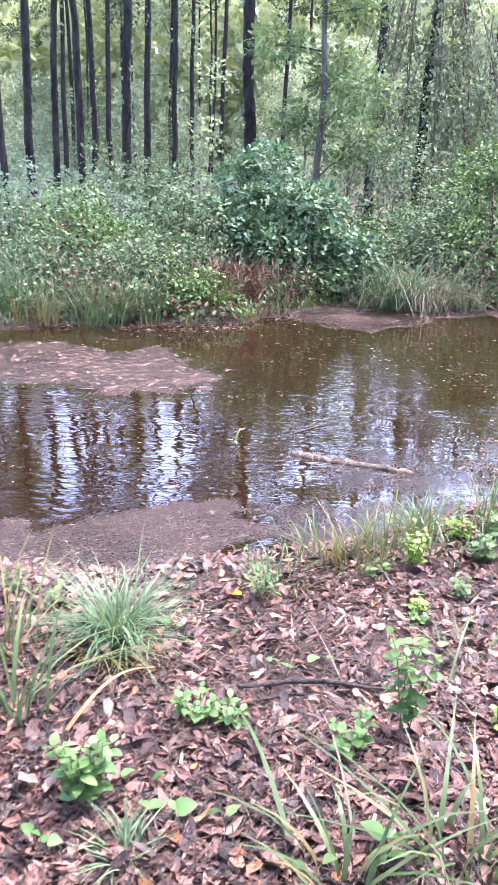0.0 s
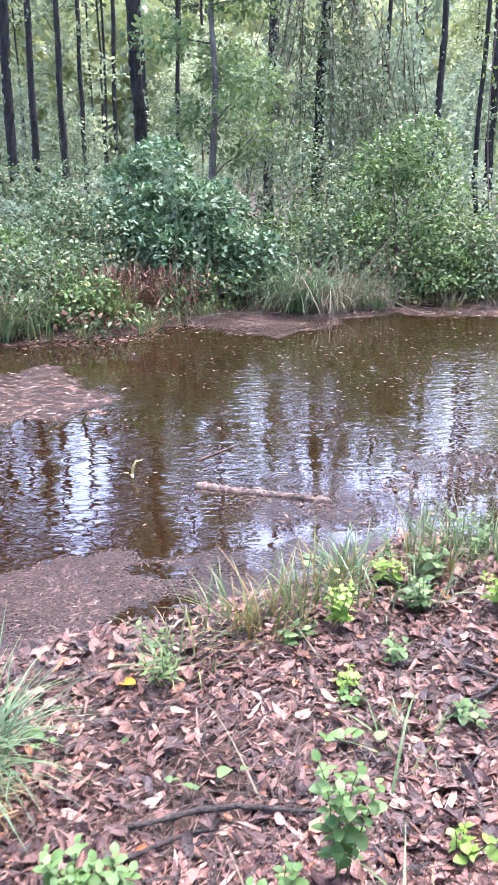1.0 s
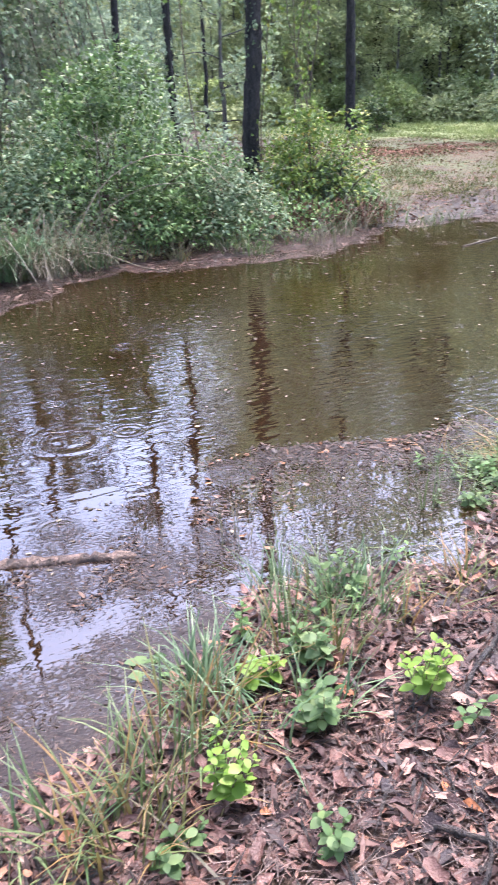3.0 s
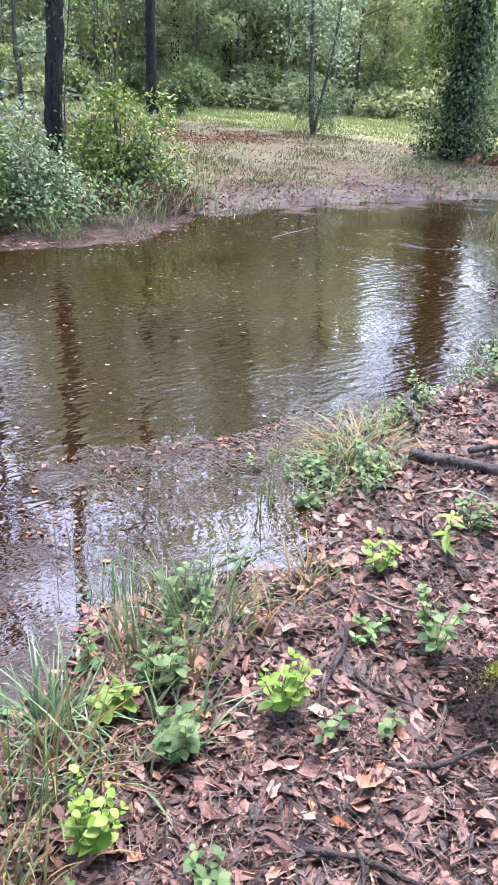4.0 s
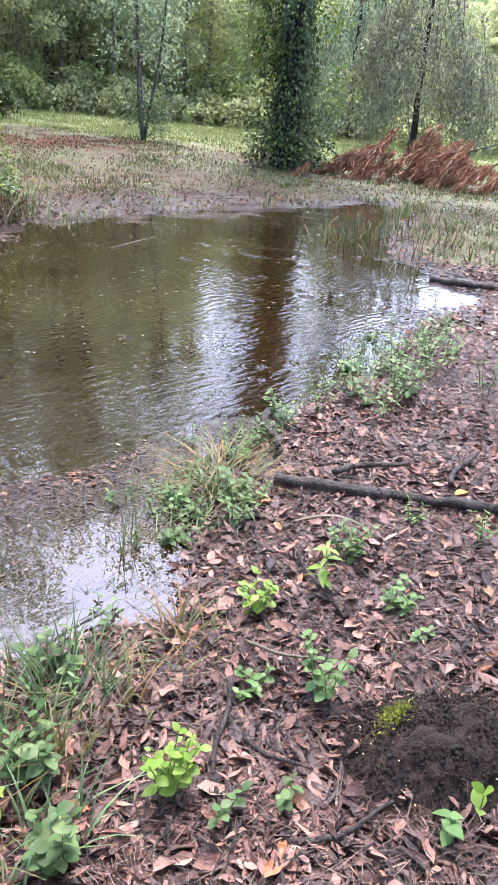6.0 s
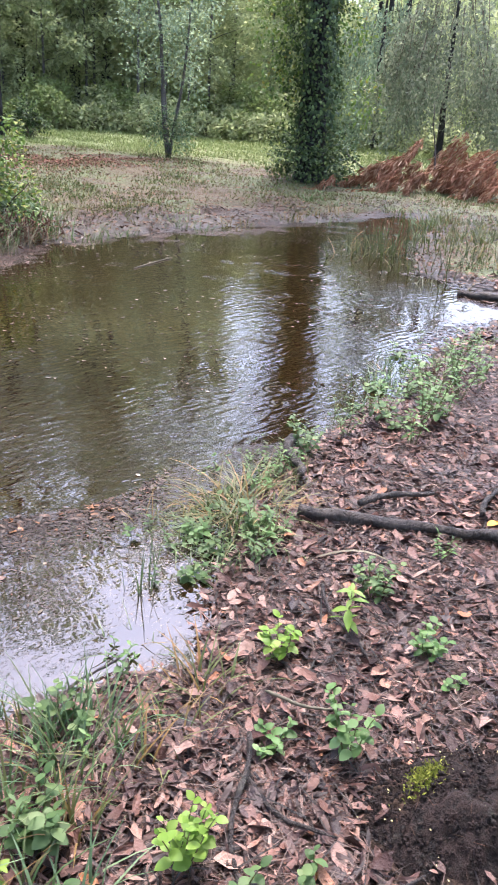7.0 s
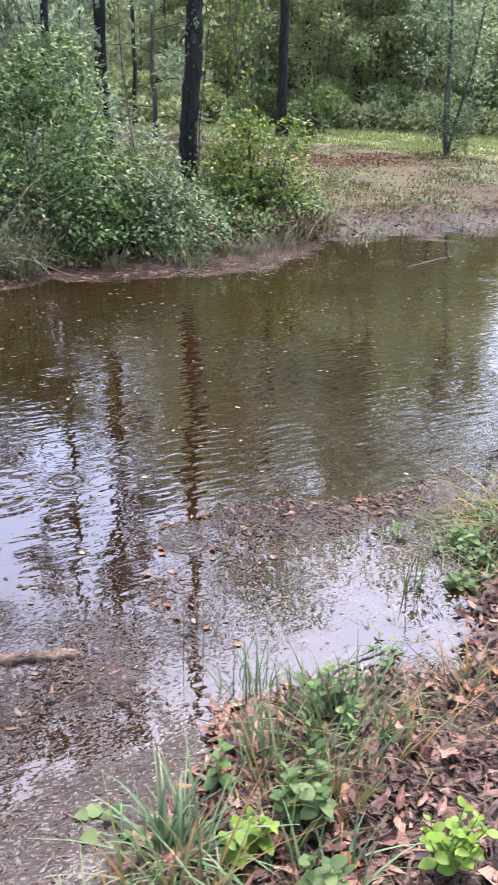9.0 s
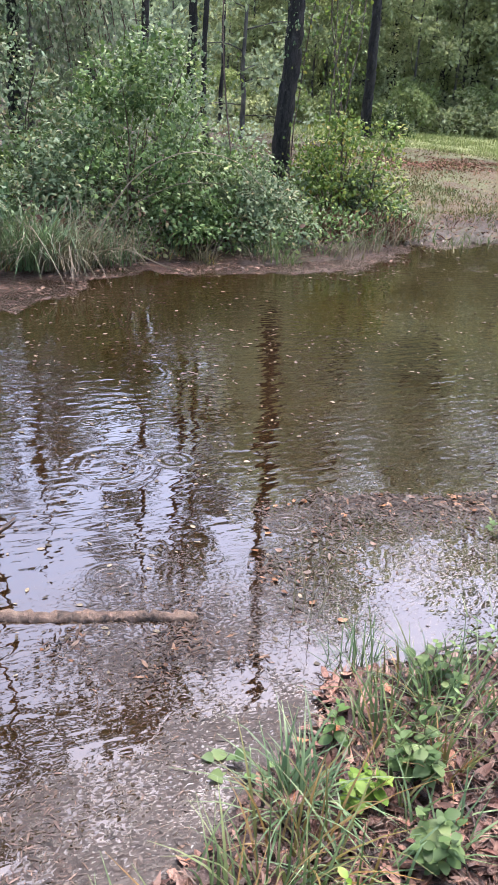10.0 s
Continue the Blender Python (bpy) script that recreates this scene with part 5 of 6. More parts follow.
# clumps at the water's edge
for k, (x, y, tall, stems, size, mat) in enumerate([(-0.16, 0.52, 0.17, 7, 0.045, M_WEED), (-0.22, 0.68, 0.13, 5, 0.04, M_WEED), (-1.02, 0.41, 0.15, 6, 0.045, M_WEED), (-0.85, 0.32, 0.13, 5, 0.045, M_WEED), (0.8, 1.24, 0.16, 5, 0.042, M_WEED),
                                                    (0.98, 1.38, 0.17, 6, 0.048, M_WEED), (0.93, 1.28, 0.12, 4, 0.045, M_GREEN), (0.6, 1.3, 0.16, 3, 0.055, M_GREEN), (1.97, 1.66, 0.18, 8, 0.05, M_WEED), (2.1, 1.8, 0.16, 7, 0.05, M_WEED),
                                                    (2.55, 2.1, 0.2, 8, 0.06, M_WEED), (2.8, 2.15, 0.2, 8, 0.06, M_WEED), (3.1, 2.15, 0.22, 7, 0.06, M_WEED), (3.5, 1.95, 0.42, 9, 0.07, M_GREEN), (3.75, 2.05, 0.5, 9, 0.07, M_GREEN), (3.4, 2.15, 0.35, 7, 0.07, M_WEED),
                                                    (4.1, 2.1, 0.4, 9, 0.08, M_GREEN), (4.4, 2.3, 0.35, 8, 0.08, M_WEED), (4.0, 1.7, 0.3, 7, 0.07, M_WEED), (1.23, 1.5, 0.09, 4, 0.045, M_WEED), (1.77, 2.06, 0.12, 2, 0.035, M_WEED), (1.6, 1.8, 0.12, 2, 0.035, M_WEED), (2.0, 1.95, 0.12, 5, 0.05, M_WEED)]):
    weed("waterside_weed", (x, y), tall, max(stems - 3, 1), 5 if tall > 0.14 else 3, size, mat, BROAD if k % 2 else LANCE, "clump of leafy weeds at the water's edge", 460 + k, 0.5, group="weeds at the water's edge")

# ---- grass tufts ----
tuft((-0.6, 0.16), 300, 0.34, 0.34, 0.0045, M_GRASS_BLUE, "thick tuft of fine blue-green grass with orange base", 501, 1.6)
tuft((-0.62, 0.09), 110, 0.13, 0.22, 0.005, M_GRASS_DRY, "dying orange grass at the foot of a tuft", 502, 0.9)
tuft((0.15, 0.78), 60, 0.26, 0.2, 0.006, M_GRASS_DRY, "grass tuft turning tan and orange", 503, 0.7, 0.1)
tuft((0.28, 0.92), 60, 0.28, 0.2, 0.006, M_GRASS, "green grass tuft at the water's edge", 504, 0.7, 0.1)
tuft((0.02, 0.86), 50, 0.26, 0.22, 0.006, M_GRASS, "green grass tuft at the water's edge", 505, 0.7, 0.1)
tuft((-0.12, 0.62), 45, 0.2, 0.2, 0.006, M_GRASS, "green grass tuft at the water's edge", 506, 0.8, 0.1)
tuft((0.45, 1.17), 90, 0.24, 0.25, 0.007, M_GRASS_BLUE, "drooping green grass tuft at the water's edge", 507, 1.0, 0.06)
tuft((0.4, 1.02), 40, 0.28, 0.25, 0.006, M_GRASS_DRY, "thin tan grass tuft", 508, 0.7, 0.08)
tuft((0.85, 1.58), 45, 0.2, 0.12, 0.005, M_GRASS_BLUE, "thin grass growing out of the shallows", 509, 0.4, 0.06)
tuft((0.95, 1.32), 50, 0.3, 0.2, 0.006, M_GRASS, "grass among bank weeds", 510, 0.6, 0.1)
tuft((0.75, 1.22), 45, 0.3, 0.2, 0.006, M_GRASS, "grass among bank weeds", 511, 0.6, 0.1)
tuft((0.82, 1.1), 18, 0.2, 0.14, 0.008, M_GRASS_DRY, "thin tan grass tuft", 512, 0.6, 0.03)
tuft((1.36, 1.27), 40, 0.15, 0.16, 0.007, M_GRASS_DRY, "short orange and green grass tuft", 513, 0.6, 0.08)
tuft((2.25, 1.97), 260, 0.2, 0.34, 0.006, M_GRASS_DRY, "sprawling tan and green grass tuft by a fallen branch", 514, 2.1, 0.16)
tuft((2.08, 1.9), 170, 0.17, 0.32, 0.006, M_GRASS, "sprawling green grass tuft in the shallows", 515, 1.9, 0.16)
tuft((-0.78, -0.25), 22, 0.5, 0.45, 0.012, M_GRASS, "coarse green grass with broad arching blades", 516, 0.8, 0.06)
tuft((-0.92, 0.05), 26, 0.4, 0.35, 0.009, M_GRASS_DRY, "coarse straw-green grass on the bank", 517, 0.8, 0.08)
tuft((0.33, -0.62), 26, 0.42, 0.42, 0.013, M_GRASS, "coarse green grass with broad arching blades", 518, 0.9, 0.06)
tuft((0.08, -0.68), 18, 0.3, 0.36, 0.012, M_GRASS, "coarse green grass with broad arching blades", 519, 1.0, 0.06)
tuft((-0.38, -0.68), 40, 0.12, 0.14, 0.006, M_GRASS_BLUE, "low rosette of narrow green blades", 520, 0.6, 0.03)
tuft((0.5, 0.24), 40, 0.08, 0.14, 0.006, M_WEED, "low feathery green weed", 521, 0.6, 0.08)
tuft((0.82, 1.87), 9, 0.32, 0.12, 0.004, M_STRAW, "thin dead stalks standing in shallow water", 522, 0.3, 0.08)
tuft((1.58, 1.82), 9, 0.3, 0.1, 0.005, M_GRASS, "thin green stalks standing in shallow water", 523, 0.3, 0.05)
tuft((0.92, 1.29), 40, 0.24, 0.2, 0.005, M_GRASS_BLUE, "grass among bank weeds", 524, 0.6, 0.1)

# weeds and grass along the shallows
r = np.random.default_rng(525)
for k in range(22):
    q = r.uniform(0, 1)
    x = 1.55 + 3.0 * q ** 1.2
    y = float(np.interp(x, SHORE[10:17, 0], SHORE[10:17, 1])) + r.uniform(-0.08, 0.32) * (1 - 0.4 * q)
    weed("waterside_weed", (x, y), r.uniform(0.06, 0.14), int(r.integers(2, 5)), 2, r.uniform(0.035, 0.05), (M_WEED, M_GREEN)[k % 4 == 0], (BROAD, LANCE)[k % 2], "small weed growing out of the shallows", 4600 + k, 0.7, group="weeds at the water's edge")
    if k % 2:
        tuft((x + r.normal() * 0.1, y + r.normal() * 0.06), int(r.integers(10, 34)), r.uniform(0.1, 0.24), r.uniform(0.1, 0.22), 0.005, (M_GRASS, M_GRASS_BLUE, M_GRASS_DRY)[k % 3], "thin grass growing out of the shallows", 4700 + k, 0.7, 0.08)
for k, (x, y, tall) in enumerate([(0.72, 1.3, 0.22), (0.88, 1.42, 0.24), (1.05, 1.32, 0.2), (0.62, 1.05, 0.2), (1.0, 1.18, 0.18), (0.5, 0.95, 0.2), (0.2, 0.98, 0.18), (1.15, 1.2, 0.16), (0.7, 0.98, 0.22)]):
    tuft((x, y), 16, tall, 0.2, 0.006, (M_GRASS, M_GRASS_DRY, M_GRASS_BLUE)[k % 3], "thin grass among bank weeds", 4750 + k, 0.8, 0.07)

for k, (x, y, tall, stems, mat) in enumerate([(1.81, 2.12, 0.17, 2, M_WEED), (1.83, 1.92, 0.15, 4, M_WEED), (1.9, 1.84, 0.12, 4, M_WEED), (2.04, 1.72, 0.15, 6, M_GREEN), (1.74, 1.75, 0.1, 4, M_WEED), (1.3, 1.58, 0.08, 4, M_GREEN), (1.95, 1.98, 0.14, 4, M_WEED),
                                             (2.5, 2.2, 0.12, 5, M_WEED), (2.68, 2.12, 0.1, 5, M_GREEN), (2.86, 2.3, 0.1, 4, M_WEED), (2.4, 2.05, 0.14, 5, M_GREEN), (2.15, 1.72, 0.1, 4, M_WEED)]):
    weed("waterside_weed", (x, y), tall, stems, 3, 0.046, mat, (BROAD, LANCE)[k % 2], "leafy green weed standing in the shallows", 4960 + k, 0.6, group="weeds at the water's edge")
    tuft((x + 0.05, y + 0.03), 14, tall * 1.1, 0.16, 0.004, (M_GRASS, M_GRASS_DRY)[k % 3 == 0], "thin grass growing out of the shallows", 4980 + k, 0.8, 0.06)
for k in range(34):
    x = 2.15 + 1.6 * r.uniform()
    y = float(np.interp(x, SHORE[10:18, 0], SHORE[10:18, 1])) + r.uniform(0.0, 0.45)
    weed("waterside_weed", (x, y), r.uniform(0.04, 0.1), int(r.integers(2, 5)), 2, r.uniform(0.035, 0.055), (M_WEED, M_GREEN, M_WEED)[k % 3], (BROAD, LANCE, BROAD)[k % 3], "small weed growing out of the shallows", 4900 + k, 0.9, group="weeds at the water's edge")
for k in range(20):
    x = r.uniform(3.2, 5.2)
    y = float(np.interp(x, SHORE[10:18, 0], SHORE[10:18, 1])) + r.uniform(-0.5, 0.3)
    weed("waterside_weed", (x, y), r.uniform(0.08, 0.26), int(r.integers(2, 6)), 3, r.uniform(0.05, 0.07), (M_WEED, M_GREEN, M_WEED)[k % 3], (BROAD, LANCE)[k % 2], "leafy weed at the marshy water's edge", 4800 + k, 0.5, group="weeds at the water's edge")

# grass along the far bank
r = np.random.default_rng(530)
for k in range(64):
    x = -4.6 + 9.8 * r.uniform(0, 1)
    edge_y = float(np.interp(x, SHORE[:26:-1, 0][:12], SHORE[:26:-1, 1][:12]))
    y = edge_y + r.uniform(0.0, 0.3)
    straw = k % 2 == 1 and (x > 0 or k % 3 == 0)
    tuft((x, y), int(r.integers(12, 45)), r.uniform(0.15, 0.5), r.uniform(0.2, 0.5), 0.009, M_STRAW if straw else (M_GRASS_BLUE, M_GRASS, M_GRASS_DRY)[k % 3], "straw-coloured grass on the far bank" if straw else "green grass tuft on the far bank", 5300 + k, 0.9, 0.12, "grass on the far bank")
tuft((1.0, 6.98), 330, 0.85, 0.85, 0.01, M_STRAW, "big straw-coloured grass tuft arching over the water", 590, 2.0, 0.2, "grass on the far bank")
tuft((0.75, 7.0), 300, 0.9, 0.8, 0.011, M_GRASS_BLUE, "grey-green grass tuft on the far bank", 591, 1.7, 0.2, "grass on the far bank")
tuft((-0.55, 6.5), 60, 0.6, 0.22, 0.012, M_GRASS_BLUE, "upright grass clump in front of a vine-covered bush", 592, 0.6, 0.1, "grass on the far bank")
tuft((-2.0, 5.75), 120, 0.6, 0.4, 0.012, M_GRASS, "green grass tuft on the far bank", 593, 1.0, 0.2, "grass on the far bank")
tuft((-3.2, 5.7), 90, 0.9, 0.3, 0.01, M_GRASS_BLUE, "tall grey-green grass on the far bank", 594, 0.5, 0.2, "grass on the far bank")
tuft((5.1, 8.1), 130, 0.5, 0.4, 0.012, M_GRASS, "green grass tuft at the end of the bank", 595, 0.9, 0.25, "grass on the far bank")
tuft((-1.2, 6.2), 120, 0.55, 0.4, 0.012, M_GRASS_DRY, "tan and brown grass tuft on the far bank", 596, 0.8, 0.2, "grass on the far bank")


r = np.random.default_rng(5600)
for k in range(34):
    x, back = -4.4 + 3.6 * r.uniform(), r.uniform() ** 1.3
    y = float(np.interp(x, SHORE[:26:-1, 0][:12], SHORE[:26:-1, 1][:12])) + 0.1 + 0.95 * back
    tuft((x, y), int(r.integers(30, 70)), r.uniform(0.4, 0.75) + 0.4 * back, r.uniform(0.35, 0.7), 0.008, (M_GRASS_BLUE, M_DULL, M_GRASS_BLUE, M_STRAW)[k % 4], "fine grey-green grass leaning over the far bank", 5610 + k, 1.1, 0.14, "grass on the far bank")
for k in range(16):
    x = 0.45 + 1.3 * r.uniform()
    tuft((x, 6.9 + 0.35 * r.uniform() + 0.1 * x), int(r.integers(30, 60)), r.uniform(0.4, 0.85), r.uniform(0.4, 0.8), 0.008, (M_STRAW, M_GRASS_BLUE)[k % 3 == 1], "straw-coloured grass drooping to the water", 5660 + k, 1.35, 0.12, "grass on the far bank")


def arching_stalk(points, label):
    ob = thing("arching_stalk", points[0], label=label, category="plant stalk", group="arching stalks on the far bank")
    p = np.array(points) - np.array(points[0])
    s = np.linspace(0, len(p) - 1, 14)
    q = np.stack([np.interp(s, np.arange(len(p)), p[:, i]) for i in range(3)], 1)
    q[1:-1] = (q[:-2] + q[1:-1] * 2 + q[2:]) / 4
    part("stalk", mesh_np("stalk", *tube(q, np.linspace(0.007, 0.003, 14), 5), M_STRAW), ob)


arching_stalk([(1.3, 7.2, 0.1), (1.7, 7.2, 0.75), (2.2, 7.2, 0.98), (2.7, 7.2, 0.9), (3.0, 7.2, 0.62)], "long dry stalk arching over the bank")
arching_stalk([(1.4, 7.3, 0.1), (1.7, 7.2, 0.5), (2.1, 7.1, 0.7), (2.5, 7.1, 0.7)], "long dry stalk arching over the bank")
arching_stalk([(0.6, 7.0, 0.1), (0.72, 6.7, 0.45), (0.85, 6.45, 0.2), (0.93, 6.28, 0.0)], "bent straw stalk dipping into the water")
arching_stalk([(1.2, 6.95, 0.1), (1.5, 6.75, 0.22), (1.85, 6.6, 0.06), (2.1, 6.55, 0.0)], "bent straw stalk dipping into the water")
arching_stalk([(-0.5, 6.5, 0.0), (-0.5, 6.52, 0.6), (-0.47, 6.55, 1.2)], "upright green stalk before a vine-covered bush")
arching_stalk([(-0.42, 6.5, 0.0), (-0.3, 6.5, 0.5), (-0.2, 6.55, 1.0)], "upright green stalk before a vine-covered bush")
arching_stalk([(-3.05, 5.7, 0.0), (-2.95, 5.7, 0.5), (-2.87, 5.7, 1.0)], "tall pale stalk on the far bank")
arching_stalk([(1.75, 7.5, 0.3), (1.75, 7.5, 0.8), (1.8, 7.5, 1.25)], "upright green stalk in the thicket")

# reeds and marsh grass at the pond's far corner
for k, (x, y, tall, mat) in enumerate([(7.6, 5.6, 0.5, M_GRASS), (7.75, 5.2, 0.55, M_GRASS), (7.5, 4.6, 0.7, M_STRAW), (7.25, 4.2, 0.8, M_GRASS_DRY), (8.1, 5.6, 0.5, M_GRASS), (8.6, 5.7, 0.4, M_GRASS), (7.8, 4.3, 0.8, M_GRASS), (8.3, 4.4, 0.6, M_GRASS), (8.6, 4.0, 0.5, M_GRASS),
                                       (9.6, 5.0, 0.5, M_GRASS), (9.2, 7.9, 0.4, M_GRASS_DRY), (9.9, 7.7, 0.35, M_GRASS_DRY), (7.9, 3.5, 0.45, M_GRASS), (9.0, 3.2, 0.4, M_GRASS_DRY), (6.7, 3.9, 0.35, M_GRASS), (10.6, 5.4, 0.4, M_GRASS), (8.0, 7.9, 0.25, M_GRASS), (10.9, 7.9, 0.3, M_GRASS), (6.6, 8.3, 0.2, M_GRASS_DRY), (11.6, 9.3, 0.35, M_GRASS)]):
    tuft((x, y), 14, tall * 0.6, 0.3, 0.011, (M_REED, M_GRASS_DRY)[k % 4 == 0], "marsh grass standing in shallow water" if tall > 0.4 else "low marsh grass at the pond's corner", 600 + k, 0.6, 0.3, "marsh grass")

r = np.random.default_rng(640)
for k in range(34):
    i = 19 + int(r.integers(0, 8))
    q = r.uniform(0, 1)
    x, y = SHORE[i] * (1 - q) + SHORE[i + 1] * q + r.normal(size=2) * 0.18
    tuft((x, y), int(r.integers(10, 26)), r.uniform(0.12, 0.34), r.uniform(0.15, 0.3), 0.01, (M_GRASS, M_GRASS_DRY, M_GRASS)[k % 3], "low marsh grass at the pond's corner", 650 + k, 0.7, 0.2, "marsh grass")
for k in range(70):
    q = r.uniform(0, 1)
    x, y = 7.3 + 4.1 * q, 4.3 + 2.5 * q + 0.35 * np.sin(np.pi * q)
    back = 0.15 + r.uniform(0, 1) ** 1.2 * 1.9
    tuft((x + back * 0.55 + 0.1 * r.normal(), y - back * 0.75 + 0.1 * r.normal()), int(r.integers(10, 26)), r.uniform(0.12, 0.36) * (1 - 0.2 * back), r.uniform(0.15, 0.35), 0.011, (M_REED, M_GRASS_DRY, M_TURF, M_REED)[k % 4], "olive marsh grass beside the pond's corner", 5400 + k, 0.7, 0.16, "marsh grass")
for k in range(12):
    tuft((r.uniform(7.7, 9.0), r.uniform(5.2, 6.0)), 7, r.uniform(0.2, 0.42), 0.08, 0.013, M_REED, "thin dark reeds standing in shallow water", 5480 + k, 0.2, 0.2, "marsh grass")

# low grass scattered over the clearing
r = np.random.default_rng(5700)
for k in range(110):
    reach, ang = 9.3 + 13 * r.uniform() ** 1.4, radians(31 + 36 * r.uniform())
    x, y = reach * math.sin(ang), reach * math.cos(ang)
    if float(shore_distance(np.array([x]), np.array([y]))[0]) > 0.5 and x - 0.3 * y > 2.2:
        tuft((x, y), int(r.integers(14, 40)), r.uniform(0.05, 0.16), r.uniform(0.12, 0.3), 0.009 + 0.0006 * reach, (M_GRASS, M_TURF, M_GRASS_DRY, M_GRASS)[k % 4], "low grass tuft in the clearing", 5710 + k, 0.8, 0.22, "grass tufts in the clearing")

# ---- dead wood ----
def deadwood(name, a, b, radius, mat, label, seed, bow=0.02, stubs=0, sides=10, group="dead branches on the bank", rough=0.08, n=18):
    r = np.random.default_rng(seed)
    a, b = np.array(a, float), np.array(b, float)
    s = np.linspace(0, 1, n)[:, None]
    p = a * (1 - s) + b * s
    side = unit(np.array([-(b - a)[1], (b - a)[0], 0.0]))
    p = p + side * bow * np.sin(s * 5 + seed) + r.normal(size=(n, 3)) * radius * (0.12 if mat is not M_LOG else 0.08)
    rad = radius * (1.0 - 0.3 * s[:, 0]) * (1 + (0.13 if mat is not M_LOG else 0.07) * r.normal(size=n))
    rad[0] *= 0.75
    rad[-1] *= 0.6
    ob = thing(name, (*a[:2], 0), label=label, category="log" if radius > 0.02 else "twig", group=group)
    part("stem", mesh_np("stem", *tube(p - np.array([a[0], a[1], 0]), rad, sides, rough, seed), mat), ob)
    for k in range(stubs):
        i = int(r.integers(2, n - 2))
        q = wander(p[i] - np.array([a[0], a[1], 0]), r.normal(size=3) * np.array([1, 1, 0.3]) + np.array([0, 0, 0.25]), radius * 5, 4, r, 0.2)
        part("stub", mesh_np("stub", *tube(q, np.linspace(radius * 0.4, radius * 0.2, 5), 6), mat), ob)
    return ob


deadwood("log", (-0.14, 2.17, -0.006), (0.49, 1.93, 0.0), 0.027, M_LOG, "short rotting log floating in the pond", 701, 0.01, 0, 16, rough=0.07, n=44)
deadwood("fallen_branch", (2.31, 1.76, 0.08), (2.93, 0.58, 0.1), 0.027, M_BRANCH, "dark wet fallen branch lying on leaf litter", 702, 0.03, 0)
deadwood("twig", (2.49, 1.62, 0.1), (2.78, 1.46, 0.11), 0.014, M_BRANCH, "dark broken twig on leaf litter", 703)
deadwood("twig", (2.78, 1.23, 0.1), (3.13, 1.33, 0.12), 0.012, M_BRANCH, "dark broken twig on leaf litter", 704)
deadwood("twig", (1.27, 1.07, 0.075), (0.95, 0.72, 0.085), 0.007, M_BRANCH, "thin dark twig on leaf litter", 705, 0.03)
deadwood("twig", (1.17, 0.95, 0.075), (1.18, 0.7, 0.085), 0.006, M_BRANCH, "thin dark twig on leaf litter", 706, 0.02)
deadwood("twig", (1.95, 1.35, 0.08), (1.72, 1.02, 0.08), 0.006, M_BRANCH, "thin dark twig on leaf litter", 707, 0.02)
deadwood("twig", (-0.22, -0.12, 0.08), (0.0, -0.05, 0.08), 0.006, M_BRANCH, "thin dark twig on leaf litter", 708, 0.01)
deadwood("twig", (-0.2, -0.02, 0.08), (0.22, 0.0, 0.09), 0.008, M_BRANCH, "thin dark twig on leaf litter", 709, 0.02)
deadwood("twig", (0.72, 0.55, 0.08), (0.92, 0.25, 0.09), 0.007, M_BRANCH, "thin dark twig on leaf litter", 710, 0.02)
deadwood("twig", (0.62, 0.3, 0.08), (0.8, 0.5, 0.09), 0.006, M_BRANCH, "thin dark twig on leaf litter", 711, 0.02)
deadwood("fallen_branch", (6.8, 3.7, 0.015), (6.98, 2.9, 0.06), 0.04, M_BRANCH, "dark wet log at the pond's corner", 712, 0.02)
deadwood("fallen_branch", (2.95, 2.35, 0.02), (2.5, 1.95, 0.1), 0.022, M_BRANCH, "dark wet branch running into the water", 713, 0.03)
deadwood("floating_stick", (4.98, 6.17, 0.004), (5.7, 6.42, 0.008), 0.007, M_STRAW, "thin pale stick floating on the pond", 714, 0.004)
deadwood("twig", (1.05, 1.53, 0.01), (1.28, 1.56, 0.02), 0.005, M_BRANCH, "thin twig lying in the shallows", 716, 0.01)
deadwood("twig", (-0.15, 2.5, 0.003), (0.05, 2.72, 0.008), 0.005, M_LOG, "thin stick floating in the pond", 717, 0.0)
deadwood("twig", (1.42, 1.12, 0.08), (1.5, 0.95, 0.085), 0.005, M_STRAW, "thin pale twig on leaf litter", 718, 0.01)
deadwood("twig", (1.0, 0.62, 0.08), (1.25, 0.5, 0.085), 0.007, M_BRANCH, "thin dark twig on leaf litter", 719, 0.02)


def dry_blade(a, b, rise, width, mat, label):
    """One long blade or stem of grass lying over the litter."""
    a, b = np.array(a), np.array(b)
    ob = thing("lying_grass_stem", (a[0], a[1], h_at(*a[:2])), label=label, category="grass", group="lying grass blades")
    s = np.linspace(0, 1, 9)
    p = np.zeros((9, 3))
    p[:, :2] = s[:, None] * (b[:2] - a[:2])
    p[:, 2] = 0.012 + rise * np.sin(np.pi * s)
    side = unit(np.array([-(b - a)[1], (b - a)[0], 0.0]))
    w = (width * (1 - 0.8 * s))[:, None] * side
    v = np.concatenate([p - w, p + w + np.array([0, 0, width * 0.5])])
    f = [(i, i + 1, i + 10, i + 9) for i in range(8)]
    part("blade", mesh_np("blade", v, f, mat), ob)


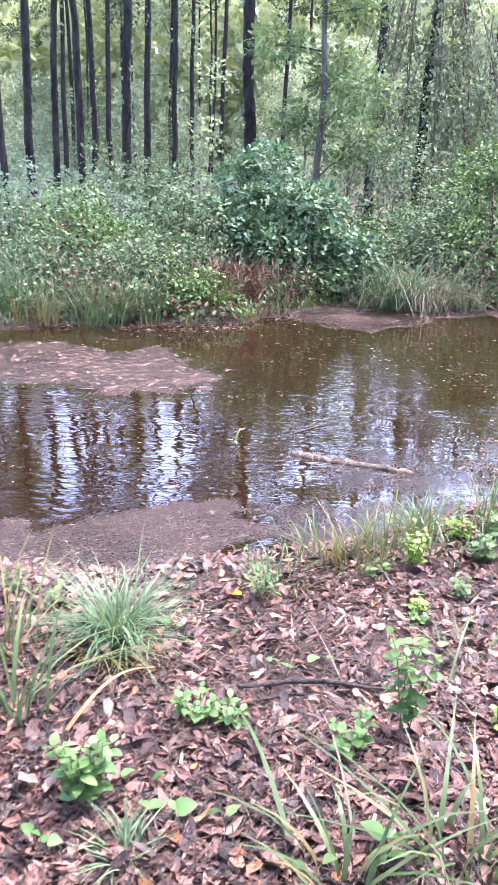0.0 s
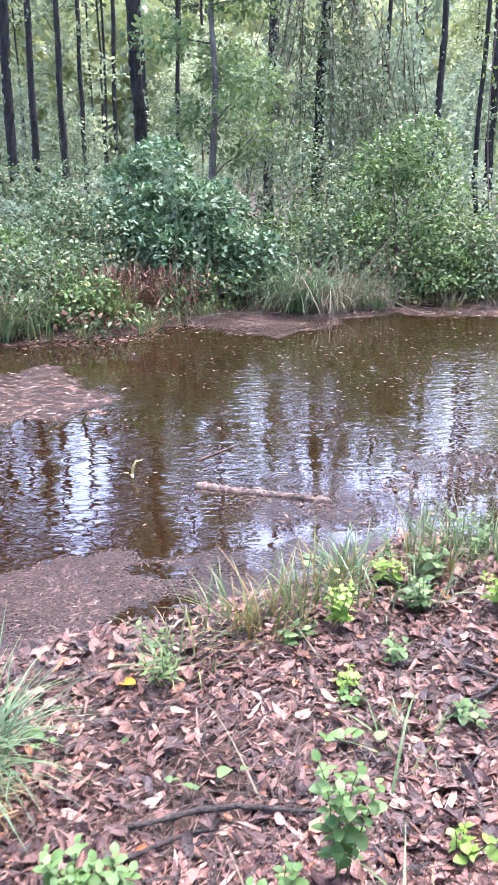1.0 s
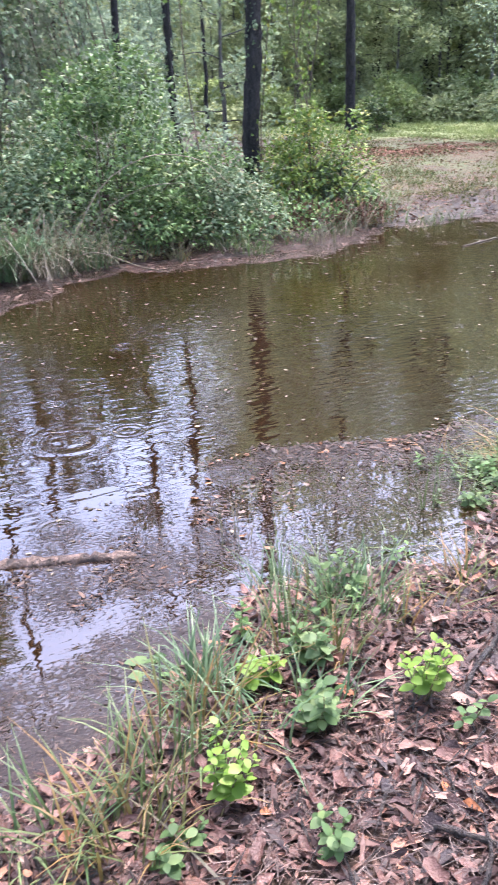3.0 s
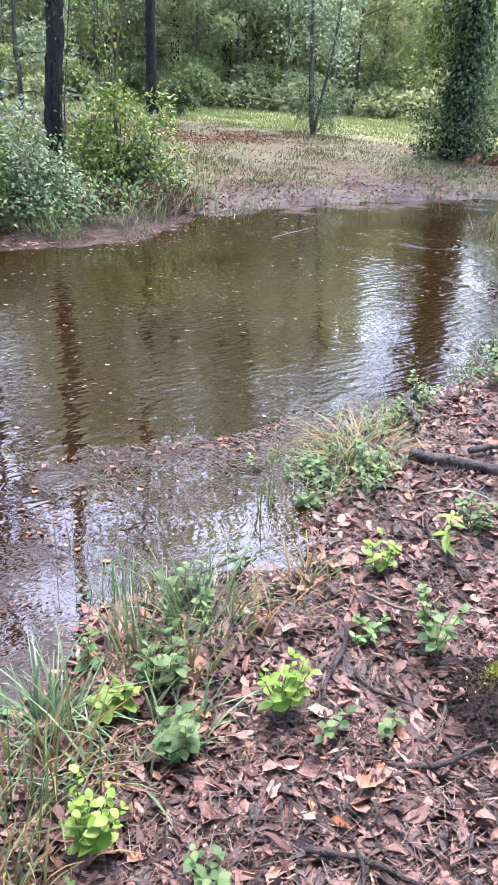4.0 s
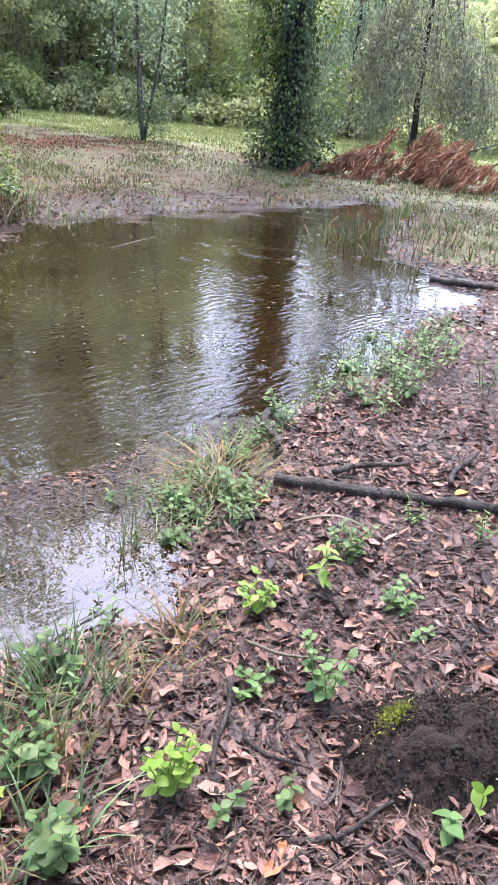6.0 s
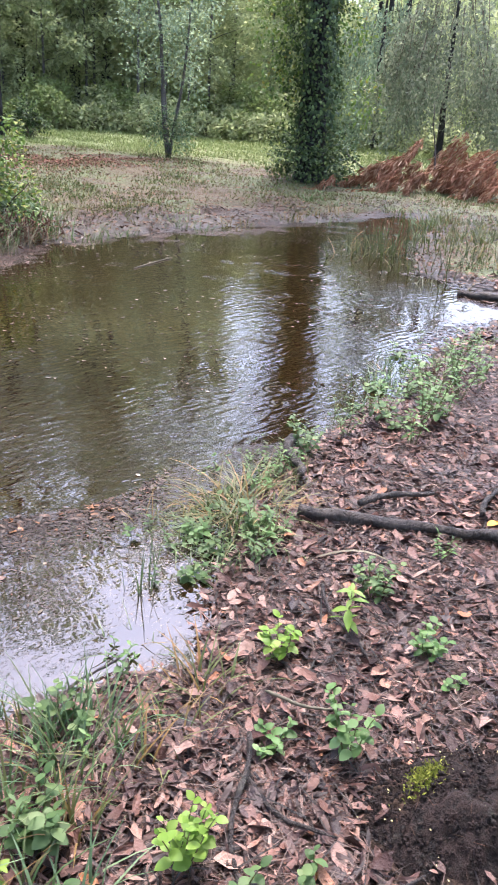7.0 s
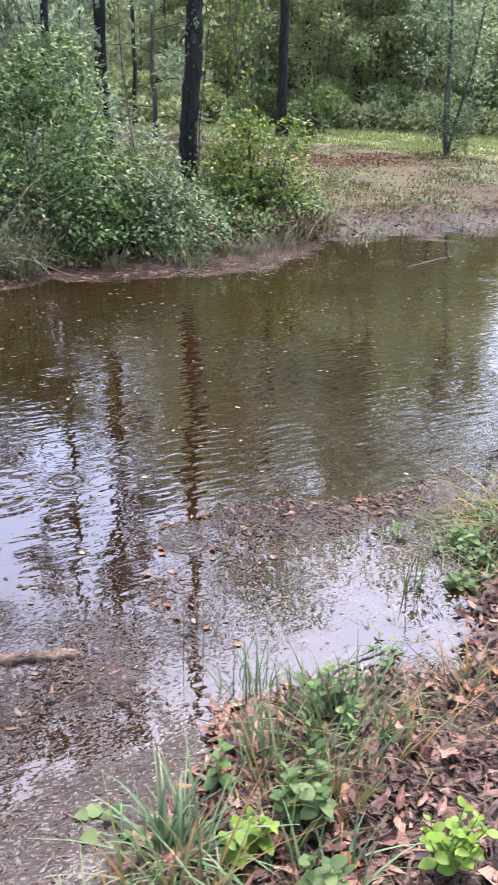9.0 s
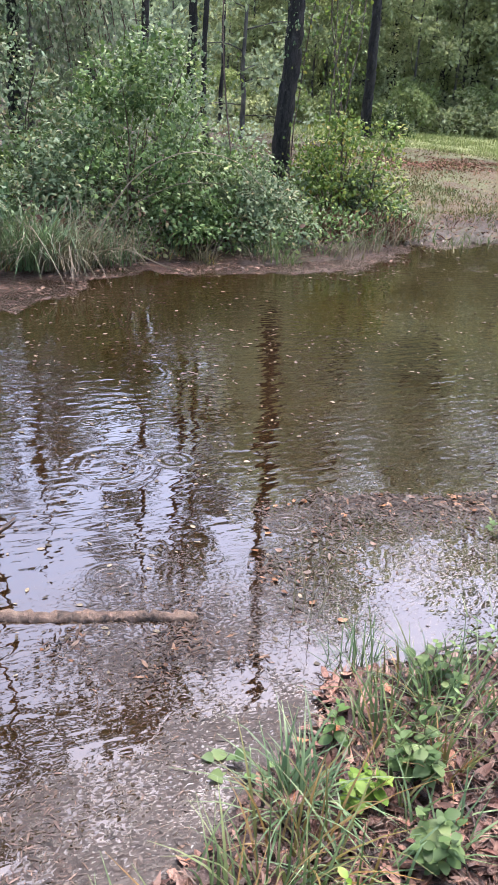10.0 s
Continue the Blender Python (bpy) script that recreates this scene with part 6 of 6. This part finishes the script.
dry_blade((-0.02, -0.6), (-0.25, -0.1), 0.1, 0.008, M_GRASS, "long yellow-green grass blade over fallen leaves")
dry_blade((0.1, 0.05), (-0.08, 0.48), 0.05, 0.003, M_STRAW, "thin dry grass stem over fallen leaves")
dry_blade((0.12, -0.58), (0.02, -0.1), 0.08, 0.004, M_STRAW, "thin dry grass stem over fallen leaves")
dry_blade((0.4, 0.02), (0.55, 0.4), 0.1, 0.004, M_GRASS, "thin green grass stem over fallen leaves")
dry_blade((-0.62, -0.3), (-0.45, 0.0), 0.06, 0.006, M_GRASS_DRY, "coarse bent grass blade")
dry_blade((0.42, -0.55), (0.2, -0.15), 0.14, 0.006, M_GRASS, "long arching grass blade")
dry_blade((0.3, 0.6), (0.1, 1.0), 0.05, 0.004, M_STRAW, "thin dry grass stem over fallen leaves")
dry_blade((2.1, 1.5), (2.25, 1.2), 0.06, 0.006, M_STRAW, "dry bent stem beside a fallen branch")


# ---- soil heap with a mossy clod ----
def soil_heap():
    r = np.random.default_rng(720)
    ob = thing("soil_heap", (1.5, 0.53, 0), label="heap of freshly dug black soil with a mossy clod", category="soil")
    n = 34
    u, w = np.meshgrid(np.linspace(-1, 1, n), np.linspace(-1, 1, n))
    ang = np.arctan2(w, u)
    rad = np.maximum(np.abs(u), np.abs(w)) * (1 + 0.16 * value_noise(np.cos(ang) * 2, np.sin(ang) * 2, 1.0, 3))
    c, s = math.cos(radians(-35)), math.sin(radians(-35))
    px, py = rad * np.cos(ang) * 0.31, rad * np.sin(ang) * 0.23
    x, y = px * c - py * s, px * s + py * c
    z = height((x + 1.5).ravel(), (y + 0.53).ravel()).reshape(x.shape)
    lump = np.clip(1 - rad, 0, 1)
    z = z - 0.02 + 0.05 * np.sqrt(lump) + 0.014 * value_noise(x * 30, y * 30, 1.0, 3) * step(lump, 0, 0.3)
    hole = np.exp(-((x + 0.10) ** 2 + (y - 0.14) ** 2) / 0.0014)
    z = z - 0.06 * hole
    idx = np.arange(n * n).reshape(n, n)
    part("soil", mesh_np("soil", np.stack([x.ravel(), y.ravel(), z.ravel()], 1), np.stack([idx[:-1, :-1], idx[:-1, 1:], idx[1:, 1:], idx[1:, :-1]], -1).reshape(-1, 4), M_SOIL), ob)
    k = 2600
    q = np.sqrt(r.uniform(0, 1.15, k))
    t = r.uniform(0, 2 * np.pi, k)
    cx, cy = q * np.cos(t) * 0.31, q * np.sin(t) * 0.23
    cx, cy = cx * c - cy * s, cx * s + cy * c
    pos = np.stack([cx, cy, height(cx + 1.5, cy + 0.53) + 0.03 * np.sqrt(np.clip(1 - q, 0, 1)) + 0.002], 1)
    clod = (np.array([(0, 0, 0.5), (0.5, 0, 0), (0, 0.5, 0), (-0.5, 0, 0), (0, -0.5, 0), (0, 0, -0.3)], float), np.array([(0, 1, 2), (0, 2, 3), (0, 3, 4), (0, 4, 1), (5, 2, 1), (5, 3, 2), (5, 4, 3), (5, 1, 4)]))
    part("crumb_scatter", mesh_np("crumb_scatter", *scattered(clod, pos, r.normal(size=(k, 3)), r.normal(size=(k, 3)), 0.009 * r.uniform(0.3, 1.8, k)), M_SOIL, False), ob, kind="stuff")
    for count, size, thin, mat, name, label in ((60, 0.006, 1.0, M_WHITE, "pale_grit", "pale specks of grit"), (110, 0.035, 0.05, M_DRY, "needle_scatter", "pale dead needles on the soil"), (26, 0.045, 0.6, M_LITTER, "leaf_scatter", "brown leaves fallen on the soil")):
        q = np.sqrt(r.uniform(0 if size < 0.04 else 0.45, 1.1, count))
        t = r.uniform(0, 2 * np.pi, count)
        cx, cy = q * np.cos(t) * 0.31, q * np.sin(t) * 0.23
        cx, cy = cx * c - cy * s, cx * s + cy * c
        pos = np.stack([cx, cy, height(cx + 1.5, cy + 0.53) + 0.034 * np.sqrt(np.clip(1 - q, 0, 1)) + 0.006], 1)
        part(name, mesh_np(name, *scattered(OVAL, pos, r.normal(size=(count, 3)) * np.array([1, 1, 0.15]), r.normal(size=(count, 3)) * 0.25 + np.array([0, 0, 1.0]), size * r.uniform(0.5, 1.3, count), thin), mat, False), ob, label, kind="stuff")
    m = 650
    mp = r.normal(size=(m, 3)) * np.array([0.027, 0.015, 0.005]) + np.array([-0.05, 0.115, 0])
    mp[:, 2] += height(mp[:, 0] + 1.5, mp[:, 1] + 0.53) + 0.022
    part("moss", mesh_np("moss", *scattered(LANCE, mp, r.normal(size=(m, 3)) + np.array([0, 0, 1]), r.normal(size=(m, 3)), 0.011), M_MOSS, False), ob, "yellow-green moss clod", kind="stuff")


soil_heap()

# ---- fallen leaves, needles and floating debris ----
def bank_points(n, r, x0, x1, y0, y1, lo, hi):
    x, y = r.uniform(x0, x1, n), r.uniform(y0, y1, n)
    d = shore_distance(x, y)
    k = (d > lo) & (d < hi)
    return x[k], y[k], d[k]


def lay(template, x, y, z, size, r, tip=0.3, wide=1.0):
    n = len(x)
    a = r.uniform(0, 2 * np.pi, n)
    along = np.stack([np.cos(a), np.sin(a), r.normal(size=n) * tip], 1)
    up = np.stack([r.normal(size=n) * tip, r.normal(size=n) * tip, np.ones(n)], 1)
    return scattered(template, np.stack([x, y, z], 1), along, up, size, wide)


def strewn(x, y, r):
    """Where litter lies: thinner far along the bank, patchy, not on the soil heap."""
    k = (r.uniform(0, 1, len(x)) < 1.2 - 0.8 * step(0.66 * x + 0.75 * y, 4.2, 6.5)) & (r.uniform(0, 1, len(x)) < 0.9 + 0.35 * value_noise(x, y, 2.0, 3))
    k &= blob(x, y, 1.5, 0.53, 0.3, 0.22, -35) < 0.05
    return x[k], y[k]


STRIP = (np.array([(-0.1, 0, 0), (0.1, 0.05, 0.02), (0.14, 0.6, 0.03), (-0.08, 0.5, 0.05), (0.02, 1, 0)], float), np.array([(0, 1, 2), (0, 2, 3), (3, 2, 4)]))


def leaf_litter():
    r = np.random.default_rng(800)
    ax, ay, _ = bank_points(64000, r, -1.5, 3.7, -1.05, 2.3, -0.04, 2.4)
    bx, by, _ = bank_points(48000, r, -2.4, 8.5, -1.3, 3.9, -0.05, 2.6)
    x, y = strewn(np.concatenate([ax, bx]), np.concatenate([ay, by]), r)
    k = r.uniform(0, 1, len(x)) < 1.0 + 0.5 * value_noise(x, y, 2.6, 3)
    x, y = x[k], y[k]
    z = height(x, y) + 0.004 + 0.014 * r.uniform(0, 1, len(x)) ** 2
    sets = []
    for k, t in enumerate(FALLEN):
        m = np.arange(len(x)) % 7 == k
        sets.append(lay(t, x[m], y[m], z[m], 0.036 * np.exp(np.clip(r.normal(size=m.sum()) * 0.4, -0.9, 0.6)), r, 0.26, r.uniform(0.4, 1.0, m.sum())))
    tagged(new("leaf_litter", mesh_np("leaf_litter", *joined(sets), M_LITTER)), "wet red-brown fallen leaves covering the bank", "leaf litter", kind="stuff")
    x, y, d = bank_points(190000, r, -2.0, 5.0, -1.3, 3.0, -0.08, 2.2)
    x, y = strewn(x, y, r)
    tagged(new("leaf_crumbs", mesh_np("leaf_crumbs", *lay(STRIP, x, y, height(x, y) + 0.003 + 0.01 * r.uniform(0, 1, len(x)), 0.034 * np.exp(np.clip(r.normal(size=len(x)) * 0.45, -1, 0.7)), r, 0.25, r.uniform(0.2, 1.1, len(x))), M_CRUMBS, False)), "shredded brown leaves and bark packed over the bank", "leaf litter", kind="stuff")
    blade = (np.array([(-0.011, 0, 0), (0.011, 0, 0), (0.008, 0.5, 0.02), (-0.008, 0.5, 0.02), (0, 1, 0)], float), np.array([(0, 1, 2), (0, 2, 3), (3, 2, 4)]))
    x, y, d = bank_points(90000, r, -9.0, 12.0, -9.5, 3.6, 0.05, 11)
    out = np.maximum.reduce([-2.1 - x, x - 5.0, -1.0 - y, d - 2.0])
    k = r.uniform(0, 1, len(x)) < step(out, -0.5, 0.4) * (1 - 0.8 * step(out, 3, 8)) * (0.75 + 0.4 * value_noise(x, y, 1.1, 3))
    x, y = x[k], y[k]
    tagged(new("leaf_litter", mesh_np("leaf_litter", *lay(OVAL, x, y, height(x, y) + 0.006, 0.05 * r.uniform(0.5, 1.5, len(x)), r, 0.25, r.uniform(0.8, 1.5, len(x))), M_LITTER)), "brown fallen leaves spread under the trees behind the bank", "leaf litter", kind="stuff")
    x, y, d = bank_points(70000, r, -2.4, 5.0, -1.3, 3.0, -0.1, 2.6)
    k = blob(x, y, 1.5, 0.53, 0.3, 0.22, -35) < r.uniform(-0.1, 0.5, len(x)) ** 3
    x, y = x[k], y[k]
    tagged(new("pine_needles", mesh_np("pine_needles", *lay(blade, x, y, height(x, y) + 0.012 + 0.01 * r.uniform(0, 1, len(x)), 0.085 * r.uniform(0.5, 1.2, len(x)), r, 0.1), M_NEEDLE, False)), "dry pine needles and stem bits strewn over the bank", "pine needles", kind="stuff")
    x, y, d = bank_points(12000, r, -2.4, 5.0, -1.3, 3.0, 0.0, 2.2)
    k = blob(x, y, 1.5, 0.53, 0.3, 0.22, -35) < 0.05
    x, y = x[k], y[k]
    tagged(new("twig_litter", mesh_np("twig_litter", *lay(blade, x, y, height(x, y) + 0.016 + 0.01 * r.uniform(0, 1, len(x)), 0.13 * r.uniform(0.3, 1.2, len(x)), r, 0.08, r.uniform(1.0, 2.6, len(x))), M_BRANCH, False)), "short dark broken twigs among the fallen leaves", "twigs", kind="stuff")


leaf_litter()
BIG_LEAF = [mesh_np("leaf", FALLEN[k][0] * np.array([0.85, 1, 1]) * s, FALLEN[k][1], M_LITTER) for k, s in enumerate((0.055, 0.064, 0.075, 0.06))]
r = np.random.default_rng(810)
x, y, d = bank_points(900, r, -1.2, 3.4, -0.75, 2.0, 0.05, 1.6)
keep = (0.66 * x + 0.75 * y < 3.0) & (blob(x, y, 1.5, 0.53, 0.31, 0.23, -35) < 0)
for px, py in list(zip(x[keep], y[keep]))[:240]:
    ob = tagged(new("fallen_leaf", BIG_LEAF[int(r.integers(0, 4))]), "large curled brown fallen leaf lying on the bank", "fallen leaf", "large fallen leaves")
    ob.matrix_world = pose(px, py, h_at(px, py) + 0.02, r.uniform(-18, 18), r.uniform(-18, 18), r.uniform(0, 360))
for px, py, pz, label in ((-0.245, 0.505, 0.075, "bright orange-yellow fallen leaf"), (2.8, 1.17, 0.1, "small orange fallen leaf beside a branch")):
    ob = tagged(new("fallen_leaf", mesh_np("leaf", BROAD[0] * 0.06, BROAD[1], M_ORANGE)), label, "fallen leaf", "large fallen leaves")
    ob.matrix_world = pose(px, py, h_at(px, py) + 0.025, 12, 5, 70)
AFLOAT = [mesh_np("leaf", FALLEN[k][0] * s, FALLEN[k][1], M_AFLOAT) for k, s in ((1, 0.022), (3, 0.03), (5, 0.038))]
for k in range(34):
    px = 0.8 + 1.2 * r.uniform() ** 1.6
    py = float(np.interp(px, DRIFT_EDGE[:, 0], DRIFT_EDGE[:, 1])) - 0.02 - abs(r.normal()) * (0.22 if px < 1.3 else 0.07)
    ob = tagged(new("floating_leaf", AFLOAT[k % 3]), "orange-brown leaf floating among the drifted bits", "fallen leaf", "floating leaves on the drift")
    ob.matrix_world = pose(px, py, 0.006, r.uniform(-6, 6), r.uniform(-6, 6), r.uniform(0, 360))
ob = tagged(new("fallen_leaf", mesh_np("leaf", BROAD[0] * 0.07, BROAD[1], M_FLOAT)), "pale curled leaf among bank weeds", "fallen leaf", "large fallen leaves")
ob.matrix_world = pose(0.94, 1.25, h_at(0.94, 1.25) + 0.02, 25, 5, 30)
pale = thing("pale_sprig", (-0.47, 2.3, 0), label="pale yellow broken sprig sticking out of the pond", category="plant sprig")
part("stem", mesh_np("stem", *tube([(0, 0, -0.02), (0.012, 0, 0.05), (0.03, 0, 0.085)], [0.006, 0.007, 0.004], 6), M_WHITE), pale)
for m in (pose(0.02, 0, 0.07, 30, 0, -70), pose(-0.01, 0, 0.015, 5, 0, 60), pose(0.0, 0, 0.012, 10, 0, 200)):
    part("leaf", leaf_mesh(LANCE, M_WHITE, 0.045), pale, at=m)


def pond_debris():
    r = np.random.default_rng(820)
    # needles and bits packed on the mats, finer on the near ones
    for n, x0, x1, y0, y1, size, thin, mat, label in ((210000, -0.25, 3.3, 0.8, 2.8, 0.0078, 0.6, M_BITS, "needles and leaf bits matted on the shallows by the bank"), (110000, -2.4, -0.05, 0.3, 1.7, 0.009, 0.7, M_SILT, "pale silty needles matted against the bank"),
                                                     (300000, -4.6, 8.5, 2.8, 7.9, 0.024, 1.0, M_SHOAL, "rotting leaf bits matted on the pond under the far bank")):
        x, y = r.uniform(x0, x1, n), r.uniform(y0, y1, n)
        k = (shore_distance(x, y) < 0.04) & (r.uniform(0, 1, n) < step(mats(x, y), 0.45, 1.05) ** 1.4)
        x, y = x[k], y[k]
        z = np.maximum(height(x, y), 0) + 0.0008 * (1 + r.uniform(0, 2, len(x)))
        tagged(new("floating_debris", mesh_np("floating_debris", *lay(STRIP, x, y, z, size * np.exp(np.clip(r.normal(size=len(x)) * 0.6, -1, 1.3)), r, 0.03, thin * r.uniform(0.3, 1.4, len(x)) ** 1.5), mat, False)), label, "floating debris", kind="stuff")
    x, y, d = bank_points(26000, r, -1.8, 3.4, 0.6, 2.7, -0.9, 0.0)
    k = r.uniform(0, 1, len(x)) < step(mats(x, y), 0.2, 1.0) * 0.05 + 0.006
    x, y = x[k], y[k]
    tagged(new("sunken_leaves", mesh_np("sunken_leaves", *lay(FLAT_LEAF, x, y, np.maximum(height(x, y), 0) + 0.002, 0.016 * r.uniform(0.5, 1.4, len(x)), r, 0.06), M_BITS)), "dull brown leaves lying in the shallows", "sunken leaves", kind="stuff")
    ax, ay, _ = bank_points(26000, r, -4.5, 5.3, 5.1, 8.0, -0.25, 0.5)
    bx, by, _ = bank_points(16000, r, 4.6, 7.6, 2.5, 4.6, -0.22, 0.5)
    for x, y, mat, label in ((ax, ay, M_CRUMBS, "dull brown leaves and bits along the muddy shore"), (bx, by, M_BITS, "dark sodden leaves in the shallows by the marsh")):
        k = r.uniform(0, 1, len(x)) < 0.55 + 0.8 * value_noise(x, y, 2.0, 3)
        x, y = x[k], y[k]
        tagged(new("shore_leaves", mesh_np("shore_leaves", *lay(STRIP, x, y, np.maximum(height(x, y), 0) + 0.003, 0.045 * r.uniform(0.4, 1.4, len(x)), r, 0.12, r.uniform(0.6, 2.0, len(x))), mat, False)), label, "leaf litter", kind="stuff")
    # scattered pale leaves over open water
    x, y, d = bank_points(9500, r, -4, 10, 1.5, 7.8, -9, -0.1)
    k = r.uniform(0, 1, len(x)) < 0.5 + 0.9 * value_noise(x, y, 0.9, 3)
    x, y = x[k], y[k]
    tagged(new("floating_leaves", mesh_np("floating_leaves", *lay(FLAT_LEAF, x, y, 0 * x + 0.003, 0.034 * r.uniform(0.25, 1.0, len(x)) ** 1.3 * (0.6 + 0.12 * y), r, 0.04, r.uniform(0.5, 1.6, len(x))), M_FLOAT, False)), "pale leaves floating on the open water", "floating leaves", kind="stuff")
    # brown leaves gathered along the outer edge of the drift
    n = 9000
    x = 0.75 + 1.5 * r.uniform(0, 1, n) ** 1.5
    y = np.interp(x, DRIFT_EDGE[:, 0], DRIFT_EDGE[:, 1]) - np.abs(r.normal(size=n)) * (0.14 + 0.16 * step(1.5 - x, 0, 0.7))
    k = r.uniform(0, 1, n) < 0.3 + 1.0 * value_noise(x, y, 3.0, 4)
    cx, cy = (np.concatenate([r.normal(q[i], q[2], q[3]) for q in ((0.41, 1.83, 0.055, 420), (0.28, 1.74, 0.03, 160), (0.47, 1.97, 0.05, 260), (0.1, 1.95, 0.05, 200), (0.55, 1.72, 0.03, 80))]) for i in (0, 1))
    x, y = np.concatenate([x[k], cx]), np.concatenate([y[k], cy])
    tagged(new("drifted_leaves", mesh_np("drifted_leaves", *lay(FLAT_LEAF, x, y, 0 * x + 0.003, 0.014 * np.exp(np.clip(r.normal(size=len(x)) * 0.5, -1, 1.0)), r, 0.25, r.uniform(0.25, 0.9, len(x))), M_DRIFT)), "brown sodden leaves drifted together on the pond", "drifted leaves", kind="stuff")


pond_debris()


def clearing_cover():
    r = np.random.default_rng(830)
    n = 260000
    ang, dist = radians(20) + radians(66) * r.uniform(0, 1, n), 6.0 + 38.5 * r.uniform(0, 1, n) ** 1.5
    x, y = dist * np.sin(ang), dist * np.cos(ang)
    d = shore_distance(x, y)
    lush = step(0.62 * x + 0.78 * y + 0.35 * (x - 0.87 * y), 18, 22)
    keep = (d > 0.25) & (x - 0.3 * y > 1.6) & (r.uniform(0, 1, n) < 0.75 * step(d, 0.3, 1.6) * (0.5 + 1.2 * value_noise(x, y, 0.8, 3)) + 0.8 * lush)
    x, y, dist, lush = x[keep], y[keep], dist[keep], lush[keep]
    k = len(x)
    blade = (np.array([(-0.5, 0, 0), (0.5, 0, 0), (0.05, 1, 0.2)], float), np.array([(0, 1, 2)]))
    size = (0.065 + 0.04 * lush) * r.uniform(0.4, 1.5, k)
    up = r.normal(size=(k, 3)) * np.array([1, 1, 0.1])
    along = np.stack([r.normal(size=k) * 0.35, r.normal(size=k) * 0.35, np.ones(k)], 1)
    v, f = scattered(blade, np.stack([x, y, height(x, y) - 0.005], 1), along, up, size, (0.005 + 0.0006 * dist) / size)
    far = np.repeat(lush + 0.25 * r.normal(size=k) > 0.5, 3)
    for pick, mat, label in ((~far, M_TURF, "short olive grass of the clearing"), (far, M_LAWN, "bright yellow-green grass at the back of the clearing")):
        tagged(new("clearing_grass", mesh_np("clearing_grass", v[pick], np.arange(pick.sum()).reshape(-1, 3), mat, False)), label, "grass", kind="stuff")
    n = 42000
    x, y = r.uniform(4.5, 19, n), r.uniform(2, 23, n)
    d = shore_distance(x, y)
    keep = (d > 0.02) & (x - 0.3 * y > 1.4) & (r.uniform(0, 1, n) < 1.1 - step(0.62 * x + 0.78 * y, 17, 25))
    cx, cy, _ = bank_points(52000, r, 4.8, 12.5, 5.0, 10.0, -0.05, 1.4)
    k = r.uniform(0, 1, len(cx)) < 0.5 + 0.9 * value_noise(cx, cy, 1.4, 3)
    cx, cy = cx[k], cy[k]
    tagged(new("mud_litter", mesh_np("mud_litter", *lay(STRIP, cx, cy, np.maximum(height(cx, cy), 0) + 0.008, 0.042 * r.uniform(0.3, 1.4, len(cx)), r, 0.3, r.uniform(0.6, 2.0, len(cx))), M_BITS, False)), "dark sodden leaves and clods on the muddy shore", "leaf litter", kind="stuff")
    qx, qy = r.normal(9.7, 1.1, 5200), r.normal(14.2, 0.75, 5200)
    tagged(new("clearing_leaves", mesh_np("clearing_leaves", *lay(OVAL, qx, qy, height(qx, qy) + 0.014, 0.05 * r.uniform(0.5, 1.3, 5200), r, 0.35), M_NEEDLES_RED, False)), "drift of red-brown fallen leaves on the clearing", "fallen leaves", kind="stuff")
    mx, my, md = bank_points(9000, r, 4.8, 12.5, 3.0, 10.0, 0.02, 1.7)
    x, y = np.concatenate([x[keep], mx]), np.concatenate([y[keep], my])
    tagged(new("clearing_leaves", mesh_np("clearing_leaves", *lay(OVAL, x, y, height(x, y) + 0.012, 0.045 * r.uniform(0.5, 1.3, len(x)), r, 0.3), M_DRY, False)), "brown fallen leaves thinly spread over the clearing", "fallen leaves", kind="stuff")


clearing_cover()
